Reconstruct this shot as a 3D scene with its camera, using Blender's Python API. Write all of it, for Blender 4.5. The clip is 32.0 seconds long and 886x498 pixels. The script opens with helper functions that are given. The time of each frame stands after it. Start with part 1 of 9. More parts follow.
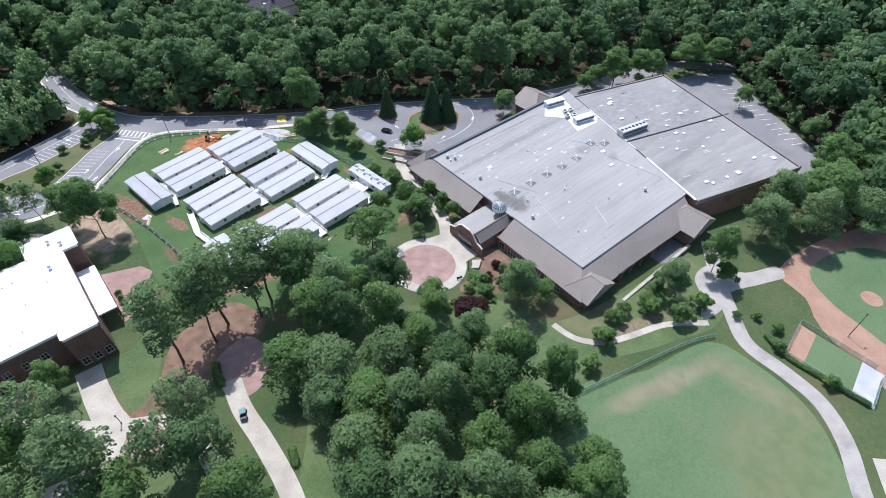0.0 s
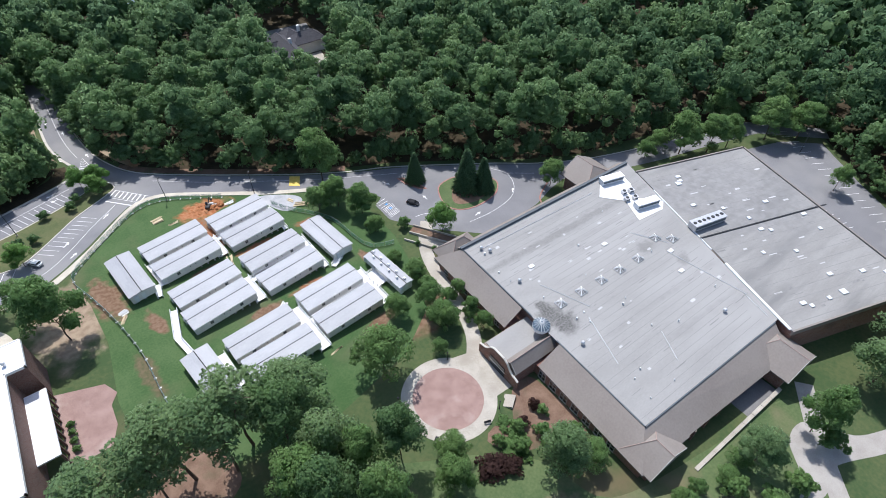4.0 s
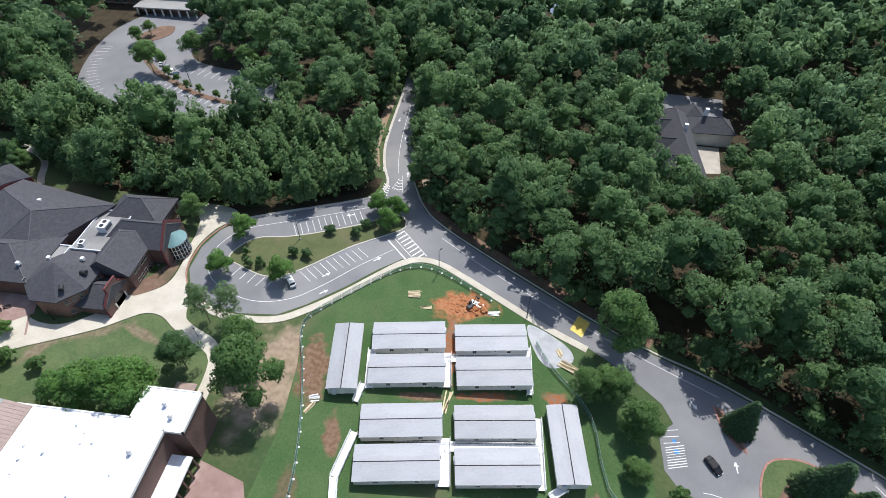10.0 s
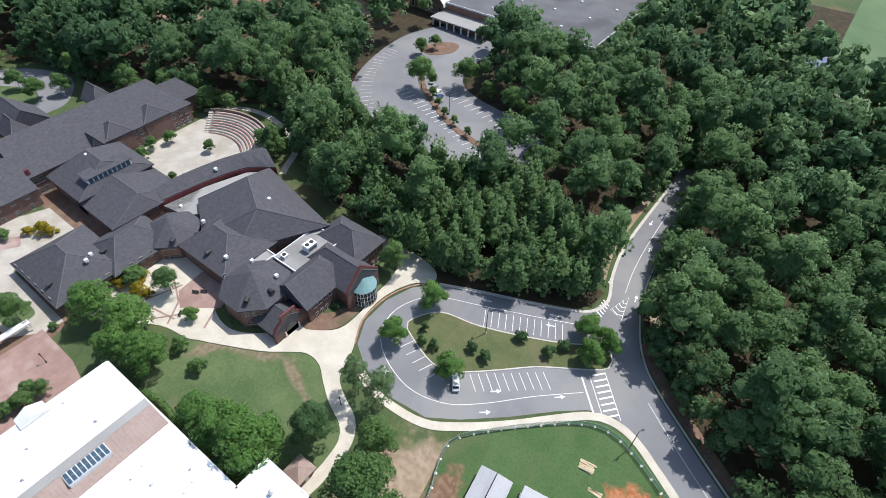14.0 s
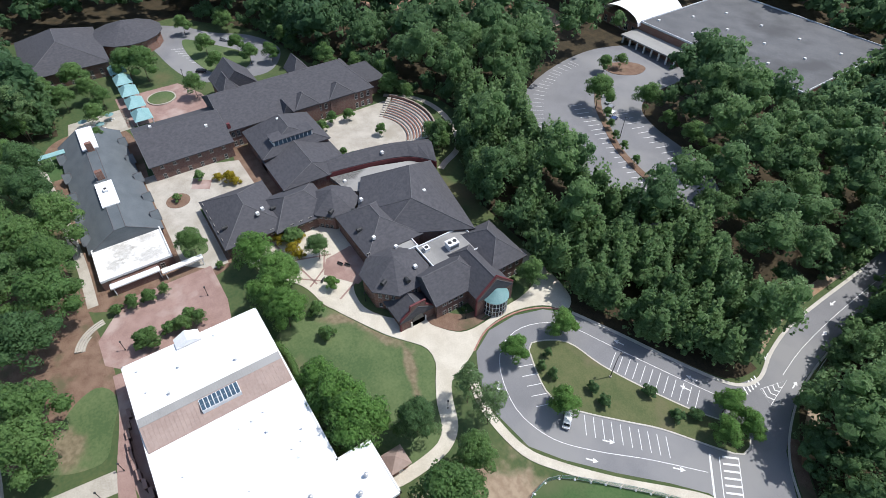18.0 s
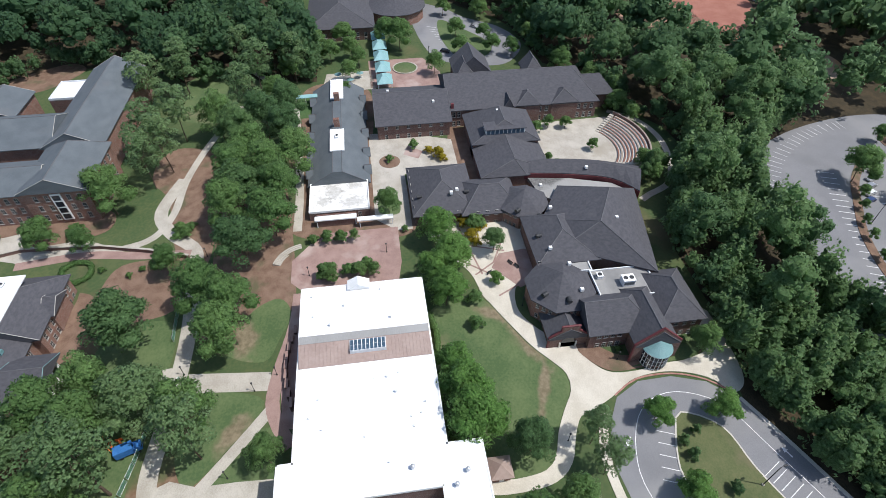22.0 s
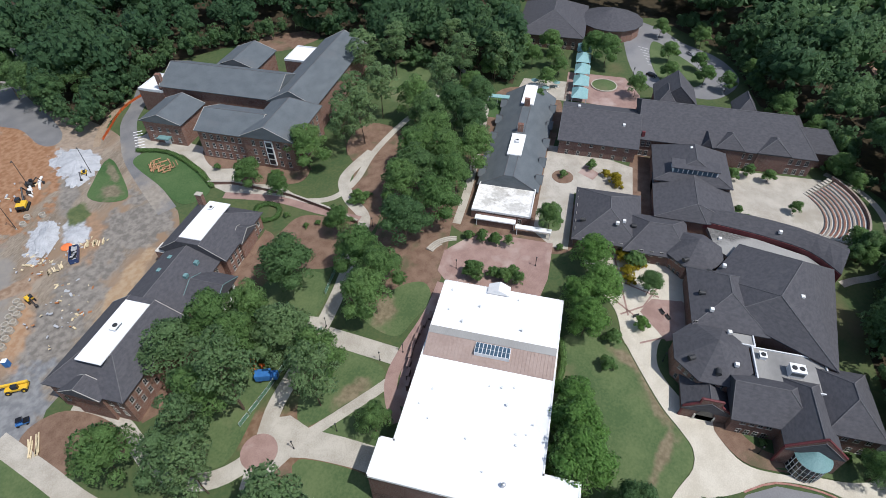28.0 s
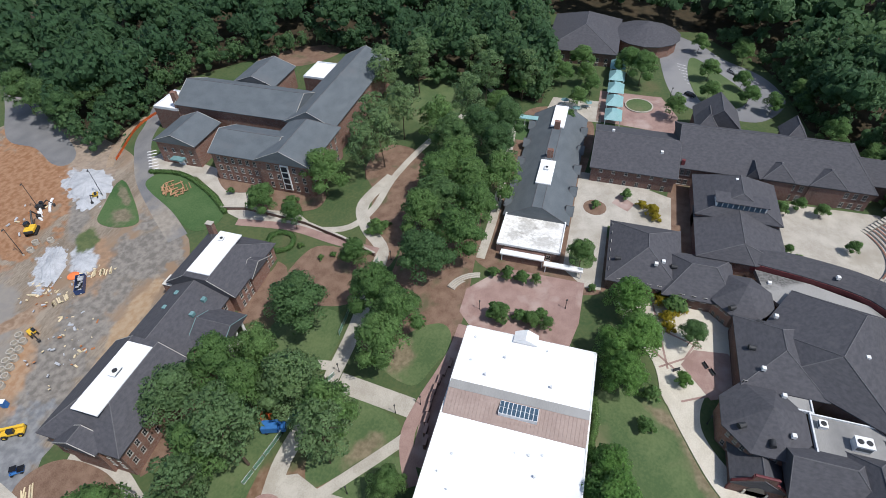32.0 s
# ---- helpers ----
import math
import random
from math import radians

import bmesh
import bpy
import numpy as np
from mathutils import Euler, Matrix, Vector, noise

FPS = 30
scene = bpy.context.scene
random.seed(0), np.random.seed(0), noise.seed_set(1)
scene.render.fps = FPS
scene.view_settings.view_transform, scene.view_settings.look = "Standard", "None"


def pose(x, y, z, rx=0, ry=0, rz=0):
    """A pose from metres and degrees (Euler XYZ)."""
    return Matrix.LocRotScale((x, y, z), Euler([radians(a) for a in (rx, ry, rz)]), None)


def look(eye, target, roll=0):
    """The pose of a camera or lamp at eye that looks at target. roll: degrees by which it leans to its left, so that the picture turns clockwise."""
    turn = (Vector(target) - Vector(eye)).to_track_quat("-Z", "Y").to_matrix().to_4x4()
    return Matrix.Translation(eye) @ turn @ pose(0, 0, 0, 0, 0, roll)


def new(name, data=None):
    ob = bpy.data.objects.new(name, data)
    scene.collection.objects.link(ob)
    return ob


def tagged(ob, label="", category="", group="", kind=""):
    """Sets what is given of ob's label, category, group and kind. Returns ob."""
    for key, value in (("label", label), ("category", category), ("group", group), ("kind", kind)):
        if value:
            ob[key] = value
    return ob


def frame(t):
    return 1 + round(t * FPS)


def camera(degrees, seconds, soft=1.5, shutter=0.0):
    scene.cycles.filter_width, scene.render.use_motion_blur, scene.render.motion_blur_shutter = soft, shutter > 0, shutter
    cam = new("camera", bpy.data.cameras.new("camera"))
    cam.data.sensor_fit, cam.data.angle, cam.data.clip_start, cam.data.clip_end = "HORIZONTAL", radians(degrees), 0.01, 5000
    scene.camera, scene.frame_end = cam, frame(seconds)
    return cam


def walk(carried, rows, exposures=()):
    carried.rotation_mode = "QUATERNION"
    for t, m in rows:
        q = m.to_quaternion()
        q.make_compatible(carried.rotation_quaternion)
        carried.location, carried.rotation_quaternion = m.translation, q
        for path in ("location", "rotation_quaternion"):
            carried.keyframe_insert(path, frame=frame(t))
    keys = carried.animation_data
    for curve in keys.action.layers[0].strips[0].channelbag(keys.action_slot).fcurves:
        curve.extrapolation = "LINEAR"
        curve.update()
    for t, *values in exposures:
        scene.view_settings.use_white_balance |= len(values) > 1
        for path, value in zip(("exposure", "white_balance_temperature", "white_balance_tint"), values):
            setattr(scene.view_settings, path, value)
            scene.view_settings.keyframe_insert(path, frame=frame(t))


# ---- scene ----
cam = camera(78.87, 32.0, soft=0.55)
PATH = [
    (0, (-12.82, -3.60, 114.60), (32.67, 49.88, 43.39), -0.36),
    (0.5, (-9.06, 0.06, 114.50), (34.76, 55.06, 43.40), -0.37),
    (1, (-5.17, 3.65, 114.42), (37.94, 59.43, 43.50), -0.45),
    (1.5, (-1.23, 7.59, 114.46), (41.31, 63.88, 43.59), -0.48),
    (2, (2.38, 11.95, 114.54), (44.63, 68.52, 43.73), -0.54),
    (2.5, (5.76, 16.50, 114.57), (48.03, 73.14, 43.82), -0.58),
    (4.5, (18.94, 36.00, 114.93), (58.75, 94.10, 43.93), -0.59),
    (5, (21.44, 41.08, 115.01), (58.71, 100.87, 44.05), -0.37),
    (5.5, (23.99, 46.00, 114.87), (58.09, 107.83, 44.06), -0.05),
    (6, (26.29, 51.29, 114.67), (56.52, 115.18, 43.93), 0.27),
    (6.5, (28.46, 56.84, 114.89), (54.06, 122.61, 44.04), 0.57),
    (7, (30.64, 62.80, 115.31), (50.89, 130.08, 44.16), 0.80),
    (7.5, (32.71, 68.89, 115.56), (46.87, 137.36, 44.08), 0.91),
    (8, (34.90, 74.78, 115.30), (42.95, 144.08, 43.66), 0.67),
    (8.5, (36.64, 80.61, 115.50), (38.87, 150.17, 43.69), 0.50),
    (9, (37.51, 86.65, 115.56), (35.38, 156.06, 43.61), 0.30),
    (9.5, (37.60, 92.83, 115.61), (32.17, 161.93, 43.52), 0.15),
    (10, (37.38, 98.78, 115.75), (28.77, 167.50, 43.62), 0.00),
    (10.5, (36.89, 104.41, 115.63), (24.33, 172.68, 43.64), -0.20),
    (11, (35.33, 109.68, 115.50), (17.33, 177.03, 43.81), 0.05),
    (11.5, (33.34, 114.42, 115.29), (10.95, 180.74, 43.88), 0.28),
    (12, (31.10, 119.26, 115.25), (4.73, 184.33, 44.05), 0.48),
    (12.5, (28.66, 123.83, 115.30), (-1.55, 187.38, 44.24), 0.66),
    (13, (25.82, 128.04, 115.45), (-8.31, 189.73, 44.53), 0.79),
    (13.5, (22.95, 131.11, 115.61), (-15.19, 190.44, 44.72), 1.11),
    (14, (20.39, 133.20, 115.78), (-21.28, 190.05, 44.84), 1.36),
    (14.5, (18.90, 133.77, 115.59), (-26.43, 187.80, 44.69), 1.53),
    (15, (17.96, 133.35, 115.34), (-30.91, 184.24, 44.47), 1.53),
    (15.5, (17.28, 133.04, 115.16), (-33.84, 181.74, 44.33), 1.39),
    (17.5, (16.34, 133.41, 114.97), (-40.86, 175.32, 44.46), 0.48),
    (18, (15.90, 133.50, 115.37), (-42.56, 173.40, 44.73), 0.48),
    (18.5, (15.46, 133.66, 115.57), (-44.30, 171.39, 44.82), 0.37),
    (19, (15.23, 133.67, 115.52), (-46.15, 168.73, 44.78), 0.32),
    (19.5, (15.25, 133.67, 115.53), (-47.89, 165.55, 44.83), 0.21),
    (20, (15.45, 133.79, 115.51), (-49.47, 162.02, 44.89), 0.15),
    (20.5, (15.63, 133.92, 115.42), (-50.94, 158.23, 44.88), 0.15),
    (21, (15.52, 133.95, 115.48), (-52.41, 154.23, 44.96), 0.17),
    (21.5, (15.57, 133.88, 115.77), (-53.54, 149.47, 45.19), 0.26),
    (22, (15.59, 134.15, 115.60), (-54.62, 144.44, 45.13), 0.27),
    (22.5, (15.77, 134.40, 115.63), (-55.09, 139.58, 45.26), 0.22),
    (23, (15.84, 134.51, 115.87), (-55.17, 136.40, 45.48), 0.17),
    (23.5, (15.75, 134.56, 116.08), (-55.22, 134.40, 45.63), 0.09),
    (24, (15.76, 134.37, 116.32), (-55.13, 131.67, 45.83), 0.15),
    (24.5, (16.00, 134.37, 116.40), (-54.74, 128.33, 45.97), 0.20),
    (25, (16.16, 134.48, 116.54), (-54.25, 124.94, 46.17), 0.22),
    (25.5, (16.29, 134.57, 116.87), (-53.69, 122.36, 46.49), 0.20),
    (27.5, (15.00, 134.45, 117.03), (-54.23, 117.88, 46.81), -0.34),
    (28, (14.15, 134.30, 116.93), (-54.97, 116.94, 46.77), -0.47),
    (28.5, (12.95, 134.05, 116.89), (-56.00, 116.04, 46.73), -0.57),
    (29, (11.66, 133.81, 116.85), (-57.14, 115.14, 46.72), -0.66),
    (29.5, (10.28, 133.49, 116.70), (-58.43, 114.07, 46.68), -0.84),
    (30, (8.57, 133.02, 116.56), (-60.00, 113.00, 46.59), -0.99),
    (30.5, (6.84, 132.43, 116.49), (-61.64, 111.92, 46.56), -1.17),
    (31, (5.01, 131.70, 116.35), (-63.46, 110.80, 46.53), -1.31),
    (31.5, (2.77, 130.85, 116.44), (-65.67, 109.78, 46.64), -1.37),
    (32, (0.34, 130.04, 116.54), (-68.08, 109.02, 46.71), -1.50),
]
EXPOSURES = [(0, 0.30, 6150, 14), (4, 0.18, 6350, 12), (8, 0.10, 6500, 10), (14, 0.18, 6500, 10), (16, 0.10, 6500, 10), (20, 0.04, 6500, 10), (25, -0.12, 6500, 10), (32, -0.19, 6500, 10)]
walk(cam, [(t, look(eye, target, roll)) for t, eye, target, roll in PATH], exposures=EXPOSURES)

from mathutils.geometry import delaunay_2d_cdt

# ---- world, sun, exposure ----
SUN = Vector((0.16, 0.46, 0.87)).normalized()
world = bpy.data.worlds.new("sky")
scene.world = world
world.use_nodes = True
wn, wl = world.node_tree.nodes, world.node_tree.links
sky = wn.new("ShaderNodeTexSky")
sky.sky_type, sky.sun_disc = "NISHITA", False
sky.sun_elevation = math.asin(SUN.z)
sky.sun_rotation = math.atan2(SUN.x, SUN.y)
sky.air_density, sky.dust_density = 1.0, 1.2
wl.new(sky.outputs[0], wn["Background"].inputs[0])
wn["Background"].inputs[1].default_value = 0.15
lamp = bpy.data.lights.new("sun", "SUN")
lamp.energy, lamp.angle, lamp.color = 4.0, radians(0.55), (1.0, 0.985, 0.96)
sun_ob = new("sun", lamp)
sun_ob.matrix_world = look(SUN * 300, (0, 0, 0))
scene.view_settings.exposure = 0.0

# ---- materials ----


def shade(name, c1, c2, scale=1.0, rough=0.85, bump=0.0, fine=8.0, metal=0.0, c3=None, island=0.0, stretch=(1, 1, 1), spot=0.5, piece=0.0):
    """A surface of two mixed colours at a large and a fine scale, with optional third-colour stains, relief and piece-to-piece tone."""
    m = bpy.data.materials.new(name)
    m.use_nodes = True
    n, k = m.node_tree.nodes, m.node_tree.links
    b = n["Principled BSDF"]
    tc, mp = n.new("ShaderNodeTexCoord"), n.new("ShaderNodeMapping")
    mp.inputs["Scale"].default_value = stretch
    k.new(tc.outputs["Object"], mp.inputs[0])
    big, small = n.new("ShaderNodeTexNoise"), n.new("ShaderNodeTexNoise")
    big.inputs["Scale"].default_value, big.inputs["Detail"].default_value = scale, 5
    small.inputs["Scale"].default_value, small.inputs["Detail"].default_value = scale * fine, 3
    k.new(mp.outputs[0], big.inputs[0]), k.new(mp.outputs[0], small.inputs[0])
    add = n.new("ShaderNodeMath")
    add.operation = "MULTIPLY_ADD"
    k.new(small.outputs[0], add.inputs[0])
    add.inputs[1].default_value = 0.75
    k.new(big.outputs[0], add.inputs[2])
    ramp = n.new("ShaderNodeMapRange")
    ramp.inputs[1].default_value, ramp.inputs[2].default_value = 0.66, 1.06
    k.new(add.outputs[0], ramp.inputs[0])
    mix = n.new("ShaderNodeMix")
    mix.data_type = "RGBA"
    mix.inputs[6].default_value, mix.inputs[7].default_value = (*c1, 1), (*c2, 1)
    k.new(ramp.outputs[0], mix.inputs[0])
    out = mix.outputs[2]
    if c3:
        st, sr, m3 = n.new("ShaderNodeTexNoise"), n.new("ShaderNodeMapRange"), n.new("ShaderNodeMix")
        st.inputs["Scale"].default_value, st.inputs["Detail"].default_value = scale * 0.37, 6
        k.new(mp.outputs[0], st.inputs[0]), k.new(st.outputs[0], sr.inputs[0])
        sr.inputs[1].default_value, sr.inputs[2].default_value = spot, spot + 0.14
        m3.data_type = "RGBA"
        k.new(sr.outputs[0], m3.inputs[0]), k.new(out, m3.inputs[6])
        m3.inputs[7].default_value = (*c3, 1)
        out = m3.outputs[2]
    if island or piece:
        hsv = n.new("ShaderNodeHueSaturation")
        src = n.new("ShaderNodeNewGeometry").outputs["Random Per Island"] if island else n.new("ShaderNodeObjectInfo").outputs["Random"]
        rr = n.new("ShaderNodeMapRange")
        amt = island or piece
        rr.inputs[3].default_value, rr.inputs[4].default_value = 1 - amt, 1 + amt
        k.new(src, rr.inputs[0]), k.new(rr.outputs[0], hsv.inputs["Value"]), k.new(out, hsv.inputs["Color"])
        out = hsv.outputs[0]
    k.new(out, b.inputs["Base Color"])
    b.inputs["Roughness"].default_value, b.inputs["Metallic"].default_value = rough, metal
    b.inputs["Specular IOR Level"].default_value = 0.3
    if bump:
        bp = n.new("ShaderNodeBump")
        bp.inputs["Strength"].default_value, bp.inputs["Distance"].default_value = 0.6, bump
        k.new(add.outputs[0], bp.inputs["Height"]), k.new(bp.outputs[0], b.inputs["Normal"])
    return m


def foliage(name, c1, c2, gloss=0.65):
    """Leaves: colour by the tone given to the tree and by the single clump, partly let through by light."""
    m = bpy.data.materials.new(name)
    m.use_nodes = True
    n, k = m.node_tree.nodes, m.node_tree.links
    b = n["Principled BSDF"]
    at, geo, oi = n.new("ShaderNodeAttribute"), n.new("ShaderNodeNewGeometry"), n.new("ShaderNodeObjectInfo")
    at.attribute_name = "tone"
    s1 = n.new("ShaderNodeMath")
    s1.operation = "MULTIPLY_ADD"
    k.new(oi.outputs["Random"], s1.inputs[0])
    s1.inputs[1].default_value = 0.45
    k.new(at.outputs["Fac"], s1.inputs[2])
    mix = n.new("ShaderNodeMix")
    mix.data_type = "RGBA"
    mix.inputs[6].default_value, mix.inputs[7].default_value = (*c1, 1), (*c2, 1)
    k.new(s1.outputs[0], mix.inputs[0])
    hsv, rr = n.new("ShaderNodeHueSaturation"), n.new("ShaderNodeMapRange")
    rr.inputs[3].default_value, rr.inputs[4].default_value = 0.88, 1.14
    k.new(geo.outputs["Random Per Island"], rr.inputs[0]), k.new(rr.outputs[0], hsv.inputs["Value"])
    # leaf_grain: fine light and dark within a clump
    tc, nz, gr, sc = n.new("ShaderNodeTexCoord"), n.new("ShaderNodeTexNoise"), n.new("ShaderNodeMapRange"), n.new("ShaderNodeMath")
    nz.inputs["Scale"].default_value, nz.inputs["Detail"].default_value = 2.6, 3
    k.new(tc.outputs["Object"], nz.inputs[0]), k.new(nz.outputs[0], gr.inputs[0])
    gr.inputs[1].default_value, gr.inputs[2].default_value, gr.inputs[3].default_value, gr.inputs[4].default_value = 0.32, 0.68, 0.68, 1.30
    sc.operation = "MULTIPLY"
    k.new(rr.outputs[0], sc.inputs[0]), k.new(gr.outputs[0], sc.inputs[1]), k.new(sc.outputs[0], hsv.inputs["Value"])
    bp = n.new("ShaderNodeBump")
    bp.inputs["Strength"].default_value, bp.inputs["Distance"].default_value = 0.5, 0.25
    k.new(nz.outputs[0], bp.inputs["Height"]), k.new(bp.outputs[0], b.inputs["Normal"])
    k.new(mix.outputs[2], hsv.inputs["Color"]), k.new(hsv.outputs[0], b.inputs["Base Color"])
    b.inputs["Roughness"].default_value = gloss
    b.inputs["Specular IOR Level"].default_value = 0.05
    tr, ms = n.new("ShaderNodeBsdfTranslucent"), n.new("ShaderNodeMixShader")
    thin = n.new("ShaderNodeHueSaturation")
    thin.inputs["Hue"].default_value, thin.inputs["Saturation"].default_value, thin.inputs["Value"].default_value = 0.495, 0.88, 1.9
    k.new(hsv.outputs[0], thin.inputs["Color"]), k.new(thin.outputs[0], tr.inputs[0])
    ms.inputs[0].default_value = 0.48
    k.new(b.outputs[0], ms.inputs[1]), k.new(tr.outputs[0], ms.inputs[2])
    k.new(ms.outputs[0], n["Material Output"].inputs[0])
    return m


def brickwork(name, c1, c2, mortar):
    """Running-bond brick at true size, seen from far."""
    m = shade(name, c1, c2, 0.6, 0.9, 0.0, 12, c3=tuple(v * 0.75 for v in c1), spot=0.55)
    n, k = m.node_tree.nodes, m.node_tree.links
    b = n["Principled BSDF"]
    src = b.inputs["Base Color"].links[0].from_socket
    br, tc, sep, add, cmb = n.new("ShaderNodeTexBrick"), n.new("ShaderNodeTexCoord"), n.new("ShaderNodeSeparateXYZ"), n.new("ShaderNodeMath"), n.new("ShaderNodeCombineXYZ")
    k.new(tc.outputs["Object"], sep.inputs[0])
    k.new(sep.outputs[0], add.inputs[0]), k.new(sep.outputs[1], add.inputs[1])
    k.new(add.outputs[0], cmb.inputs[0]), k.new(sep.outputs[2], cmb.inputs[1]), k.new(cmb.outputs[0], br.inputs[0])
    br.inputs["Scale"].default_value, br.inputs["Brick Width"].default_value, br.inputs["Row Height"].default_value = 1.0, 0.22, 0.075
    br.inputs["Mortar Size"].default_value, br.inputs["Mortar"].default_value = 0.008, (*mortar, 1)
    k.new(src, br.inputs["Color1"]), k.new(src, br.inputs["Color2"])
    k.new(br.outputs[0], b.inputs["Base Color"])
    return m


def glassy(name, tint, rough=0.08):
    m = shade(name, tint, tuple(v * 1.4 for v in tint), 0.3, rough)
    m.node_tree.nodes["Principled BSDF"].inputs["Specular IOR Level"].default_value = 0.6
    return m


def blot(m, x, y, rx, ry, c1, c2=None, turn=0.0, edge=0.3, rag=0.9, freq=0.35, most=1.0):
    """A ragged-edged patch of another colour in a material, an ellipse about (x, y) of the object's own plane."""
    n, k = m.node_tree.nodes, m.node_tree.links
    b = n["Principled BSDF"]
    src = b.inputs["Base Color"].links[0].from_socket
    tc, mp, nz, fn = n.new("ShaderNodeTexCoord"), n.new("ShaderNodeMapping"), n.new("ShaderNodeTexNoise"), n.new("ShaderNodeTexNoise")
    mp.vector_type = "TEXTURE"
    mp.inputs["Location"].default_value, mp.inputs["Rotation"].default_value = (x, y, 0), (0, 0, radians(turn))
    mp.inputs["Scale"].default_value = (rx, ry, 1e5)
    ln, ad, mr, cm, mx = n.new("ShaderNodeVectorMath"), n.new("ShaderNodeMath"), n.new("ShaderNodeMapRange"), n.new("ShaderNodeMix"), n.new("ShaderNodeMix")
    ln.operation, ad.operation = "LENGTH", "MULTIPLY_ADD"
    nz.inputs["Scale"].default_value, nz.inputs["Detail"].default_value = freq, 7
    fn.inputs["Scale"].default_value, fn.inputs["Detail"].default_value = freq * 3.1, 6
    for node in (mp, nz, fn):
        k.new(tc.outputs["Object"], node.inputs[0])
    k.new(mp.outputs[0], ln.inputs[0])
    k.new(nz.outputs[0], ad.inputs[0]), k.new(ln.outputs["Value"], ad.inputs[2])
    ad.inputs[1].default_value = rag * 2
    k.new(ad.outputs[0], mr.inputs[0])
    mr.interpolation_type = "SMOOTHSTEP"
    mr.inputs[1].default_value, mr.inputs[2].default_value = 1 + rag - edge, 1 + rag + edge
    mr.inputs[3].default_value, mr.inputs[4].default_value = most, 0.0
    cm.data_type = mx.data_type = "RGBA"
    cr = n.new("ShaderNodeMapRange")
    cr.inputs[1].default_value, cr.inputs[2].default_value = 0.38, 0.62
    k.new(fn.outputs[0], cr.inputs[0]), k.new(cr.outputs[0], cm.inputs[0])
    cm.inputs[6].default_value, cm.inputs[7].default_value = (*c1, 1), (*(c2 or tuple(v * 1.3 for v in c1)), 1)
    k.new(mr.outputs[0], mx.inputs[0]), k.new(src, mx.inputs[6]), k.new(cm.outputs[2], mx.inputs[7])
    k.new(mx.outputs[2], b.inputs["Base Color"])


GRASS = shade("grass", (0.068, 0.112, 0.044), (0.118, 0.158, 0.068), 0.12, 0.95, 0.03, 14, c3=(0.190, 0.165, 0.098), spot=0.58)
TURF = shade("green_turf", (0.046, 0.100, 0.032), (0.082, 0.136, 0.052), 0.10, 0.95, 0.02, 20, c3=(0.105, 0.128, 0.060), spot=0.56)
FIELD = shade("field_grass", (0.080, 0.145, 0.066), (0.125, 0.185, 0.090), 0.05, 0.95, 0.02, 30, c3=(0.165, 0.185, 0.108), spot=0.55)
DRY = shade("dry_grass", (0.082, 0.108, 0.044), (0.130, 0.138, 0.064), 0.2, 0.95, 0.02, 12, c3=(0.165, 0.145, 0.085), spot=0.56)
GROUND = shade("ground_cover", (0.052, 0.090, 0.034), (0.092, 0.115, 0.048), 0.08, 0.97, 0.03, 14, c3=(0.155, 0.115, 0.068), spot=0.58)
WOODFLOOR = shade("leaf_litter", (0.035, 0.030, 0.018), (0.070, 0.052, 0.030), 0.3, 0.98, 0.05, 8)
MULCH = shade("pine_mulch", (0.150, 0.092, 0.064), (0.235, 0.155, 0.112), 0.4, 0.97, 0.03, 10, c3=(0.115, 0.105, 0.06), spot=0.57)
CLAY = shade("red_clay", (0.34, 0.130, 0.052), (0.46, 0.215, 0.100), 0.15, 0.97, 0.05, 12, c3=(0.44, 0.28, 0.175), spot=0.55)
SANDY = shade("sandy_dirt", (0.27, 0.195, 0.130), (0.37, 0.29, 0.215), 0.12, 0.96, 0.04, 14, c3=(0.33, 0.19, 0.105), spot=0.52)
SECONDCLAY = shade("red_infield_clay", (0.30, 0.125, 0.092), (0.37, 0.170, 0.130), 0.2, 0.95, 0.01, 10)
INFIELD = shade("infield_clay", (0.315, 0.190, 0.132), (0.39, 0.250, 0.182), 0.2, 0.95, 0.01, 10)
GRAVEL = shade("pale_gravel", (0.36, 0.37, 0.39), (0.50, 0.51, 0.53), 0.4, 0.95, 0.04, 16)
GRAVEL2 = shade("grey_gravel", (0.27, 0.265, 0.26), (0.36, 0.35, 0.335), 0.2, 0.95, 0.03, 18, c3=(0.42, 0.36, 0.29), spot=0.56)
ASPHALT = shade("asphalt", (0.190, 0.190, 0.200), (0.235, 0.235, 0.245), 0.10, 0.9, 0.01, 40, c3=(0.265, 0.262, 0.262), spot=0.5)
ASPHALT2 = shade("dusty_asphalt", (0.15, 0.15, 0.155), (0.215, 0.212, 0.212), 0.15, 0.9, 0.01, 30, c3=(0.25, 0.235, 0.215), spot=0.55)
PATHGREY = shade("worn_path", (0.325, 0.302, 0.275), (0.410, 0.386, 0.355), 0.3, 0.9, 0.01, 14, c3=(0.22, 0.21, 0.20), spot=0.57)
CONCRETE = shade("concrete", (0.37, 0.335, 0.285), (0.50, 0.465, 0.405), 0.25, 0.9, 0.01, 14, c3=(0.35, 0.315, 0.26), spot=0.56)
NEWCONCRETE = shade("bright_concrete", (0.50, 0.455, 0.375), (0.62, 0.575, 0.49), 0.25, 0.9, 0.01, 14, c3=(0.46, 0.415, 0.34), spot=0.58)
KERB = shade("kerb_concrete", (0.50, 0.47, 0.42), (0.58, 0.55, 0.50), 0.6, 0.9, 0.0, 8)
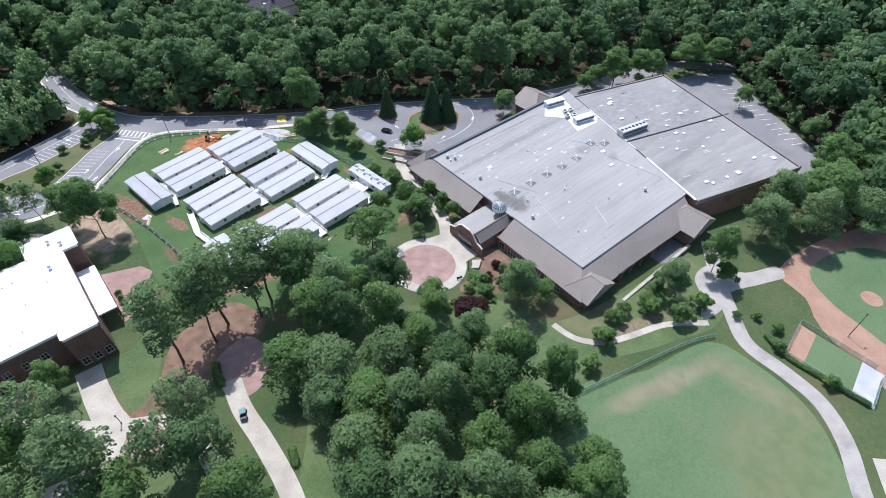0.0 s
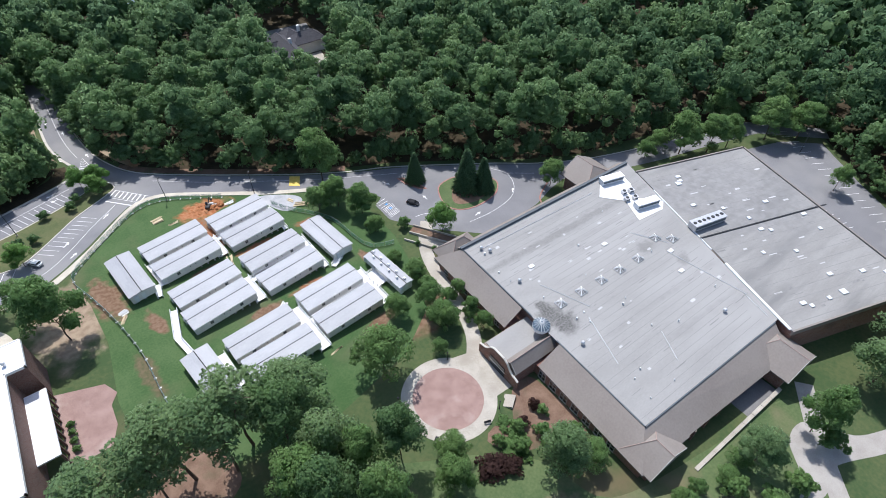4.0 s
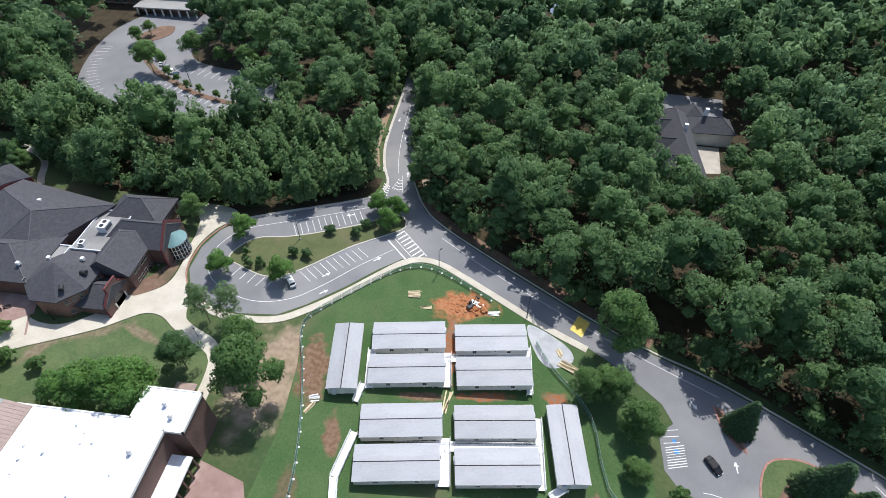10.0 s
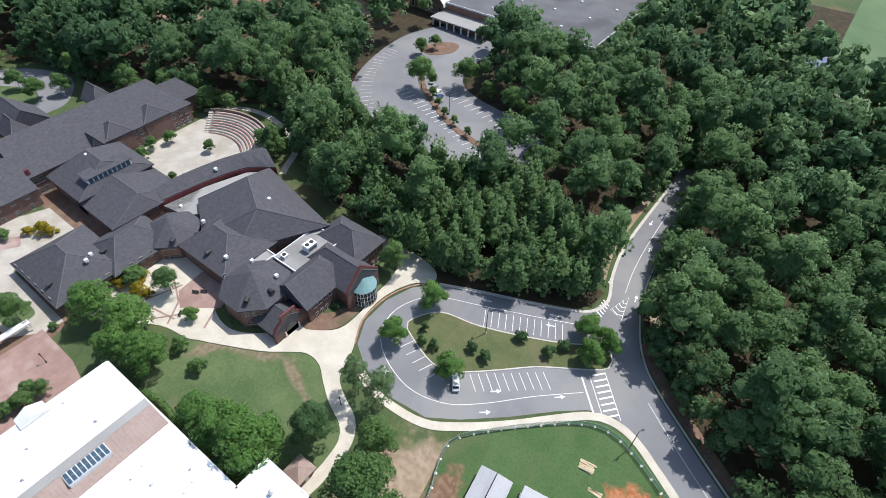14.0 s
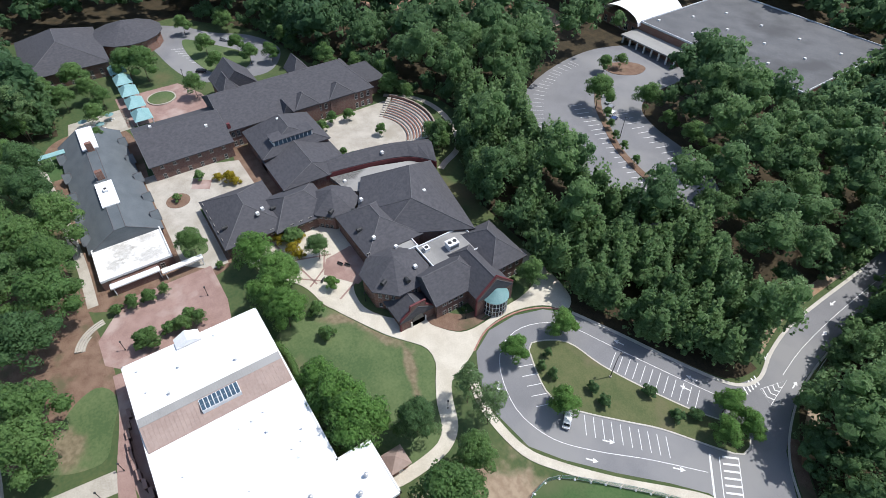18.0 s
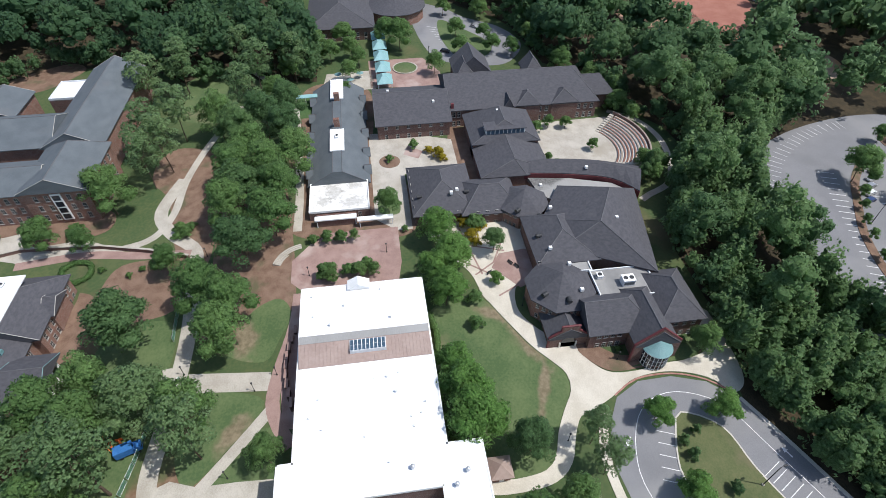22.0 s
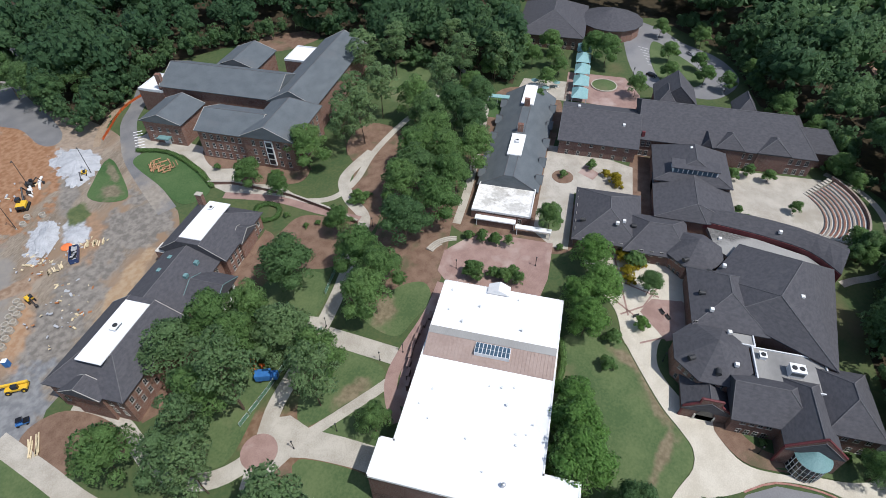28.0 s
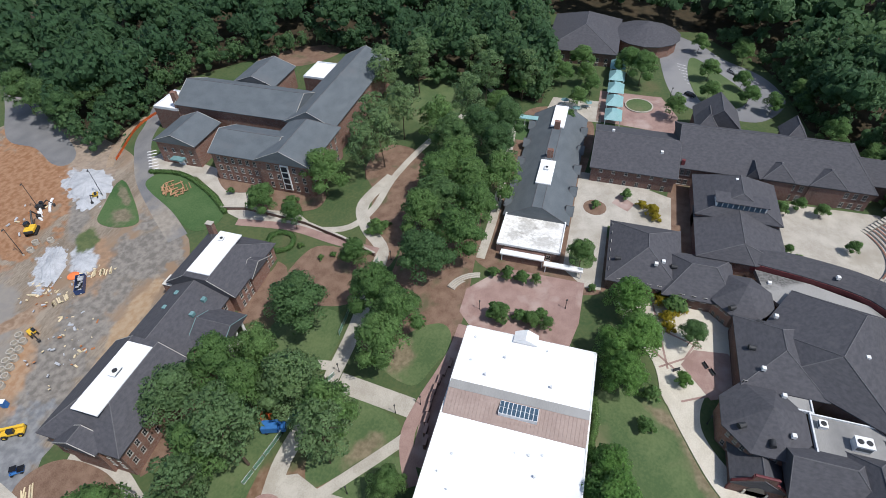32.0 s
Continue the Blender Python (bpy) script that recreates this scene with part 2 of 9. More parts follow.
REDKERB = shade("red_painted_kerb", (0.30, 0.13, 0.105), (0.42, 0.24, 0.20), 0.8, 0.8)
PAVER = shade("brick_pavers", (0.268, 0.172, 0.150), (0.362, 0.246, 0.216), 0.35, 0.9, 0.01, 16, c3=(0.43, 0.33, 0.295), spot=0.55)
PAINT = shade("white_road_paint", (0.66, 0.66, 0.66), (0.80, 0.80, 0.80), 1.5, 0.7)
BLUEPAINT = shade("blue_road_paint", (0.05, 0.22, 0.50), (0.07, 0.28, 0.58), 1.5, 0.7)
YELLOWPAINT = shade("yellow_tarp", (0.72, 0.52, 0.10), (0.82, 0.62, 0.16), 0.6, 0.6)
BRICK = brickwork("red_brick", (0.190, 0.092, 0.070), (0.255, 0.128, 0.098), (0.30, 0.25, 0.21))
DARKBRICK = brickwork("dark_brick", (0.128, 0.070, 0.058), (0.178, 0.096, 0.080), (0.21, 0.17, 0.15))
WHITEROOF = shade("white_membrane", (0.80, 0.81, 0.82), (0.91, 0.91, 0.92), 0.15, 0.6, 0.0, 10, c3=(0.72, 0.73, 0.75), spot=0.6)
STAINED = shade("stained_white_membrane", (0.66, 0.64, 0.60), (0.86, 0.85, 0.83), 0.5, 0.7, 0.0, 4, c3=(0.34, 0.32, 0.28), spot=0.62, stretch=(1.6, 0.8, 1))
GREYROOF = shade("grey_membrane", (0.295, 0.290, 0.279), (0.345, 0.340, 0.328), 0.10, 0.85, 0.0, 26, c3=(0.360, 0.355, 0.344), spot=0.52, stretch=(0.5, 1.8, 1))
GREYROOF2 = shade("worn_grey_membrane", (0.262, 0.256, 0.245), (0.325, 0.319, 0.306), 0.14, 0.85, 0.0, 22, c3=(0.215, 0.213, 0.208), spot=0.55, stretch=(0.4, 2.4, 1))
TANROOF = shade("tan_metal_roof", (0.235, 0.205, 0.185), (0.275, 0.245, 0.22), 0.1, 0.6, 0.0, 20)
SHINGLE = shade("charcoal_shingles", (0.064, 0.064, 0.073), (0.092, 0.091, 0.102), 0.9, 0.85, 0.02, 9, c3=(0.098, 0.096, 0.104), spot=0.60, stretch=(1, 1, 3))
RIDGE = shade("ridge_shingles", (0.105, 0.103, 0.112), (0.145, 0.142, 0.15), 0.6, 0.85)
SITE = shade("churned_site_ground", (0.180, 0.145, 0.110), (0.315, 0.262, 0.205), 0.15, 0.97, 0.06, 10, c3=(0.26, 0.18, 0.12), spot=0.5, stretch=(0.55, 1.5, 1))
LAWNSOIL = shade("worn_turf", (0.046, 0.100, 0.032), (0.082, 0.136, 0.052), 0.10, 0.95, 0.02, 20, c3=(0.105, 0.125, 0.060), spot=0.54)
SLATE = shade("blue_grey_slate", (0.100, 0.117, 0.130), (0.132, 0.150, 0.164), 0.2, 0.8, 0.02, 16, c3=(0.13, 0.14, 0.15), spot=0.57, stretch=(1, 1, 3))
TRAILERROOF = shade("galvanised_roof", (0.348, 0.358, 0.380), (0.425, 0.434, 0.454), 0.12, 0.55, 0.0, 12, stretch=(1, 4, 1), piece=0.06)
SIDING = shade("pale_siding", (0.64, 0.625, 0.585), (0.74, 0.725, 0.69), 0.3, 0.8, 0.0, 10)
WHITE = shade("white_paint", (0.76, 0.76, 0.75), (0.84, 0.84, 0.83), 0.5, 0.6)
DECK = shade("white_deck_boards", (0.78, 0.78, 0.78), (0.86, 0.86, 0.86), 0.6, 0.7)
TRIM = shade("cream_trim", (0.60, 0.57, 0.51), (0.68, 0.65, 0.59), 0.5, 0.7)
REDTRIM = shade("dark_red_trim", (0.120, 0.030, 0.034), (0.165, 0.046, 0.050), 0.5, 0.6)
COPPER = shade("green_copper", (0.125, 0.245, 0.255), (0.185, 0.315, 0.32), 0.4, 0.6, 0.0, 8)
TEALROOF = shade("teal_metal_roof", (0.23, 0.42, 0.43), (0.30, 0.50, 0.51), 0.3, 0.5)
TANSEAM = shade("pinkish_tan_metal", (0.315, 0.235, 0.205), (0.375, 0.288, 0.252), 0.2, 0.6)
GLASS = glassy("dark_window_glass", (0.018, 0.022, 0.028))
SKYGLASS = glassy("blue_skylight_glass", (0.05, 0.085, 0.12), 0.15)
FRAMEPAINT = shade("window_frame_paint", (0.40, 0.385, 0.355), (0.48, 0.46, 0.43), 0.5, 0.7)
DARKROOF = shade("dark_membrane", (0.105, 0.108, 0.114), (0.150, 0.152, 0.158), 0.12, 0.75, 0.0, 18, c3=(0.085, 0.086, 0.090), spot=0.55)
METAL = shade("galvanised_metal", (0.50, 0.51, 0.53), (0.62, 0.63, 0.65), 0.8, 0.45, 0.0, 8, metal=0.6)
UNIT = shade("rooftop_unit_paint", (0.60, 0.62, 0.64), (0.72, 0.74, 0.76), 0.6, 0.6)
DARK = shade("dark_metal", (0.030, 0.031, 0.033), (0.050, 0.051, 0.054), 1.0, 0.5)
BLACK = shade("black_rubber", (0.015, 0.015, 0.015), (0.03, 0.03, 0.03), 2.0, 0.8)
BARK = shade("tree_bark", (0.095, 0.065, 0.045), (0.155, 0.115, 0.085), 1.5, 0.95, 0.03, 8, stretch=(1, 1, 0.3))
LUMBER = shade("pale_lumber", (0.58, 0.47, 0.29), (0.70, 0.59, 0.40), 1.0, 0.8, 0.0, 6, piece=0.15)
LOGWOOD = shade("cut_logs", (0.36, 0.20, 0.11), (0.46, 0.28, 0.16), 1.0, 0.9, 0.0, 6, piece=0.2)
FENCEGREEN = shade("green_fence_mesh", (0.10, 0.24, 0.17), (0.15, 0.31, 0.23), 0.8, 0.8)
ORANGE = shade("orange_plastic", (0.80, 0.17, 0.05), (0.86, 0.24, 0.08), 1.0, 0.6)
CATYELLOW = shade("machine_yellow", (0.72, 0.43, 0.03), (0.80, 0.52, 0.06), 0.8, 0.5)
BLUE = shade("blue_paint", (0.03, 0.13, 0.38), (0.05, 0.19, 0.48), 0.8, 0.5)
POOLWATER = shade("pool_water", (0.10, 0.50, 0.62), (0.16, 0.60, 0.70), 0.3, 0.08)
POND = shade("blue_court", (0.10, 0.13, 0.21), (0.13, 0.17, 0.25), 0.1, 0.5)
LEAF_WOODS = foliage("woodland_leaves", (0.060, 0.120, 0.060), (0.132, 0.216, 0.092))
LEAF_DARK = foliage("dark_leaves", (0.076, 0.146, 0.066), (0.156, 0.246, 0.098))
LEAF_MID = foliage("green_leaves", (0.100, 0.186, 0.068), (0.182, 0.280, 0.104))
LEAF_BRIGHT = foliage("bright_leaves", (0.110, 0.218, 0.062), (0.176, 0.292, 0.092))
LEAF_PINE = foliage("pine_needles", (0.118, 0.198, 0.092), (0.212, 0.296, 0.138))
LEAF_CONIFER = foliage("conifer_needles", (0.066, 0.128, 0.066), (0.112, 0.182, 0.090))
LEAF_YELLOW = foliage("yellow_leaves", (0.26, 0.22, 0.025), (0.34, 0.29, 0.04))
LEAF_PURPLE = foliage("purple_leaves", (0.055, 0.032, 0.030), (0.085, 0.05, 0.042))

RED, RED2, BROWN, BROWN2 = (0.33, 0.115, 0.045), (0.42, 0.20, 0.10), (0.16, 0.095, 0.058), (0.23, 0.15, 0.10)
for q in ((31, 193, 8, 4.5, RED, RED2, 10), (29.4, 178, 1.6, 10, RED, BROWN2, 5), (24, 163.4, 5, 1.2, BROWN, BROWN2, 8), (40, 166, 6, 1.3, RED, BROWN2, 8), (31, 138.5, 5, 1.6, BROWN, BROWN2, 7), (46, 141, 5, 1.4, RED, BROWN2, 7), (5, 150, 1.8, 5, BROWN, BROWN2, 8), (-4, 166, 4, 9, BROWN, BROWN2, 10), (14, 112, 9, 3, BROWN, BROWN2, 0), (56, 117, 5, 2, BROWN, BROWN2, 20), (66, 142, 1.5, 4, BROWN, BROWN2, 10), (57, 168, 3, 2, RED, BROWN2, 0), (-1, 134, 2, 8, (0.10, 0.10, 0.05), (0.15, 0.12, 0.07), 5)):
    blot(LAWNSOIL, q[0], q[1], q[2], q[3], q[4], q[5], q[6])
for q in ((-14, 163, 8, 15, (0.27, 0.20, 0.14), (0.36, 0.28, 0.20), -10), (-32, 90, 9, 16, BROWN, BROWN2, 0), (60, 112, 16, 6, BROWN, BROWN2, 10), (88, 110, 8, 20, BROWN, BROWN2, 0)):
    blot(GROUND, q[0], q[1], q[2], q[3], q[4], q[5], q[6], freq=0.2)
GREY, GREY2, ORG, ORG2 = (0.165, 0.150, 0.133), (0.265, 0.240, 0.210), (0.255, 0.128, 0.066), (0.345, 0.200, 0.118)
PALE, PALE2 = (0.34, 0.35, 0.37), (0.47, 0.48, 0.50)
for q in ((-92, -58, 44, 30, ORG, ORG2, 20, 0.25), (-60, -52, 26, 14, (0.34, 0.20, 0.115), ORG2, 20, 0.4), (-50, 12, 46, 8, GREY, GREY2, 12, 0.4), (-84, 10, 12, 11, GREY, GREY2, 20, 0.3), (-20, 20, 16, 8, (0.17, 0.175, 0.185), (0.25, 0.255, 0.26), 20, 0.3), (-76, -2, 10, 5, (0.26, 0.17, 0.11), (0.34, 0.22, 0.14), 30, 0.4), (-44, 2, 14, 3, (0.32, 0.19, 0.11), (0.38, 0.26, 0.17), 30, 0.5), (-62, 22, 14, 3, (0.34, 0.23, 0.14), (0.40, 0.30, 0.2), 8, 0.5), (-52, -14, 18, 6, (0.24, 0.22, 0.20), GREY2, 40, 0.5), (-94, -22, 12, 3, GREY, GREY2, 35, 0.5), (-108, -31, 12, 7, PALE, PALE2, 60, 0.12), (-73, -15, 9, 4, PALE, PALE2, 30, 0.12), (-78, -7, 7, 3.4, (0.28, 0.285, 0.29), PALE2, 50, 0.3), (-124, -50, 8, 22, (0.27, 0.21, 0.16), (0.34, 0.27, 0.21), -20, 0.4), (-86, -12, 5, 3, (0.08, 0.11, 0.045), (0.12, 0.14, 0.06), 30, 0.4), (-56, -8, 2.5, 8, (0.23, 0.15, 0.1), (0.33, 0.24, 0.17), 60, 0.4)):
    blot(SITE, q[0], q[1], q[2], q[3], q[4], q[5], q[6], q[7] * 0.6, 0.8 if q[4] is PALE else 1.1, 0.35 if q[4] is PALE else 0.2)
DIRT, DIRT2 = (0.085, 0.084, 0.080), (0.19, 0.187, 0.18)
for q in ((-27.5, 2.5, 3.4, 2.6, 0), (-26.5, -1.5, 3.4, 3.4, 30), (-27.5, 5.5, 1.6, 2.4, 0), (0, 24, 36, 1.2, -1), (14, 4, 3, 2, 0), (19, -6, 2.6, 1.4, 30)):
    blot(GREYROOF, q[0], q[1], q[2], q[3], DIRT, DIRT2, q[4], 0.5, 0.8, 0.6, 0.9 if q[0] < -20 else 0.4)
for x, y, rx, ry in ((20, 20, 30, 14), (60, 2, 20, 20)):
    blot(GREYROOF2, x, y, rx, ry, (0.22, 0.218, 0.215), (0.29, 0.287, 0.285), -17, 0.6, 1.0, 0.15, 0.6)
for q in ((78, 14.5, 19, 2.6, (0.21, 0.19, 0.125), (0.26, 0.23, 0.155), -16), (96, -4, 4, 12, (0.19, 0.185, 0.11), (0.23, 0.21, 0.13), 10), (70, -20, 30, 12, (0.12, 0.15, 0.065), (0.16, 0.18, 0.085), 20), (40, -30, 20, 8, (0.10, 0.15, 0.06), (0.15, 0.18, 0.08), 0)):
    blot(FIELD, q[0], q[1], q[2], q[3], q[4], q[5], q[6], 0.6, 1.0, 0.1, 0.7)

for q in ((-63, 166.5, 9, 2.0, 24), (-70, 161, 5, 1.6, 60), (-48, 168, 6, 1.2, -20), (-72, 96, 6, 3, 10), (-46, 96, 5, 2.5, -40), (90, 30, 10, 2, -18), (60, 50, 5, 3, 0)):
    blot(GRASS, q[0], q[1], q[2], q[3], (0.17, 0.13, 0.085), (0.26, 0.205, 0.14), q[4], 0.5, 1.0, 0.3, 0.85)

for q in ((28, -2, 4.5, 2.4), (34, 4, 2.4, 3.4), (33, -5, 2.2, 2.0), (26, 5, 1.6, 2.4)):
    blot(STAINED, q[0], q[1], q[2], q[3], (0.14, 0.13, 0.11), (0.32, 0.30, 0.26), 0, 0.5, 1.4, 0.9, 0.4)

blot(ASPHALT2, -98, 6, 9, 8, (0.26, 0.225, 0.185), (0.34, 0.30, 0.25), 45, 0.6, 1.2, 0.2, 0.9)
blot(ASPHALT2, -118, -22, 10, 3, (0.24, 0.215, 0.185), (0.31, 0.28, 0.24), 45, 0.6, 1.2, 0.2, 0.7)
blot(TURF, -97, -8, 4, 3, (0.16, 0.13, 0.09), (0.24, 0.20, 0.14), 30, 0.5, 1.2, 0.3, 0.9)
blot(TURF, -106, -14, 6, 1.2, (0.16, 0.13, 0.09), (0.24, 0.20, 0.14), 50, 0.5, 1.2, 0.3, 0.8)
for y in (14, 18, 22, 26, 30, -12, -22):
    blot(GREYROOF, 6 + y * 0.3, y, 24, 0.7, (0.21, 0.207, 0.2), (0.29, 0.286, 0.278), -1, 0.6, 1.3, 0.25, 0.3)

# ---- tools ----
WM = {}


def g0(x):
    return -2.5 - 9.5 * math.tanh((x + 5) / 95)


def hz(x):
    """The height of the ground, which falls from the west to the east."""
    x = max(-400.0, min(400.0, x))
    i = math.floor(x / 5) * 5
    f = (x - i) / 5
    return g0(i) * (1 - f) + g0(i + 5) * f


def thing(name, label, category, x=0.0, y=0.0, z=None, turn=0.0, group="", kind=""):
    ob = new(name)
    ob.empty_display_size = 0.3
    WM[ob.name] = pose(x, y, hz(x) if z is None else z, 0, 0, turn)
    ob.matrix_basis = WM[ob.name]
    return tagged(ob, label, category, group, kind)


def part(name, bm, material, parent=None, label="", at_world=False, smooth=False):
    """One mesh object from bm under parent; at_world: bm is in world metres."""
    if at_world and parent:
        bm.transform(WM[parent.name].inverted())
    bmesh.ops.recalc_face_normals(bm, faces=bm.faces[:])
    me = bpy.data.meshes.new(name)
    bm.to_mesh(me)
    bm.free()
    me.materials.append(material)
    if smooth:
        me.shade_smooth()
    ob = new(name, me)
    WM[ob.name] = WM[parent.name] if parent else Matrix()
    if parent:
        ob.parent = parent
    if label:
        ob["label"] = label
    return ob


def piece(name, me, parent, m_world):
    """Another object on a mesh that is there already, at m_world, under parent."""
    ob = new(name, me)
    ob.parent = parent
    ob.matrix_basis = WM[parent.name].inverted() @ m_world
    WM[ob.name] = m_world
    return ob


def mesh_of(name, bm, material):
    bmesh.ops.recalc_face_normals(bm, faces=bm.faces[:])
    me = bpy.data.meshes.new(name)
    bm.to_mesh(me)
    bm.free()
    me.materials.append(material)
    return me


def box(bm, x0, x1, y0, y1, z0, z1, bevel=0.0):
    c = ((x0 + x1) / 2, (y0 + y1) / 2, (z0 + z1) / 2)
    r = bmesh.ops.create_cube(bm, size=1, matrix=Matrix.LocRotScale(c, None, (abs(x1 - x0), abs(y1 - y0), abs(z1 - z0))))
    if bevel:
        es = list({e for v in r["verts"] for e in v.link_edges})
        bmesh.ops.bevel(bm, geom=es, offset=bevel, segments=1, affect="EDGES")
    return bm


def prism(bm, pts, z0, z1):
    lo, hi = [bm.verts.new((x, y, z0)) for x, y in pts], [bm.verts.new((x, y, z1)) for x, y in pts]
    n = len(pts)
    for i in range(n):
        bm.faces.new((lo[i], lo[(i + 1) % n], hi[(i + 1) % n], hi[i]))
    bm.faces.new(hi), bm.faces.new(lo[::-1])
    return bm


def tube(bm, a, b, r0, r1=None, n=8):
    """A round bar from a to b."""
    a, b = Vector(a), Vector(b)
    m = Matrix.Translation((a + b) / 2) @ (b - a).to_track_quat("Z", "Y").to_matrix().to_4x4()
    bmesh.ops.create_cone(bm, cap_ends=True, segments=n, radius1=r0, radius2=r0 if r1 is None else r1, depth=(b - a).length, matrix=m)
    return bm


def ball(bm, c, r, squash=1.0, sub=2):
    bmesh.ops.create_icosphere(bm, subdivisions=sub, radius=r, matrix=Matrix.Translation(c) @ Matrix.Diagonal((1, 1, squash, 1)))
    return bm


def curve(pts, step=2.0, closed=False):
    """A smooth line through the points."""
    p = [Vector((x, y)) for x, y in pts]
    n, out = len(p), []
    for i in range(n if closed else n - 1):
        a, b = p[i], p[(i + 1) % n]
        if closed:
            o, c = p[i - 1], p[(i + 2) % n]
        else:
            o, c = p[max(i - 1, 0)], p[min(i + 2, n - 1)]
        k = max(1, int((b - a).length / step))
        for j in range(k):
            t = j / k
            out.append(tuple(0.5 * (2 * a + (b - o) * t + (2 * o - 5 * a + 4 * b - c) * t * t + (3 * a - o - 3 * b + c) * t ** 3)))
    if not closed:
        out.append(tuple(p[-1]))
    return out


def drape(bm, lift):
    """Cuts bm along the ground's creases and lays it on the ground."""
    xs = [v.co.x for v in bm.verts]
    lo, hi = max(min(xs), -400), min(max(xs), 400)
    k = math.floor(lo / 5) + 1
    while k * 5 < hi:
        bmesh.ops.bisect_plane(bm, geom=bm.verts[:] + bm.edges[:] + bm.faces[:], dist=0.0005, plane_co=(k * 5, 0, 0), plane_no=(1, 0, 0))
        k += 1
    for v in bm.verts:
        v.co.z += hz(v.co.x) + lift
    for f in bm.faces:
        f.normal_update()
        if f.normal.z < 0:
            f.normal_flip()


def area_mesh(pts, lift, thick=0.0, smooth=0.0):
    """A patch of ground inside an outline, laid on the ground."""
    if smooth:
        pts = curve(pts, smooth, True)
    n = len(pts)
    vs, _, fs, *_ = delaunay_2d_cdt([Vector(p) for p in pts], [(i, (i + 1) % n) for i in range(n)], [list(range(n))], 1, 1e-4)
    bm = bmesh.new()
    bv = [bm.verts.new((v.x, v.y, 0)) for v in vs]
    for f in fs:
        bm.faces.new([bv[i] for i in f])
    drape(bm, lift)
    skirt(bm, thick)
    return bm


def skirt(bm, thick):
    if thick:
        r = bmesh.ops.extrude_edge_only(bm, edges=[e for e in bm.edges if e.is_boundary])
        for g in r["geom"]:
            if isinstance(g, bmesh.types.BMVert):
                g.co.z -= thick


def ribbon_mesh(pts, width, lift, thick=0.0, step=2.0, closed=False):
    p = [Vector(q) for q in (curve(pts, step, closed) if step else pts)]
    n, bm, sides = len(p), bmesh.new(), []
    for i, q in enumerate(p):
        if closed:
            d = p[(i + 1) % n] - p[i - 1]
        else:
            d = p[min(i + 1, n - 1)] - p[max(i - 1, 0)]
        d = d.normalized() if d.length > 1e-6 else Vector((1, 0))
        o = Vector((-d.y, d.x)) * width / 2
        sides.append((bm.verts.new((*(q + o), 0)), bm.verts.new((*(q - o), 0))))
    for i in range(n if closed else n - 1):
        (a, b), (c, d) = sides[i], sides[(i + 1) % n]
        bm.faces.new((a, b, d, c))
    drape(bm, lift)
    skirt(bm, thick)
    return bm


def flat(name, bm, material, label, category, kind="structure"):
    ob = part(name, bm, material)
    return tagged(ob, label, category, "", kind)

# ---- ground, roads, walks ----
bm = bmesh.new()
bm.faces.new([bm.verts.new(p) for p in ((-1500, -1500, 0), (1500, -1500, 0), (1500, 1500, 0), (-1500, 1500, 0))])
drape(bm, 0.0)
flat("ground", bm, GROUND, "patchy grass and bare earth of the campus", "ground")

ROAD_EAST = [(3, 420), (2, 330), (3, 299), (5, 265), (7, 250), (10, 240), (15, 230), (22, 223), (37, 213), (54, 202.5), (68, 194), (83, 186), (101, 178), (114, 170.5), (132, 159), (146, 149), (165, 139), (190, 131), (222, 124), (240, 118), (262, 95)]
ROAD_SOUTH = [(256, 90), (236, 110), (215, 116), (188, 122), (162, 130), (148, 136), (140, 134.5), (130, 131), (116, 129), (104, 130), (94, 139), (88, 145), (82, 154), (82, 163), (86, 166), (84, 171), (78, 176.5), (71, 182), (64, 186.5), (54, 191.5), (42, 198.5), (30, 205.5), (23, 209), (17, 209.5)]
LOOP_EDGE = [(11, 207), (5, 201.5), (-3, 193), (-11.5, 185), (-18, 180.3), (-28, 178.8), (-37, 180.5), (-43.5, 184.5), (-46.8, 191), (-47, 199.5), (-44.5, 207.5), (-39.5, 213), (-29, 218.8), (-11, 228), (-2, 234), (0, 241), (-3, 250), (-5, 261), (-5, 289), (-5.5, 330), (-5, 420)]
road = flat("road", area_mesh(ROAD_EAST + ROAD_SOUTH + LOOP_EDGE, 0.05), ASPHALT, "grey asphalt drive with a parking loop", "road")
flat("sidewalk", ribbon_mesh([(66, 184.4), (54, 190.2), (42, 197.2), (30, 204.1), (22.5, 207.7), (16.5, 208), (11.8, 205.7), (6.3, 200.2), (-1.8, 191.5), (-10.6, 183.5), (-17.6, 178.8), (-27, 177.3), (-34, 178), (-40, 180.4)], 2.1, 0.17, 0.2), NEWCONCRETE, "pale concrete sidewalk along the drive", "sidewalk")
flat("kerb", ribbon_mesh([(-4.7, 300), (-5, 275), (-4.6, 261), (-2.6, 250), (0.3, 241), (-1.8, 234.2), (-10.6, 228.3), (-28.8, 219.2), (-39.5, 213.5)], 0.9, 0.16, 0.2), KERB, "pale kerb beside the woods", "kerb")
flat("kerb", ribbon_mesh([(3.5, 299), (5.5, 265), (7.5, 250), (10.5, 240), (15.4, 230.5), (22.3, 223.6), (37.3, 213.7), (54.3, 203.2), (68.3, 194.7), (83.3, 186.7), (101.3, 178.7), (132.3, 159.6), (146.3, 149.6), (165.3, 139.7), (190, 131.6)], 0.5, 0.16, 0.2), KERB, "concrete kerb below the wooded bank", "kerb")
flat("verge", ribbon_mesh([(14, 234), (23, 226), (38, 216), (55, 205.5), (69, 197), (84, 189)], 3.2, 0.03), MULCH, "strip of bare reddish soil beside the kerb", "bank")
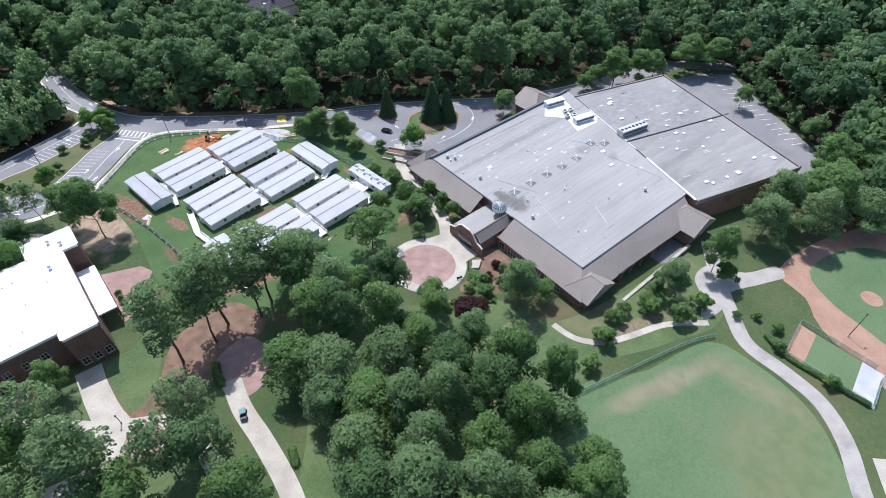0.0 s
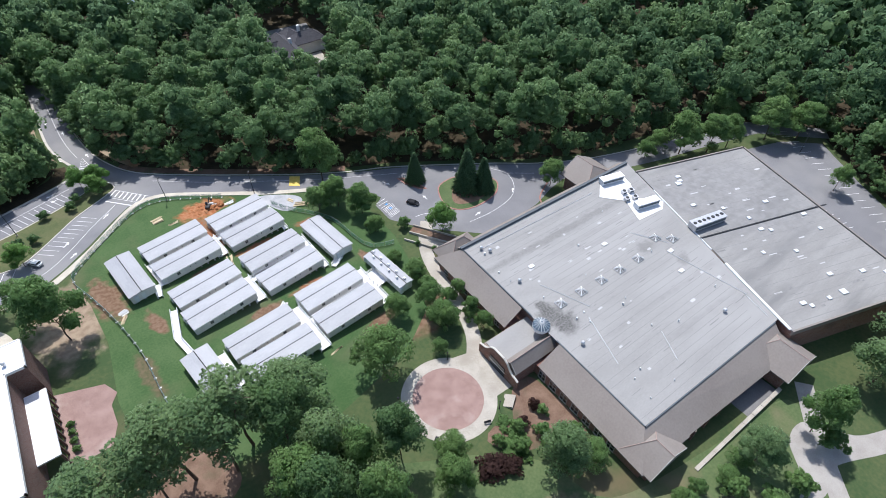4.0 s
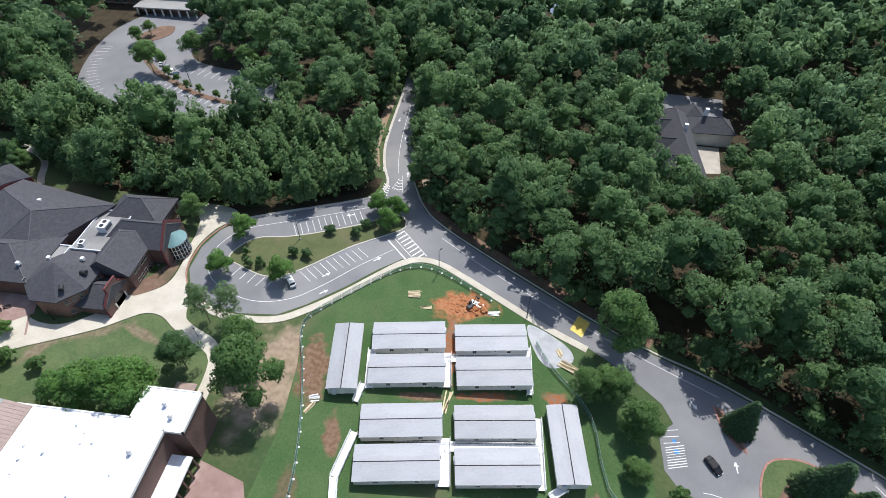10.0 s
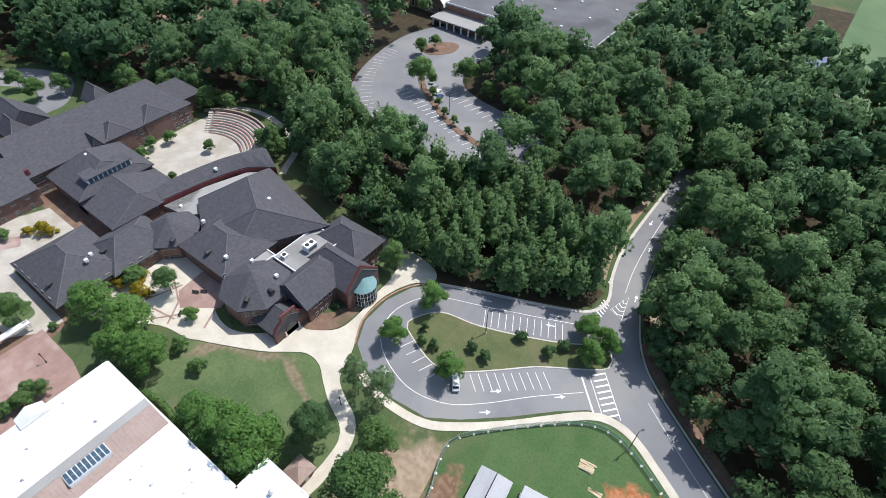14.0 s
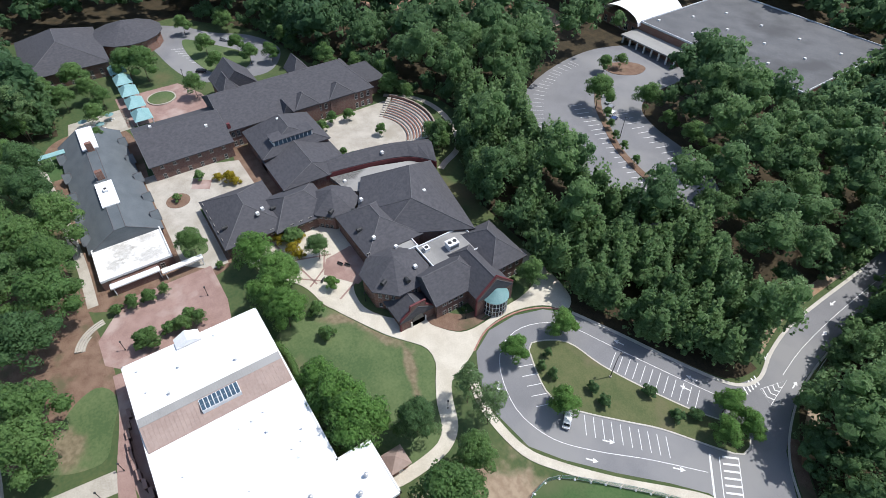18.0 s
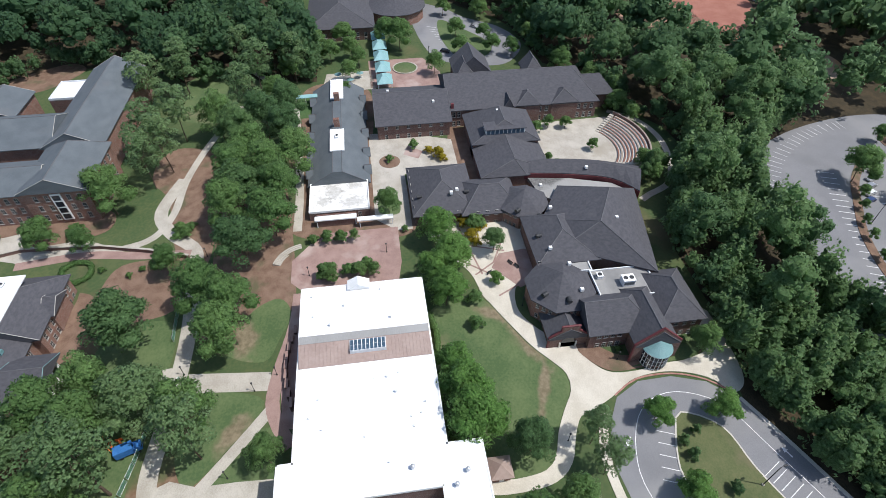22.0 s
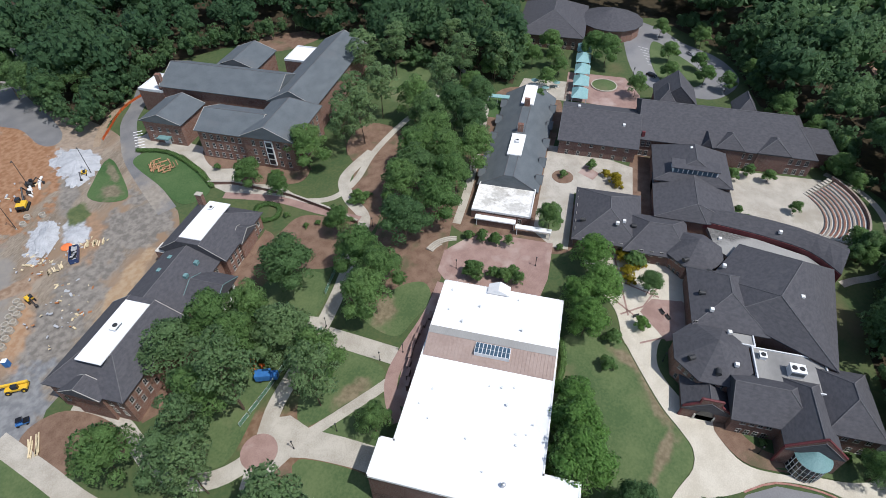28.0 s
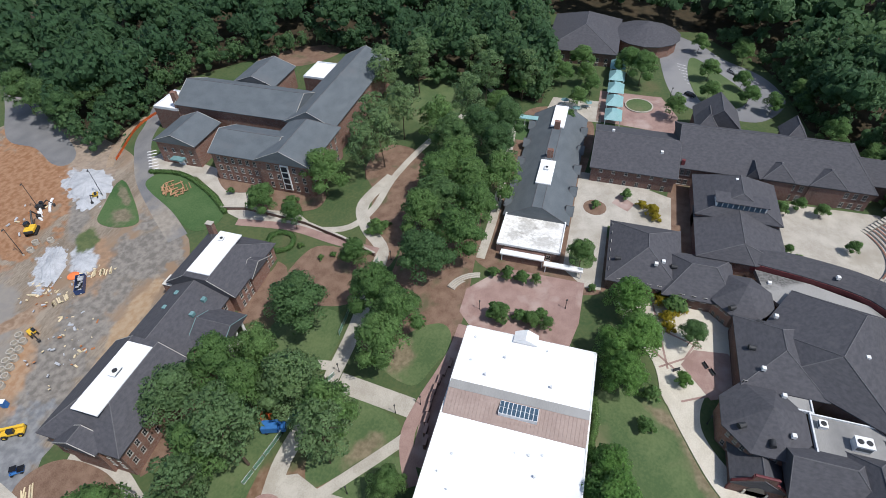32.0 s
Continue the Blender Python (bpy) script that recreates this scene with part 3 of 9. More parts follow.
# Litter strip along the kerb; the overhanging canopy's shade is in its dark colour.
flat("verge", ribbon_mesh([(-4, 243), (-4.5, 238.5), (-6.5, 234.6), (-12, 231.2), (-28.5, 222), (-39, 216.6), (-46, 218.4)], 4.6, 0.028), WOODFLOOR, "leaf litter below the pines, canopy shade in its dark colour", "bank")
flat("verge", ribbon_mesh([(8.6, 268), (10, 258), (12.6, 247), (15.6, 239), (20, 231)], 3.0, 0.03), SANDY, "worn sandy shoulder beside the drive", "bank")
flat("verge", ribbon_mesh([(-8, 300), (-8.5, 275), (-8, 260), (-5, 247)], 3.0, 0.03), SANDY, "strip of sandy soil beside the kerb", "bank")

ISLAND = [(-38, 198), (-33.5, 206), (-24, 209), (-15, 213), (-4, 219), (4, 224.5), (8.5, 225.5), (10, 221), (6, 217), (-4, 209.5), (-10, 203.5), (-16.5, 197), (-21, 193.5), (-26, 192.5), (-34, 195)]
flat("parking_island", area_mesh(ISLAND, 0.17, 0.2, 2.0), DRY, "planted island of dry grass in the parking loop", "traffic island")
flat("kerb", ribbon_mesh(ISLAND, 0.35, 0.19, 0.2, 2.0, True), KERB, "concrete kerb round the parking island", "kerb")


def mark(pts, width=0.14, step=0.0, material=PAINT, closed=False, name="road_marking"):
    part(name, ribbon_mesh(pts, width, 0.066, 0, step, closed), material, road)


for i in range(12):
    f = i / 11
    x, y = -22 + 18.6 * f, 210.2 + 10.2 * f
    mark([(x, y), (x - 2.4, y + 4.6)], 0.16, name="stall_line")
for i in range(10):
    f = i / 9
    x, y = -16.6 + 14.0 * f, 196.2 + 12.6 * f
    mark([(x, y), (x + 3.9, y - 3.0)], 0.16, name="stall_line")
for i in range(5):
    x, y = -33 + 2.6 * i, 195.0 - 0.7 * i
    mark([(x, y), (x - 1.6, y - 4.3)], 0.16, name="stall_line")
mark([(8, 210.5), (-1, 201.5), (-9, 192.5), (-16, 186.3), (-24, 183.6), (-31, 184.4), (-38, 187.6), (-42, 192.5), (-43, 199), (-40.5, 206), (-36, 210.4), (-26, 215.4), (-12, 222.6), (-3, 227.5)], 0.16, 2.0)
mark([(0.5, 330), (0, 300), (0.2, 275), (1.2, 258), (3, 247)], 0.14, 3.0)
mark([(22, 218.6), (37, 208.5), (54, 198.6), (68, 190.6), (83, 182.8), (99, 175)], 0.14, 3.0)
mark([(3.6, 299), (5, 277), (6.8, 259), (9.5, 247)], 0.12, 3.0)
for i in range(8):
    f = i / 7
    x, y = 8.5 + 7.6 * f, 217.8 - 8.2 * f
    mark([(x - 0.9, y - 1.6), (x + 1.4, y + 1.2)], 0.45, name="crossing_bar")
mark([(7.2, 215.6), (15.6, 206.9)], 0.2), mark([(9.8, 219.2), (18.6, 209.8)], 0.2)
mark([(5.6, 214.2), (12.8, 206.9)], 0.45)
mark([(2.2, 238.5), (6.2, 237.2), (4.4, 246.5)], 0.16, 0, PAINT, True)
for i in range(4):
    mark([(2.6 + 0.3 * i, 239 + 1.6 * i), (4.4, 238.2 + 1.6 * i), (5.9 - 0.3 * i, 239.0 + 1.6 * i)], 0.3)
for i in range(5):
    mark([(-0.9, 235.5 + 1.2 * i), (1.4, 234.5 + 1.2 * i)], 0.4)


def arrow(x, y, turn):
    c, s = math.cos(radians(turn)), math.sin(radians(turn))
    pts = [(-1.3, -0.16), (0.3, -0.16), (0.3, -0.62), (1.5, 0), (0.3, 0.62), (0.3, 0.16), (-1.3, 0.16)]
    part("road_arrow", area_mesh([(x + c * u - s * v, y + s * u + c * v) for u, v in pts], 0.066), PAINT, road)


for x, y, a in ((-26, 217.7, 206), (-9, 226, 206), (-8, 222.5, 206), (-40, 209.5, 240), (-33, 183.5, -35), (-8, 190.3, 42), (-9, 196.5, 45), (4, 205.5, 45), (1.8, 268, 90), (-2.6, 280, -90), (-2.4, 248, -70), (6.3, 247, 100), (92, 172, -60), (109, 139, 10), (128, 142, 40), (99, 157, 90)):
    arrow(x, y, a)

RED_ISLE = [(108, 160), (114.5, 160.8), (120, 158.5), (124.5, 155), (126.5, 149.5), (122, 144.5), (115, 142.6), (108, 143), (103.5, 146), (102.8, 151), (105, 157)]
flat("traffic_island", area_mesh(RED_ISLE, 0.17, 0.2, 1.5), GRASS, "grassy island with conifers in the turning circle", "traffic island")
flat("kerb", ribbon_mesh(RED_ISLE, 0.5, 0.19, 0.2, 1.5, True), REDKERB, "red painted kerb round the grassy island", "kerb")
flat("mulch_bed", area_mesh([(106, 148), (110, 155), (117, 157), (121, 152), (120, 147), (113, 144.6)], 0.19, 0, 1.5), MULCH, "brown mulch bed under the conifers", "planting bed")
RED_NOSE = [(97, 172.3), (98.6, 171.6), (101.6, 164.6), (102.4, 160.8), (100.4, 162.2), (97.6, 167.5)]
flat("traffic_island", area_mesh(RED_NOSE, 0.17, 0.2), MULCH, "narrow mulched island with a conifer", "traffic island")
flat("kerb", ribbon_mesh(RED_NOSE, 0.5, 0.19, 0.2, 0, True), REDKERB, "red painted kerb round the narrow island", "kerb")
flat("kerb", ribbon_mesh([(143, 138.5), (138, 136), (133, 133), (131, 129)], 0.5, 0.18, 0.2), REDKERB, "red painted kerb beside the entrance drive", "kerb")
mark([(104, 137.2), (114, 137), (124, 139), (130, 143.5), (133, 151), (130, 157)], 0.16, 2.0)
mark([(90, 150), (94, 149.5), (99, 146)], 0.16, 1.5), mark([(133.5, 151), (141.5, 145)], 0.16)
for i in range(9):
    mark([(83.0, 154.6 + 0.62 * i), (87.6, 155.8 + 0.62 * i)], 0.2 if i not in (4, 5) else 0.12, name="stall_line")
for y in (160.6, 162.2, 163.8):
    mark([(82.8, y), (86.8, y + 0.8)], 0.18, name="stall_line")
mark([(85, 158.8), (86.2, 159.1)], 1.2, material=BLUEPAINT, name="accessible_bay"), mark([(85, 161.4), (86, 161.6)], 1.0, material=BLUEPAINT, name="accessible_bay")
part("tarp", area_mesh([(61.6, 190.4), (64.8, 188.2), (67.4, 193.6), (64.2, 195.6)], 0.09, 0.03), YELLOWPAINT, None)
tagged(bpy.data.objects["tarp"], "yellow plate lying flat on the asphalt", "road plate")

# lawns and earth
flat("lawn", area_mesh([(-10.5, 179.5), (-3, 190.5), (5.5, 199.6), (11.5, 204.8), (17, 207), (22.5, 206.6), (30, 203), (42, 196), (54, 189), (66, 183), (74, 175), (79, 163), (79, 146), (76, 130), (70, 114), (56, 104), (30, 97), (6, 100), (-8, 112), (-9, 130), (-7, 150), (-8, 166)], 0.02, 0, 0), LAWNSOIL, "green lawn worn to reddish soil round the portable classrooms", "lawn")
flat("gravel_patch", area_mesh([(50, 190), (60, 185), (62, 180), (56, 177), (52, 181)], 0.035, 0, 1.2), GRAVEL, "pale gravel beside the kerb", "gravel")
flat("brick_patio", area_mesh([(-21, 140), (-10.5, 137), (-8.6, 133), (-10.5, 130), (-10.5, 124), (-12.5, 119), (-21, 118)], 0.06, 0.1, 0), PAVER, "red brick patio beside the gymnasium", "patio")
flat("lawn", area_mesh([(-76.8, 152.5), (-77, 156.5), (-74.2, 159.6), (-69.8, 162), (-60, 167.4), (-54.8, 171.6), (-51, 174.2), (-46.6, 174), (-42, 171), (-37.3, 168.3), (-32.3, 166.4), (-29.3, 163), (-29, 152), (-33, 149.5), (-50, 143), (-72, 143)], 0.02, 0, 2.0), GRASS, "curved lawn beside the white-roofed gymnasium", "lawn")
flat("entrance_walk", area_mesh([(-105, 150), (-97, 149), (-85.3, 156.5), (-77, 158.5), (-74.2, 160), (-69.8, 162.2), (-60, 167.7), (-54.8, 171.8), (-51, 174.4), (-46.6, 174.2), (-42, 171.2), (-37.3, 168.5), (-32.3, 166.5), (-29.5, 163.5), (-28.6, 157), (-28.8, 151), (-26.2, 151), (-25.8, 157.9), (-26.8, 165), (-30.2, 169.6), (-36.3, 172.3), (-40.2, 174.8), (-41.5, 178.4), (-43.6, 183.2), (-47.6, 190.5), (-48.2, 200), (-45.5, 208.3), (-41, 213.3), (-46, 217.5), (-64, 217), (-64, 213.5), (-54, 212.3), (-51, 206), (-50.5, 198), (-49.5, 191.5), (-50.3, 184.5), (-56, 179.5), (-60, 179), (-60.5, 175), (-66, 169.5), (-72, 167), (-80, 169), (-92, 178), (-105, 178)], 0.16, 0.2, 1.5), NEWCONCRETE, "pale concrete entrance walk and drop-off", "walkway")
flat("kerb", ribbon_mesh([(-41, 212.5), (-45, 207.6), (-47.6, 200), (-47.4, 190.8), (-44, 184.2)], 0.4, 0.19, 0.2), REDKERB, "faded red kerb at the drop-off", "kerb")
flat("planting_bed", area_mesh([(-60.8, 179.8), (-56.4, 179.2), (-50.6, 184.6), (-50, 191.5), (-51.2, 198.3), (-53.7, 197), (-54.1, 189.2), (-58.1, 183.6)], 0.19, 0, 1.5), MULCH, "mulched bed in front of the bay window", "planting bed")
flat("lawn_strip", area_mesh([(-50.6, 191), (-50.9, 199), (-51.2, 206), (-54.3, 211), (-57, 209), (-53.5, 203), (-52.0, 198)], 0.20, 0, 1.0), GRASS, "strip of lawn along the drop-off", "lawn")
flat("courtyard_pavers", area_mesh([(-91, 166), (-86, 163), (-78, 169.5), (-80, 174), (-88, 177.5), (-92, 174)], 0.18, 0), PAVER, "red brick paved corner of the courtyard", "paving")
for a, b in (((-104, 156), (-84, 160)), ((-98, 150), (-92, 168)), ((-92, 152), (-84, 162)), ((-84, 158), (-88, 164)), ((-76, 163), (-79, 169)), ((-96, 168), (-88, 164))):
    flat("paver_band", ribbon_mesh([a, b], 0.5, 0.175, 0, 0), PAVER, "band of brick pavers in the concrete", "paving")

clods = thing("clay_heap", "heap of dug-up red clay clods between portable classrooms", "clay heap", 32, 192.5)
heap_rng = random.Random(12)
for i in range(46):
    x, y, r = heap_rng.gauss(0, 3.2), heap_rng.gauss(0, 1.8), heap_rng.uniform(0.25, 0.9)
    bm = ball(bmesh.new(), (0, 0, 0), r)
    for v in bm.verts:
        v.co *= heap_rng.uniform(0.75, 1.2)
    bm.transform(Matrix.Translation((x, y, r * 0.1)) @ Matrix.Diagonal((1, 1, 0.6, 1)))
    part("clod", bm, CLAY, clods)

# ---- buildings ----
bm = bmesh.new()
xs, zs = (-0.5, -0.43, -0.035, 0.035, 0.43, 0.5), (0.0, 0.05, 0.475, 0.525, 0.95, 1.0)
grid = [[bm.verts.new((x, 0.04, z)) for z in zs] for x in xs]
for i in range(5):
    for j in range(5):
        if i % 2 == 0 or j % 2 == 0:
            bm.faces.new((grid[i][j], grid[i + 1][j], grid[i + 1][j + 1], grid[i][j + 1]))
for v in bmesh.ops.extrude_face_region(bm, geom=bm.faces[:])["geom"]:
    if isinstance(v, bmesh.types.BMVert):
        v.co.y -= 0.1
WIN_FRAME = mesh_of("window", bm, FRAMEPAINT)
bm = box(bmesh.new(), -0.44, 0.44, -0.025, 0.0, 0.02, 0.98)
WIN_PANE = mesh_of("pane", bm, GLASS)
bm = box(bmesh.new(), -0.58, 0.58, -0.14, 0.05, -0.075, 0.0)
WIN_SILL = mesh_of("sill", bm, FRAMEPAINT)


def windows(b, a, c, z, n, w=1.1, h=1.8, lead=0.0):
    """n windows evenly along the wall from a to c; the outside is on the right of that way."""
    (ax, ay), (cx, cy) = a, c
    ang = math.degrees(math.atan2(cy - ay, cx - ax))
    for i in range(n):
        f = lead + (i + 0.5) / n * (1 - 2 * lead)
        m = pose(ax + (cx - ax) * f, ay + (cy - ay) * f, z, 0, 0, ang) @ Matrix.Diagonal((w, 1, h, 1))
        win = piece("window", WIN_FRAME, b, m)
        piece("pane", WIN_PANE, win, m)
        piece("sill", WIN_SILL, win, m)


def block(b, x0, x1, y0, y1, z1, material=BRICK, name="wall"):
    z0 = min(hz(x0), hz(x1)) - 1.0
    return part(name, prism(bmesh.new(), [(x0, y0), (x1, y0), (x1, y1), (x0, y1)], z0, z1), material, b, "", True)


def hip(b, x0, x1, y0, y1, z0, z1, axis="x", ha=None, hb=None, over=0.6, material=SHINGLE, gable=BRICK, label="", top=0.0):
    """A hipped or gabled roof over a rectangle: ha, hb are the hips' lengths at its two ends, 0 for a gable; top: the width of a flat top."""
    wx, wy = x1 - x0, y1 - y0
    half = (wy if axis == "x" else wx) / 2
    ha, hb = (half if ha is None else ha), (half if hb is None else hb)
    drop = (z1 - z0) * over / half
    ex0, ex1, ey0, ey1, ze = x0 - over, x1 + over, y0 - over, y1 + over, z0 - drop * 0.5
    cx, cy, t = (x0 + x1) / 2, (y0 + y1) / 2, top / 2
    bm = bmesh.new()
    if axis == "x":
        ra, rb = (x0 + ha if ha else ex0), (x1 - hb if hb else ex1)
        rid = [(ra, cy - t), (rb, cy - t), (rb, cy + t), (ra, cy + t)]
    else:
        ra, rb = (y0 + ha if ha else ey0), (y1 - hb if hb else ey1)
        rid = [(cx - t, ra), (cx + t, ra), (cx + t, rb), (cx - t, rb)]
    eave = [(ex0, ey0), (ex1, ey0), (ex1, ey1), (ex0, ey1)]
    lo = [bm.verts.new((x, y, ze - 0.28)) for x, y in eave]
    e = [bm.verts.new((x, y, ze)) for x, y in eave]
    if top:
        r = [bm.verts.new((x, y, z1)) for x, y in rid]
        bm.faces.new(r)
    else:
        p, q = ((rid[0], rid[1]) if axis == "x" else (rid[0], rid[2]))
        vp, vq = bm.verts.new((*p, z1)), bm.verts.new((*q, z1))
        r = [vp, vq, vq, vp] if axis == "x" else [vp, vp, vq, vq]
    for i in range(4):
        j = (i + 1) % 4
        bm.faces.new((lo[i], lo[j], e[j], e[i]))
        f = [e[i], e[j]]
        for v in (r[j], r[i]):
            if v not in f:
                f.append(v)
        bm.faces.new(f)
    bm.faces.new(lo[::-1])
    lines = [(e[i].co.copy(), r[i].co.copy(), r[i]) for i in range(4)]
    lines += [(r[i].co.copy(), r[(i + 1) % 4].co.copy(), None) for i in ((0, 2) if axis == "x" else (1, 3)) if r[i] is not r[(i + 1) % 4]][:2 if top else 1]
    roof = part("roof", bm, material, b, label, True)
    if material in (SHINGLE, SLATE, TANROOF):
        for i, (p, q, v) in enumerate(lines):
            end = (0, 1, 1, 0)[i] if axis == "x" and i < 4 else (0, 0, 1, 1)[i] if i < 4 else 2
            rake = end < 2 and (ha, hb)[end] == 0
            if rake and gable is None or (p - q).length < 0.5:
                continue
            colour = (FRAMEPAINT if gable is BRICK else COPPER if gable is COPPER else RIDGE) if rake else (RIDGE if material is not TANROOF else TANSEAM)
            part("rake_board" if rake else "ridge_cap", tube(bmesh.new(), p, q, 0.09 if rake else 0.13, None, 5), colour, roof, "", True)
    for end, hl in ((0, ha), (1, hb)):
        if hl == 0 and gable:
            g = bmesh.new()
            s = 0.04
            if axis == "x":
                x = x0 - s if end == 0 else x1 + s
                pts = [(x, y0, z0 - 0.4), (x, y1, z0 - 0.4), (x, cy, z1 - 0.25)]
            else:
                y = y0 - s if end == 0 else y1 + s
                pts = [(x0, y, z0 - 0.4), (x1, y, z0 - 0.4), (cx, y, z1 - 0.25)]
            g.faces.new([g.verts.new(v) for v in pts])
            r2 = bmesh.ops.extrude_face_region(g, geom=g.faces[:])
            inward = (0.3 if end == 0 else -0.3)
            for v in r2["geom"]:
                if isinstance(v, bmesh.types.BMVert):
                    v.co += Vector((inward, 0, 0)) if axis == "x" else Vector((0, inward, 0))
            part("gable", g, gable, b, "", True)
    return roof


def pyramid(b, cx, cy, r, z0, z1, n=8, material=SHINGLE, turn=22.5, wall=BRICK):
    pts = [(cx + r * math.cos(radians(turn + 360 * i / n)), cy + r * math.sin(radians(turn + 360 * i / n))) for i in range(n)]
    part("wall", prism(bmesh.new(), pts, hz(cx) - 1.5, z0), wall, b, "", True)
    bm = bmesh.new()
    k = 1.09
    e = [bm.verts.new((cx + (x - cx) * k, cy + (y - cy) * k, z0 - 0.2)) for x, y in pts]
    lo = [bm.verts.new((cx + (x - cx) * k, cy + (y - cy) * k, z0 - 0.5)) for x, y in pts]
    a = bm.verts.new((cx, cy, z1))
    for i in range(n):
        j = (i + 1) % n
        bm.faces.new((e[i], e[j], a)), bm.faces.new((lo[i], lo[j], e[j], e[i]))
    bm.faces.new(lo[::-1])
    part("roof", bm, material, b, "", True)
    return pts


def flat_roof(b, x0, x1, y0, y1, z, material=WHITEROOF, rim=TRIM, rise=0.5, label=""):
    part("roof", box(bmesh.new(), x0 + 0.3, x1 - 0.3, y0 + 0.3, y1 - 0.3, z - 0.3, z), material, b, label, True)
    bm = bmesh.new()
    for q in ((x0, x1, y0, y0 + 0.32), (x0, x1, y1 - 0.32, y1), (x0, x0 + 0.32, y0 + 0.32, y1 - 0.32), (x1 - 0.32, x1, y0 + 0.32, y1 - 0.32)):
        box(bm, *q, z - 0.5, z + rise)
    part("parapet", bm, rim, b, "", True)


def vent(b, x, y, z, s=1.0):
    bm = box(bmesh.new(), -0.45 * s, 0.45 * s, -0.45 * s, 0.45 * s, -0.4, 0.5 * s, 0.05)
    ob = part("roof_vent", bm, WHITE, b)
    ob.matrix_basis = WM[b.name].inverted() @ pose(x, y, z)


def rooftop_unit(b, x, y, z, lx, ly, h, turn=0.0, material=UNIT, fans=True):
    bm = box(bmesh.new(), -lx / 2, lx / 2, -ly / 2, ly / 2, 0, h, 0.06)
    ob = part("rooftop_unit", bm, material, b)
    ob.matrix_basis = WM[b.name].inverted() @ pose(x, y, z, 0, 0, turn)
    WM[ob.name] = pose(x, y, z, 0, 0, turn)
    part("lid", box(bmesh.new(), -lx / 2 - 0.08, lx / 2 + 0.08, -ly / 2 - 0.08, ly / 2 + 0.08, h - 0.12, h + 0.02), WHITE if material is UNIT else material, ob)
    for s in (-1, 1):
        part("louvre", box(bmesh.new(), -lx / 2 + 0.2, lx / 2 - 0.2, s * ly / 2 - 0.03, s * ly / 2 + 0.03, h * 0.3, h * 0.75), SLATE, ob)
    n = max(1, int(lx / 1.6)) if fans else 0
    for i in range(n):
        g = bmesh.new()
        u = -lx / 2 + lx * (i + 0.5) / n
        bmesh.ops.create_cone(g, cap_ends=True, segments=14, radius1=0.38 * min(ly, 1.6), radius2=0.36 * min(ly, 1.6), depth=0.14, matrix=Matrix.Translation((u, 0, h + 0.06)))
        part("fan", g, DARK, ob)
    return ob


# gymnasium with a white roof
gym = thing("gymnasium", "brick gymnasium with a blinding white flat roof", "building", -50, 128)
GZ = 11.6
part("wall", prism(bmesh.new(), [(-78.3, 111.8), (-33, 111.8), (-33, 108.8), (-25, 108.8), (-25, 140.5), (-21, 140.5), (-21, 149.3), (-33, 149.3), (-33, 142.2), (-78.3, 142.2)], -2.5, GZ - 0.35), DARKBRICK, gym, "", True)
part("roof", prism(bmesh.new(), [(-78.3, 111.8), (-33.2, 111.8), (-33.2, 108.8), (-25, 108.8), (-25, 140.3), (-21, 140.3), (-21, 149.3), (-33.2, 149.3), (-33.2, 142.2), (-78.3, 142.2)], GZ - 0.4, GZ), WHITEROOF, gym, "white membrane roof", True)
bm = bmesh.new()
rim = [(-78.4, 111.7), (-33.1, 111.7), (-33.1, 108.7), (-24.9, 108.7), (-24.9, 140.4), (-20.9, 140.4), (-20.9, 149.4), (-33.1, 149.4), (-33.1, 142.3), (-78.4, 142.3)]
for i in range(10):
    (ax, ay), (cx, cy) = rim[i], rim[(i + 1) % 10]
    box(bm, min(ax, cx) - 0.17, max(ax, cx) + 0.17, min(ay, cy) - 0.17, max(ay, cy) + 0.17, GZ - 0.6, GZ + 0.14)
part("parapet", bm, WHITE, gym, "", True)
bm = bmesh.new()
for x, z in ((-61.9, GZ + 0.9), (-59.9, GZ + 2.0), (-54.6, GZ + 0.2)):
    for y in (112.0, 142.0):
        bm.verts.new((x, y, z))
v = list(bm.verts)
bm.faces.new((v[0], v[1], v[3], v[2])), bm.faces.new((v[2], v[3], v[5], v[4]))
w = [bm.verts.new((x, y, GZ - 0.2)) for x in (-61.9, -54.6) for y in (112.0, 142.0)]
bm.faces.new((v[0], v[1], w[1], w[0])), bm.faces.new((v[4], v[5], w[3], w[2])), bm.faces.new((v[0], v[2], v[4], w[2], w[0])), bm.faces.new((v[1], v[3], v[5], w[3], w[1]))
raised = part("raised_roof", bm, TANSEAM, gym, "tan standing-seam raised roof", True)
for i in range(36):
    y = 112.6 + 0.82 * i
    part("seam", tube(bmesh.new(), (-59.85, y, GZ + 2.02), (-54.65, y, GZ + 0.25), 0.022, None, 4), TANSEAM, raised, "", True)
part("ridge_strip", box(bmesh.new(), -61.95, -59.8, 112, 142, GZ + 1.99, GZ + 2.06), GREYROOF, raised, "", True)
sl = part("skylight", box(bmesh.new(), -59.6, -56.6, 123.6, 131.8, GZ + 0.6, GZ + 2.0), UNIT, gym, "gridded roof skylight", True)
for i in range(9):
    for j in range(2):
        part("pane", box(bmesh.new(), -59.5 + 1.44 * j, -58.14 + 1.44 * j, 123.72 + 0.9 * i, 124.44 + 0.9 * i, GZ + 2.0, GZ + 2.05), SKYGLASS, sl, "", True)
part("gable", prism(bmesh.new(), [(-79, 123.5), (-78.3, 123.5), (-78.3, 128.5), (-79, 128.5)], 4, GZ + 0.7), BRICK, gym, "", True)
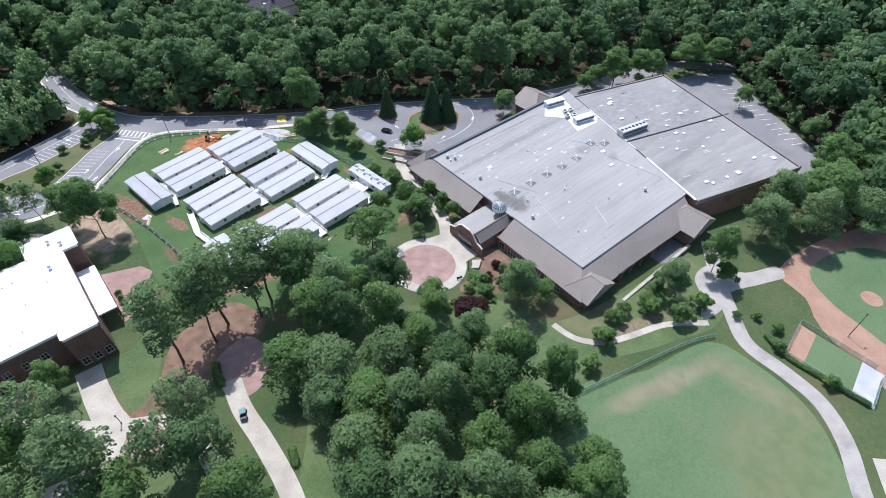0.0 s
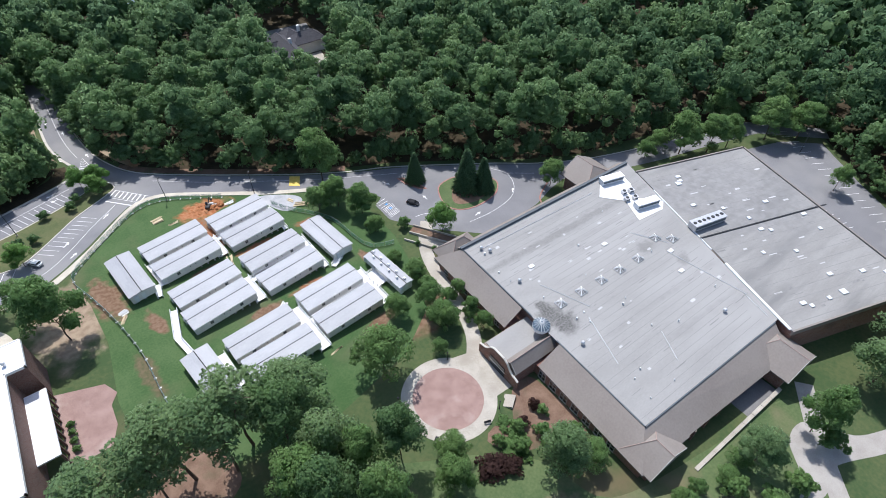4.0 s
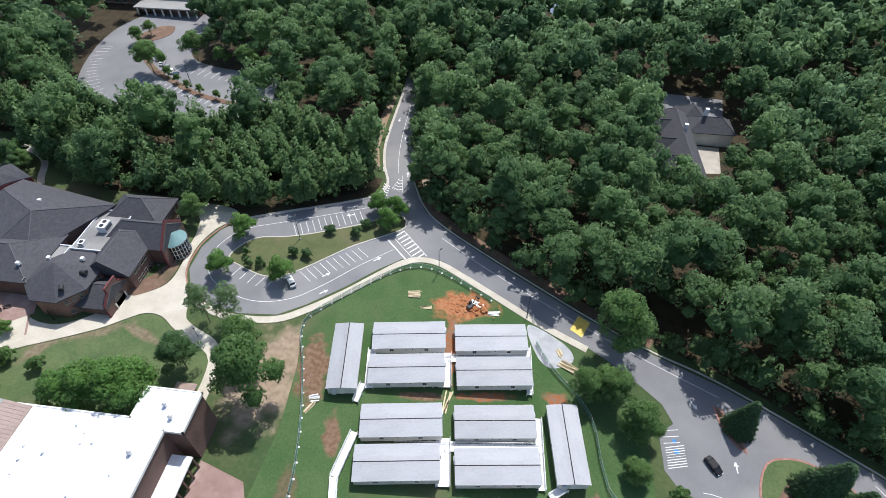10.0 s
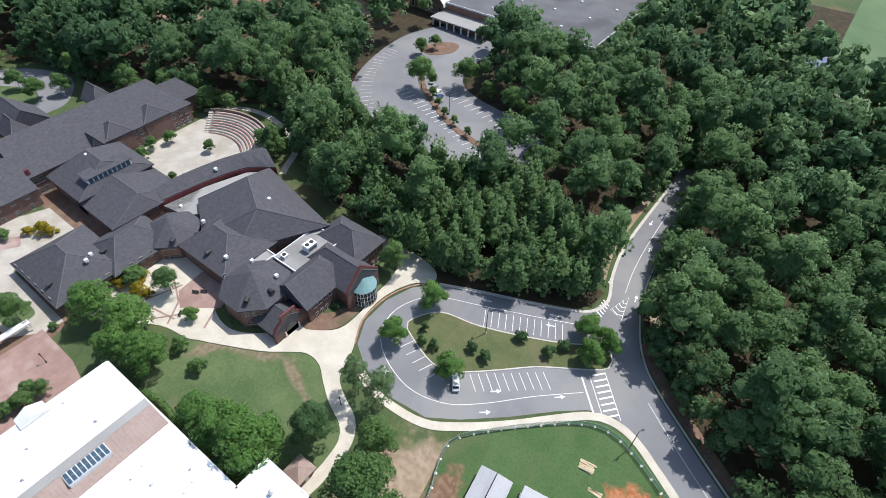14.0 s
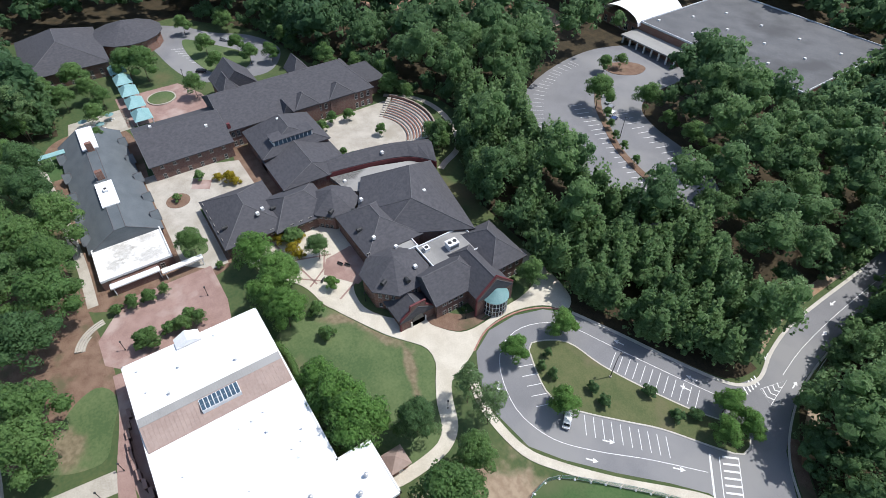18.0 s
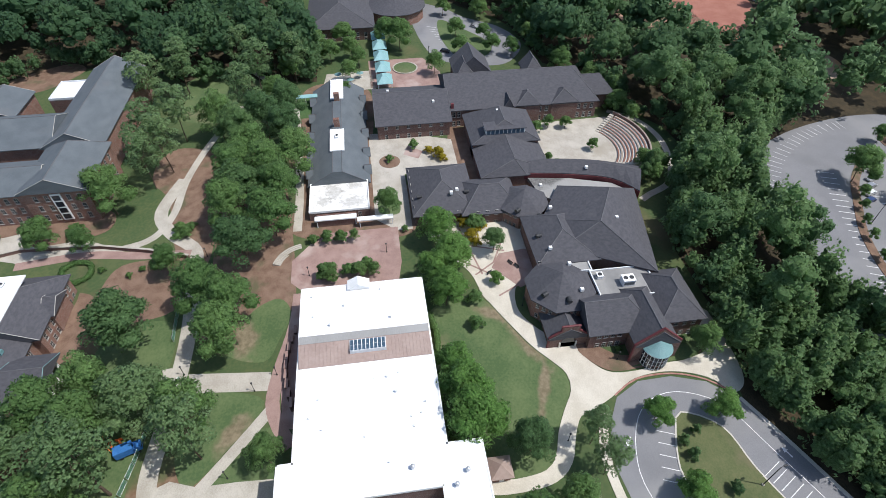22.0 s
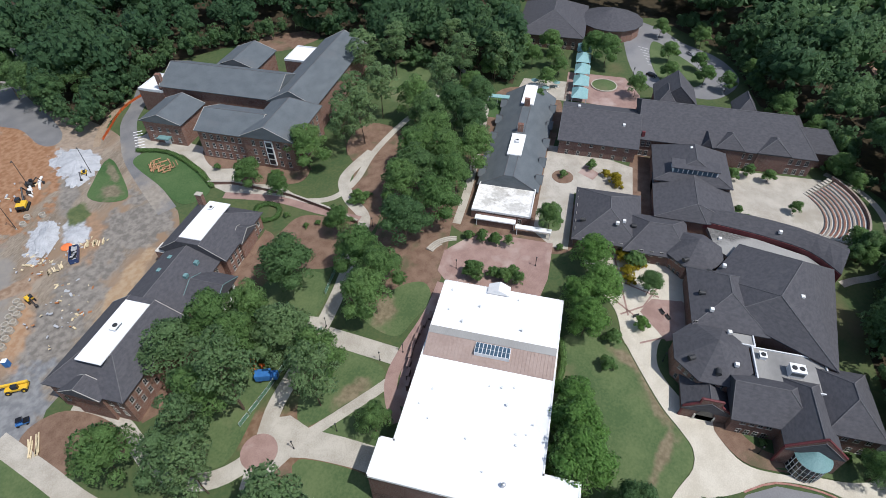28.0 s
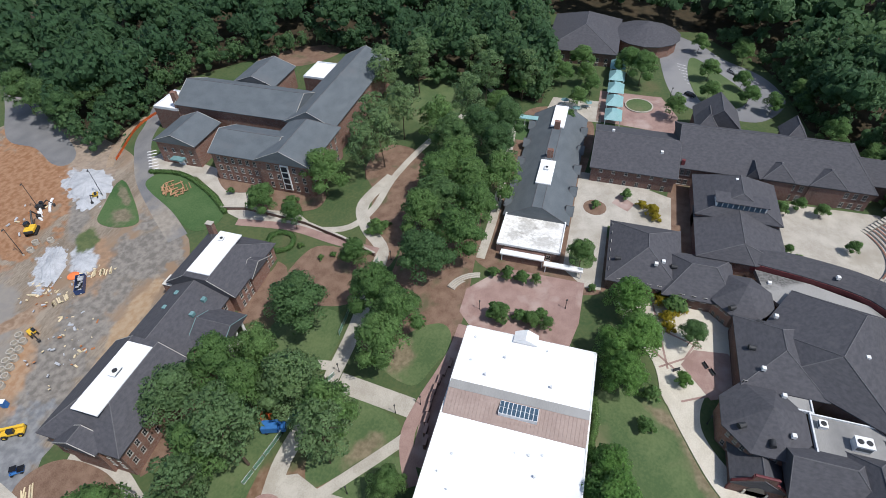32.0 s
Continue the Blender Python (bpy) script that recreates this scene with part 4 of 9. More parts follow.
hip(gym, -79.2, -76.6, 123.4, 128.6, GZ + 0.6, GZ + 2.0, "x", 0, 0, 0.25, WHITE, BRICK)
part("lower_roof", box(bmesh.new(), -25.2, -20.4, 119, 138.6, 3.9, 4.3), WHITEROOF, gym, "low white roof over a covered porch", True)
for i in range(9):
    y = 119.4 + 2.35 * i
    part("porch_column", box(bmesh.new(), -20.9, -20.5, y, y + 0.4, -2.2, 3.9), DARKBRICK, gym, "", True)
windows(gym, (-25, 121), (-25, 139), 0.2, 6, 1.6, 2.2)
windows(gym, (-33, 108.8), (-25, 108.8), 1.0, 3, 1.6, 2.4)
windows(gym, (-76, 111.8), (-36, 111.8), 5.6, 10, 1.6, 2.2)
rng = random.Random(5)
for i in range(26):
    x, y = rng.uniform(-76, -28), rng.uniform(113, 140)
    if not -63 < x < -53:
        part("roof_pipe", tube(bmesh.new(), (x, y, GZ - 0.1), (x, y, GZ + rng.uniform(0.3, 0.8)), rng.uniform(0.1, 0.3)), UNIT, gym, "", True)
for x, y in ((-27, 145.5), (-24.5, 143.0), (-29, 135)):
    part("turbine_vent", ball(tube(bmesh.new(), (x, y, GZ - 0.1), (x, y, GZ + 0.7), 0.35), (x, y, GZ + 0.9), 0.5), METAL, gym, "", True)

# eastern school building: grey roof, tan mansard
east = thing("school_hall", "two-storey brick school hall with a grey flat roof and tan mansard", "building", 120, 85)
EZ = -1.6
part("wall", prism(bmesh.new(), [(88, 52), (139.5, 50.5), (161, 114.5), (160, 121.3), (89, 121.3)], -13, EZ - 0.4), BRICK, east, "", True)
part("wall", prism(bmesh.new(), [(139.5, 45.2), (183.3, 31.5), (205, 101.5), (161, 115)], -13, EZ - 0.2), BRICK, east, "", True)
main_roof = part("roof", prism(bmesh.new(), [(87, 51.2), (140.3, 50), (163, 120.6), (88.6, 121.4)], EZ - 0.5, EZ), GREYROOF, east, "weathered grey membrane roof", True)
part("roof", prism(bmesh.new(), [(139.6, 45.6), (183, 32), (204.6, 101.2), (161.4, 114.8)], EZ - 0.3, EZ + 0.12), GREYROOF2, east, "worn grey membrane roof with streaks", True)


def wall_strip(pts, z0, z1, width, material, name, label="", closed=False):
    p = [Vector(q) for q in pts]
    for i in range(len(p) if closed else len(p) - 1):
        a, c = p[i], p[(i + 1) % len(p)]
        m = pose(*((a + c) / 2), 0, 0, 0, math.degrees(math.atan2(c.y - a.y, c.x - a.x)))
        bm = box(bmesh.new(), -(c - a).length / 2 - width / 2, (c - a).length / 2 + width / 2, -width / 2, width / 2, z0, z1)
        bm.transform(m)
        part(name, bm, material, east, label, True)


wall_strip([(139.4, 45.3), (183.3, 31.6), (205, 101.5), (161.3, 115.2)], EZ - 1.2, EZ + 0.55, 0.5, TANROOF, "parapet")
wall_strip([(88.4, 121.6), (162, 120.8)], EZ - 1.0, EZ + 0.8, 0.9, SLATE, "parapet")
wall_strip([(87, 51), (138.6, 49.8)], EZ - 0.2, EZ + 0.25, 0.3, SLATE, "gutter")
wall_strip([(87, 51), (87.6, 80)], EZ - 0.2, EZ + 0.25, 0.3, SLATE, "gutter")
wall_strip([(87.9, 90), (88.5, 121.6)], EZ - 0.2, EZ + 0.25, 0.3, SLATE, "gutter")
wall_strip([(139.6, 46.5), (147, 70)], EZ, EZ + 0.35, 0.8, WHITE, "expansion_strip")
wall_strip([(149, 76.5), (158, 105)], EZ, EZ + 0.25, 0.4, UNIT, "expansion_strip")
wall_strip([(150.5, 81.2), (197, 66.5)], EZ + 0.1, EZ + 0.4, 0.4, DARK, "expansion_strip")


def slope(pts_top, pts_low, zt, zl, material=TANROOF):
    bm = bmesh.new()
    t = [bm.verts.new((*p, zt)) for p in pts_top]
    o = [bm.verts.new((*p, zl)) for p in pts_low]
    u = [bm.verts.new((*p, zl - 0.35)) for p in pts_low]
    for i in range(len(t) - 1):
        bm.faces.new((t[i], t[i + 1], o[i + 1], o[i])), bm.faces.new((o[i], o[i + 1], u[i + 1], u[i]))
    return part("mansard", bm, material, east, "tan standing-seam mansard slope", True)


slope([(88.2, 121.4), (87.6, 93.5)], [(81.6, 126.8), (81.6, 93.5)], EZ + 0.1, EZ - 3.9)
slope([(87.5, 79), (87, 51.2), (96, 51.0)], [(80.6, 79), (79.6, 44.6), (96, 44.0)], EZ + 0.1, EZ - 3.9)
part("wall", prism(bmesh.new(), [(92, 45.6), (129, 44.6), (129, 53), (92, 53)], -13, EZ - 4), BRICK, east, "", True)
slope([(163, 120.9), (88.4, 121.7)], [(163.5, 124.6), (88.4, 125.4)], EZ + 0.2, EZ - 2.4)
slope([(94, 51.0), (138.7, 49.9)], [(94, 44.4), (136, 42.4)], EZ + 0.1, EZ - 3.9)
part("wall", prism(bmesh.new(), [(80.6, 80), (80.4, 45.4), (92, 45.2), (92, 60), (90, 80)], -13, EZ - 4), BRICK, east, "", True)
part("wall", prism(bmesh.new(), [(82.4, 125), (82.4, 93), (90, 93), (90, 125)], -13, EZ - 4), BRICK, east, "", True)
hip(east, 80.5, 92.5, 43.2, 51.5, EZ - 3.7, EZ + 0.3, "y", 0, 4, 0.5, TANROOF, BRICK)
block(east, 81.2, 91.8, 44, 52, EZ - 3.6)
hip(east, 128, 140.5, 38.5, 50, EZ - 3.7, EZ + 0.3, "y", 0, 4, 0.5, TANROOF, BRICK)
block(east, 128.8, 139.8, 39.2, 50, EZ - 3.6)
hip(east, 84, 97, 121, 130, EZ - 4.3, EZ + 0.4, "x", 5, 5, 0.5, TANROOF)
block(east, 85, 96, 122, 129, EZ - 4.2)
hip(east, 143, 158, 121, 133, EZ - 2.8, EZ + 1.4, "y", 5, 0, 0.6, TANROOF)
block(east, 144, 157, 121, 132, EZ - 2.6)
# entrance pavilion with a curved gable and glass cupola
block(east, 73.5, 90, 80, 92.5, EZ - 3.2)
part("roof", box(bmesh.new(), 74, 90, 80.3, 92.2, EZ - 3.2, EZ - 2.9), GREYROOF, east, "", True)
hip(east, 74, 88, 80.2, 84.8, EZ - 3.0, EZ - 0.4, "x", 0.0, 0, 0.2, TANROOF, BRICK)
bm = bmesh.new()
prof = [(78.6, -12), (93.6, -12), (93.6, EZ - 4.2), (92.6, EZ - 3.8), (91.2, EZ - 3.4), (90.2, EZ - 2.4), (89.2, EZ - 1.0), (88.0, EZ - 0.2), (84.2, EZ - 0.2), (83.0, EZ - 1.0), (82.0, EZ - 2.4), (81.0, EZ - 3.4), (79.6, EZ - 3.8), (78.6, EZ - 4.2)]
lo, hi = [bm.verts.new((72.9, y, z)) for y, z in prof], [bm.verts.new((73.6, y, z)) for y, z in prof]
for i in range(len(prof)):
    j = (i + 1) % len(prof)
    bm.faces.new((lo[i], lo[j], hi[j], hi[i]))
bm.faces.new(lo), bm.faces.new(hi[::-1])
front = part("curved_gable", bm, BRICK, east, "brick entrance gable with stepped curves", True)
for i in range(2, len(prof) - 1):
    a, c = prof[i], prof[i + 1]
    part("coping", tube(bmesh.new(), (73.2, a[0], a[1]), (73.2, c[0], c[1]), 0.32, None, 6), TRIM, front, "", True)
part("entrance_doors", box(bmesh.new(), 72.7, 72.95, 83.2, 89.0, -9.6, EZ - 3.6), GLASS, front, "tall dark glazed entrance", True)
part("transom", box(bmesh.new(), 72.6, 72.75, 83.0, 89.2, -6.8, -6.5), TRIM, front, "", True)
cup = part("cupola", tube(bmesh.new(), (87.6, 86, EZ - 0.4), (87.6, 86, EZ + 0.8), 2.3, None, 16), WHITE, east, "round glazed cupola with white ribs", True)
bm = bmesh.new()
bmesh.ops.create_cone(bm, cap_ends=True, segments=16, radius1=2.35, radius2=0.3, depth=1.3, matrix=Matrix.Translation((87.6, 86, EZ + 1.45)))
part("dome", bm, SKYGLASS, cup, "", True)
for i in range(16):
    a = radians(22.5 * i)
    part("rib", tube(bmesh.new(), (87.6 + 2.4 * math.cos(a), 86 + 2.4 * math.sin(a), EZ + 0.82), (87.6 + 0.3 * math.cos(a), 86 + 0.3 * math.sin(a), EZ + 2.15), 0.09, None, 4), WHITE, cup, "", True)
for z in (-9.2, -12.2):
    if z > -10:
        windows(east, (80.55, 79), (80.45, 52), z, 7, 2.4, 3.0)
        windows(east, (93, 45.55), (127, 44.65), z + 0.2, 9, 2.2, 2.4)
        windows(east, (82.4, 124), (82.4, 95), z, 6, 2.0, 2.4)
windows(east, (83, 44), (90, 44), -9.6, 2, 1.8, 3.0)
windows(east, (81.2, 51), (81.2, 45), -9.6, 1, 1.8, 3.0)
windows(east, (131, 39.2), (138, 39.2), -9.4, 2, 1.8, 3.0)
for i in range(6):
    x = 98 + 5.4 * i
    part("pilaster", box(bmesh.new(), x, x + 0.6, 43.9, 46, -13, EZ - 4.1), BRICK, east, "", True)
# Dark paving where the hall's shadow lies; that shade is put into the colour.
part("walk_slab", box(bmesh.new(), 93, 128, 39.2, 45, -12, -10.6), ASPHALT2, east, "paved walk below the south wall, shadow in its dark colour", True)
part("low_wall", box(bmesh.new(), 93, 128.5, 38.2, 39.2, -13, -9.6, 0.05), CONCRETE, east, "low concrete wall along the walk", True)
for i in range(8):
    part("wall_joint", box(bmesh.new(), 96 + 4 * i, 96.08 + 4 * i, 38.17, 39.23, -12.5, -9.58), DARK, east, "", True)
rooftop_unit(east, 150, 117, EZ + 0.35, 8.5, 2.6, 1.9, -14, UNIT, False)
rooftop_unit(east, 149.5, 101.5, EZ + 0.35, 8.5, 2.6, 1.9, -14, UNIT, False)
part("unit_deck", prism(bmesh.new(), [(140.5, 113.5), (147.5, 119.5), (156, 117), (154.5, 112), (150, 106), (156, 99.5), (152.5, 97), (142, 98), (146, 107)], EZ, EZ + 0.12), WHITE, east, "", True)
for x, y in ((148.5, 110), (151, 109.2), (146.5, 107), (149.3, 106)):
    rooftop_unit(east, x, y, EZ + 0.2, 1.7, 1.6, 1.1, -14, METAL)
rooftop_unit(east, 157.5, 84.2, EZ + 0.3, 12.5, 3.2, 2.2, -12, METAL)
FANS = [(97.3, 88.4), (105, 88.1), (112.8, 87.7), (120.2, 87.3), (128, 87), (139.3, 89.7), (143.2, 86.3)]
for x, y in FANS:
    hood = part("roof_skylight", box(bmesh.new(), x - 1.25, x + 1.25, y - 1.25, y + 1.25, EZ, EZ + 0.3), METAL, east, "square pyramid skylight with white ribs", True)
    bm = bmesh.new()
    c = [bm.verts.new((x + sx * 1.15, y + sy * 1.15, EZ + 0.3)) for sx, sy in ((-1, -1), (1, -1), (1, 1), (-1, 1))]
    top = bm.verts.new((x, y, EZ + 1.25))
    for i in range(4):
        bm.faces.new((c[i], c[(i + 1) % 4], top))
    part("glazing", bm, GREYROOF2, hood, "", True)
    for i in range(8):
        u = ((-1, -1), (0, -1), (1, -1), (1, 0), (1, 1), (0, 1), (-1, 1), (-1, 0))[i]
        part("rib", tube(bmesh.new(), (x + 1.25 * u[0], y + 1.25 * u[1], EZ + 0.32), (x, y, EZ + 1.28), 0.22 if i % 2 == 0 else 0.1, 0.06, 4), WHITE, hood, "", True)
rng = random.Random(8)
for x, y in [(124.7, 97.2), (100.4, 103.6), (134.3, 76.3), (138.6, 83.3)]:
    part("roof_hatch", box(bmesh.new(), x - 0.9, x + 0.9, y - 0.6, y + 0.6, EZ, EZ + 0.3, 0.05), WHITE, east, "", True)
for i in range(20):
    u, w = rng.uniform(2, 42), rng.uniform(4, 66)
    x, y = 139.5 + 0.954 * u + 0.3 * w, 45.4 - 0.3 * u + 0.954 * w
    m = pose(x, y, EZ + 0.1, 0, 0, -17.5)
    sx, sy = rng.choice(((0.9, 0.6), (0.6, 0.6), (1.0, 0.9)))
    bm = box(bmesh.new(), -sx, sx, -sy, sy, 0, 0.35, 0.05)
    bm.transform(m)
    part("roof_curb", bm, UNIT, east, "", True)
for i in range(22):
    x, y = rng.uniform(91, 138), rng.uniform(54, 118)
    part("roof_pipe", tube(bmesh.new(), (x, y, EZ - 0.05), (x, y, EZ + rng.uniform(0.3, 0.9)), rng.uniform(0.08, 0.3)), UNIT, east, "", True)
PATCHPALE, PATCHDARK = shade("pale_roof_patch", (0.44, 0.44, 0.44), (0.55, 0.55, 0.55), 0.8, 0.7), shade("dark_roof_patch", (0.20, 0.198, 0.195), (0.27, 0.265, 0.26), 0.6, 0.7)
for i in range(90):
    x, y, pale = rng.uniform(91, 142), rng.uniform(54, 118), rng.random() < 0.45
    sx, sy = (rng.uniform(0.3, 0.9), rng.uniform(0.15, 0.5)) if pale else (rng.uniform(0.4, 2.2), rng.uniform(0.06, 0.14))
    part("roof_patch", box(bmesh.new(), x - sx, x + sx, y - sy, y + sy, EZ - 0.02, EZ + 0.006), PATCHPALE if pale else PATCHDARK, east, "", True)
for i in range(36):
    y = 52.8 + 1.9 * i
    x1 = 140 + (y - 50) * 0.32
    part("membrane_seam", box(bmesh.new(), 88.2 + rng.choice((0, 0, 6, 14)), x1 - rng.uniform(0.5, 9), y - 0.045, y + 0.045, EZ - 0.02, EZ + 0.008), PATCHDARK, east, "", True)
for a, c in (((100, 80.5), (95, 66)), ((103, 83), (97.5, 97)), ((137.5, 84), (141.5, 60)), ((135, 96), (141, 86)), ((93, 118), (140, 116.5)), ((141, 60), (139, 52)), ((108, 58), (112, 66))):
    part("roof_conduit", tube(bmesh.new(), (*a, EZ + 0.1), (*c, EZ + 0.1), 0.09, None, 4), UNIT, east, "", True)
for i in range(70):
    u, w = rng.uniform(2, 43), rng.uniform(3, 68)
    sx, sy = rng.uniform(0.3, 1.6), rng.uniform(0.08, 0.4)
    bm = box(bmesh.new(), -sx, sx, -sy, sy, -0.02, 0.006)
    bm.transform(pose(139.5 + 0.954 * u + 0.3 * w, 45.4 - 0.3 * u + 0.954 * w, EZ + 0.12, 0, 0, -17.5))
    part("roof_patch", bm, PATCHPALE if i % 3 == 0 else PATCHDARK, east, "", True)
for i in range(21):
    bm = box(bmesh.new(), 0.4, 44.5, -0.07, 0.07, -0.02, 0.01)
    bm.transform(pose(139.5 + 0.3 * 3.3 * (i + 0.6), 45.4 + 0.954 * 3.3 * (i + 0.6), EZ + 0.12, 0, 0, -17.5))
    part("membrane_seam", bm, PATCHDARK, east, "", True)
for x, y in ((94.5, 115.6), (93.5, 101.2), (92.2, 75.4), (93, 118), (131, 60)):
    part("turbine_vent", ball(tube(bmesh.new(), (x, y, EZ - 0.05), (x, y, EZ + 0.6), 0.4), (x, y, EZ + 0.8), 0.6), METAL, east, "", True)

# ---- western school: many hipped wings ----
west = thing("academic_building", "rambling brick academic building under charcoal hipped roofs", "building", -90, 185)


def wing(b, x0, x1, y0, y1, ze, zr, axis, ha=None, hb=None, brick=DARKBRICK, material=SHINGLE, over=0.7, top=0.0):
    block(b, x0, x1, y0, y1, ze, brick)
    return hip(b, x0, x1, y0, y1, ze, zr, axis, ha, hb, over, material, brick, "", top)




def poly_roof(b, eaves, ridge, faces, z0, z1, brick=DARKBRICK, over=0.7, material=SHINGLE):
    """A roof over a many-sided plan: eaves and ridge points in plan, faces as names like "e0 e1 r1 r0"."""
    cx, cy = sum(p[0] for p in eaves) / len(eaves), sum(p[1] for p in eaves) / len(eaves)
    part("wall", prism(bmesh.new(), eaves, min(hz(x) for x, _ in eaves) - 1.0, z0), brick, b, "", True)
    bm = bmesh.new()
    out = []
    for x, y in eaves:
        d = math.hypot(x - cx, y - cy)
        out.append((x + (x - cx) / d * over, y + (y - cy) / d * over))
    v = {"e%d" % i: bm.verts.new((x, y, z0 - 0.15)) for i, (x, y) in enumerate(out)}
    v.update({"r%d" % i: bm.verts.new((x, y, z1)) for i, (x, y) in enumerate(ridge)})
    low = [bm.verts.new((x, y, z0 - 0.42)) for x, y in out]
    for f in faces:
        bm.faces.new([v[k] for k in f.split()])
    n = len(out)
    for i in range(n):
        bm.faces.new((low[i], low[(i + 1) % n], v["e%d" % ((i + 1) % n)], v["e%d" % i]))
    bm.faces.new(low[::-1])
    hips = [(f.split()[i], f.split()[i - 1]) for f in faces for i in range(len(f.split()))]
    hips = {tuple(sorted(h)) for h in hips if not (h[0][0] == "e" and h[1][0] == "e")}
    ends = [(v[p].co.copy(), v[q].co.copy()) for p, q in sorted(hips)]
    roof = part("roof", bm, material, b, "", True)
    for p, q in ends:
        part("ridge_cap", tube(bmesh.new(), p, q, 0.13, None, 5), RIDGE, roof, "", True)
    return roof


poly_roof(west, [(-111, 189), (-97, 180.6), (-85, 182.5), (-73, 204.6), (-106.6, 211.6)], [(-100.8, 200.4), (-87.1, 192.8)], ["e0 e1 r1 r0", "e1 e2 r1", "e2 e3 r1", "e3 e4 r0 r1", "e4 e0 r0"], 11, 17.5)
wing(west, -99, -80, 174.5, 191, 10.6, 14.8, "x", 5, 8)
pyramid(west, -72, 177.8, 8.6, 10.2, 15.0)
wing(west, -67, -59, 172, 181.4, 6.2, 9.4, "x", 0, 0)
wing(west, -69, -57, 181.5, 198, 8.6, 13.4, "y", 0, 6)
wing(west, -70, -52.6, 191.5, 201.5, 8.6, 13.2, "x", 5, 0)
wing(west, -74, -58, 200, 211, 9.2, 13.6, "x", 6, 6)
flat_roof(west, -76, -66, 187, 203, 9.9, GREYROOF2, UNIT, 0.4)
block(west, -76, -66, 187, 203, 9.5)
rooftop_unit(west, -70.5, 195.5, 9.9, 3.2, 2.4, 2.2, 90)
rooftop_unit(west, -73.5, 189, 9.9, 1.6, 1.5, 1.2, 0)
flat_roof(west, -83, -76, 181, 188, 10.1, GREYROOF, UNIT, 0.3)
pyramid(west, -107, 176.8, 7.4, 10.2, 14.4)
wing(west, -129, -105.5, 143.5, 162, 9.4, 14.6, "x", 9, 9)
wing(west, -120, -104, 158, 175, 9.4, 13.8, "y", 6, 5)
wing(west, -154.5, -136, 166.6, 189.2, 12.4, 18.0, "x", 5, 4.5)
poly_roof(west, [(-141, 166.6), (-119.5, 166.6), (-119.5, 181), (-121.5, 189.2), (-141, 189.2)], [(-138.5, 177.6), (-122.5, 177.6)], ["e0 e1 r1 r0", "e1 e2 r1", "e2 e3 r1", "e3 e4 r0 r1", "e4 e0 r0"], 10.6, 14.6)
# curved gallery towards the amphitheatre, with a deep red fascia over a flat roof
gal_w, gal_r, gal_e = (curve(q, 2.5) for q in ([(-127.5, 183), (-126, 196), (-123.5, 207), (-118.5, 219)], [(-122.6, 181), (-120.8, 195), (-118, 206), (-112.5, 216.2)], [(-119.6, 180.4), (-117.2, 195), (-113, 207.5), (-105.6, 213.6)]))
n = min(len(gal_w), len(gal_r), len(gal_e))
gal_w, gal_r, gal_e = ([q[round(i * (len(q) - 1) / (n - 1))] for i in range(n)] for q in (gal_w, gal_r, gal_e))
bm = bmesh.new()
rows3 = [[bm.verts.new((*gal_w[i], 10.4)), bm.verts.new((*gal_r[i], 13.4)), bm.verts.new((*gal_e[i], 10.9)), bm.verts.new((*gal_e[i], 10.5)), bm.verts.new((*gal_w[i], 10.0))] for i in range(n)]
for p, q in zip(rows3, rows3[1:]):
    for i in range(5):
        bm.faces.new((p[i], p[(i + 1) % 5], q[(i + 1) % 5], q[i]))
bm.faces.new(rows3[0]), bm.faces.new(rows3[-1][::-1])
part("roof", bm, SHINGLE, west, "curved shingled gallery roof", True)
part("wall", prism(bmesh.new(), gal_w + gal_e[::-1], 3, 10.1), DARKBRICK, west, "", True)
for i in range(n - 1):
    (ax, ay), (cx, cy) = gal_e[i], gal_e[i + 1]
    bm = box(bmesh.new(), -0.02, math.hypot(cx - ax, cy - ay) + 0.02, -0.16, 0.06, 8.4, 10.6)
    bm.transform(pose(ax, ay, 0, 0, 0, math.degrees(math.atan2(cy - ay, cx - ax))))
    part("fascia", bm, REDTRIM, west, "dark red fascia", True)
part("roof", prism(bmesh.new(), [(-119, 181.5), (-116.9, 195), (-112.7, 207.6), (-108, 211.5), (-101, 207), (-105, 189), (-110, 183)], 8, 9.2), GREYROOF, west, "grey flat roof below the red fascia", True)
rooftop_unit(west, -110.5, 189.5, 9.2, 2.4, 1.6, 1.2, 70), vent(west, -114.5, 184.5, 9.3)
wing(west, -184.5, -157, 161.8, 217.6, 13.4, 20.4, "y", 0, 7)
wing(west, -178, -152, 135, 161, 12.2, 17.6, "y", 0, 0)
wing(west, -196, -184, 168, 182, 14, 20.5, "x", 0, 0)
part("fascia", box(bmesh.new(), -158.2, -157.2, 162.2, 163.2, 11, 15.5), REDTRIM, west, "dark red fascia", True)
for y, w in ((182, 3.2), (186.6, 9), (200, 10)):
    wing(west, -166, -156.6, y, y + w, 13.5, 17.2 if w > 4 else 16.6, "x", 5, 0 if w < 4 else 3.4, over=0.3)
wing(west, -176, -163, 214, 226, 12.6, 17.4, "y", 0, 4)
for y in (168, 196):
    wing(west, -189, -180, y, y + 7, 14, 18.5, "x", 0, 4)
bm = box(bmesh.new(), -141.4, -137.4, 171.0, 184.6, 13.6, 16.3)
lightbox = part("clerestory", bm, WHITE, west, "long gridded clerestory under a shingled lid", True)
part("lid", box(bmesh.new(), -142.2, -136.9, 170.6, 185.0, 16.3, 16.55), SHINGLE, lightbox, "", True)
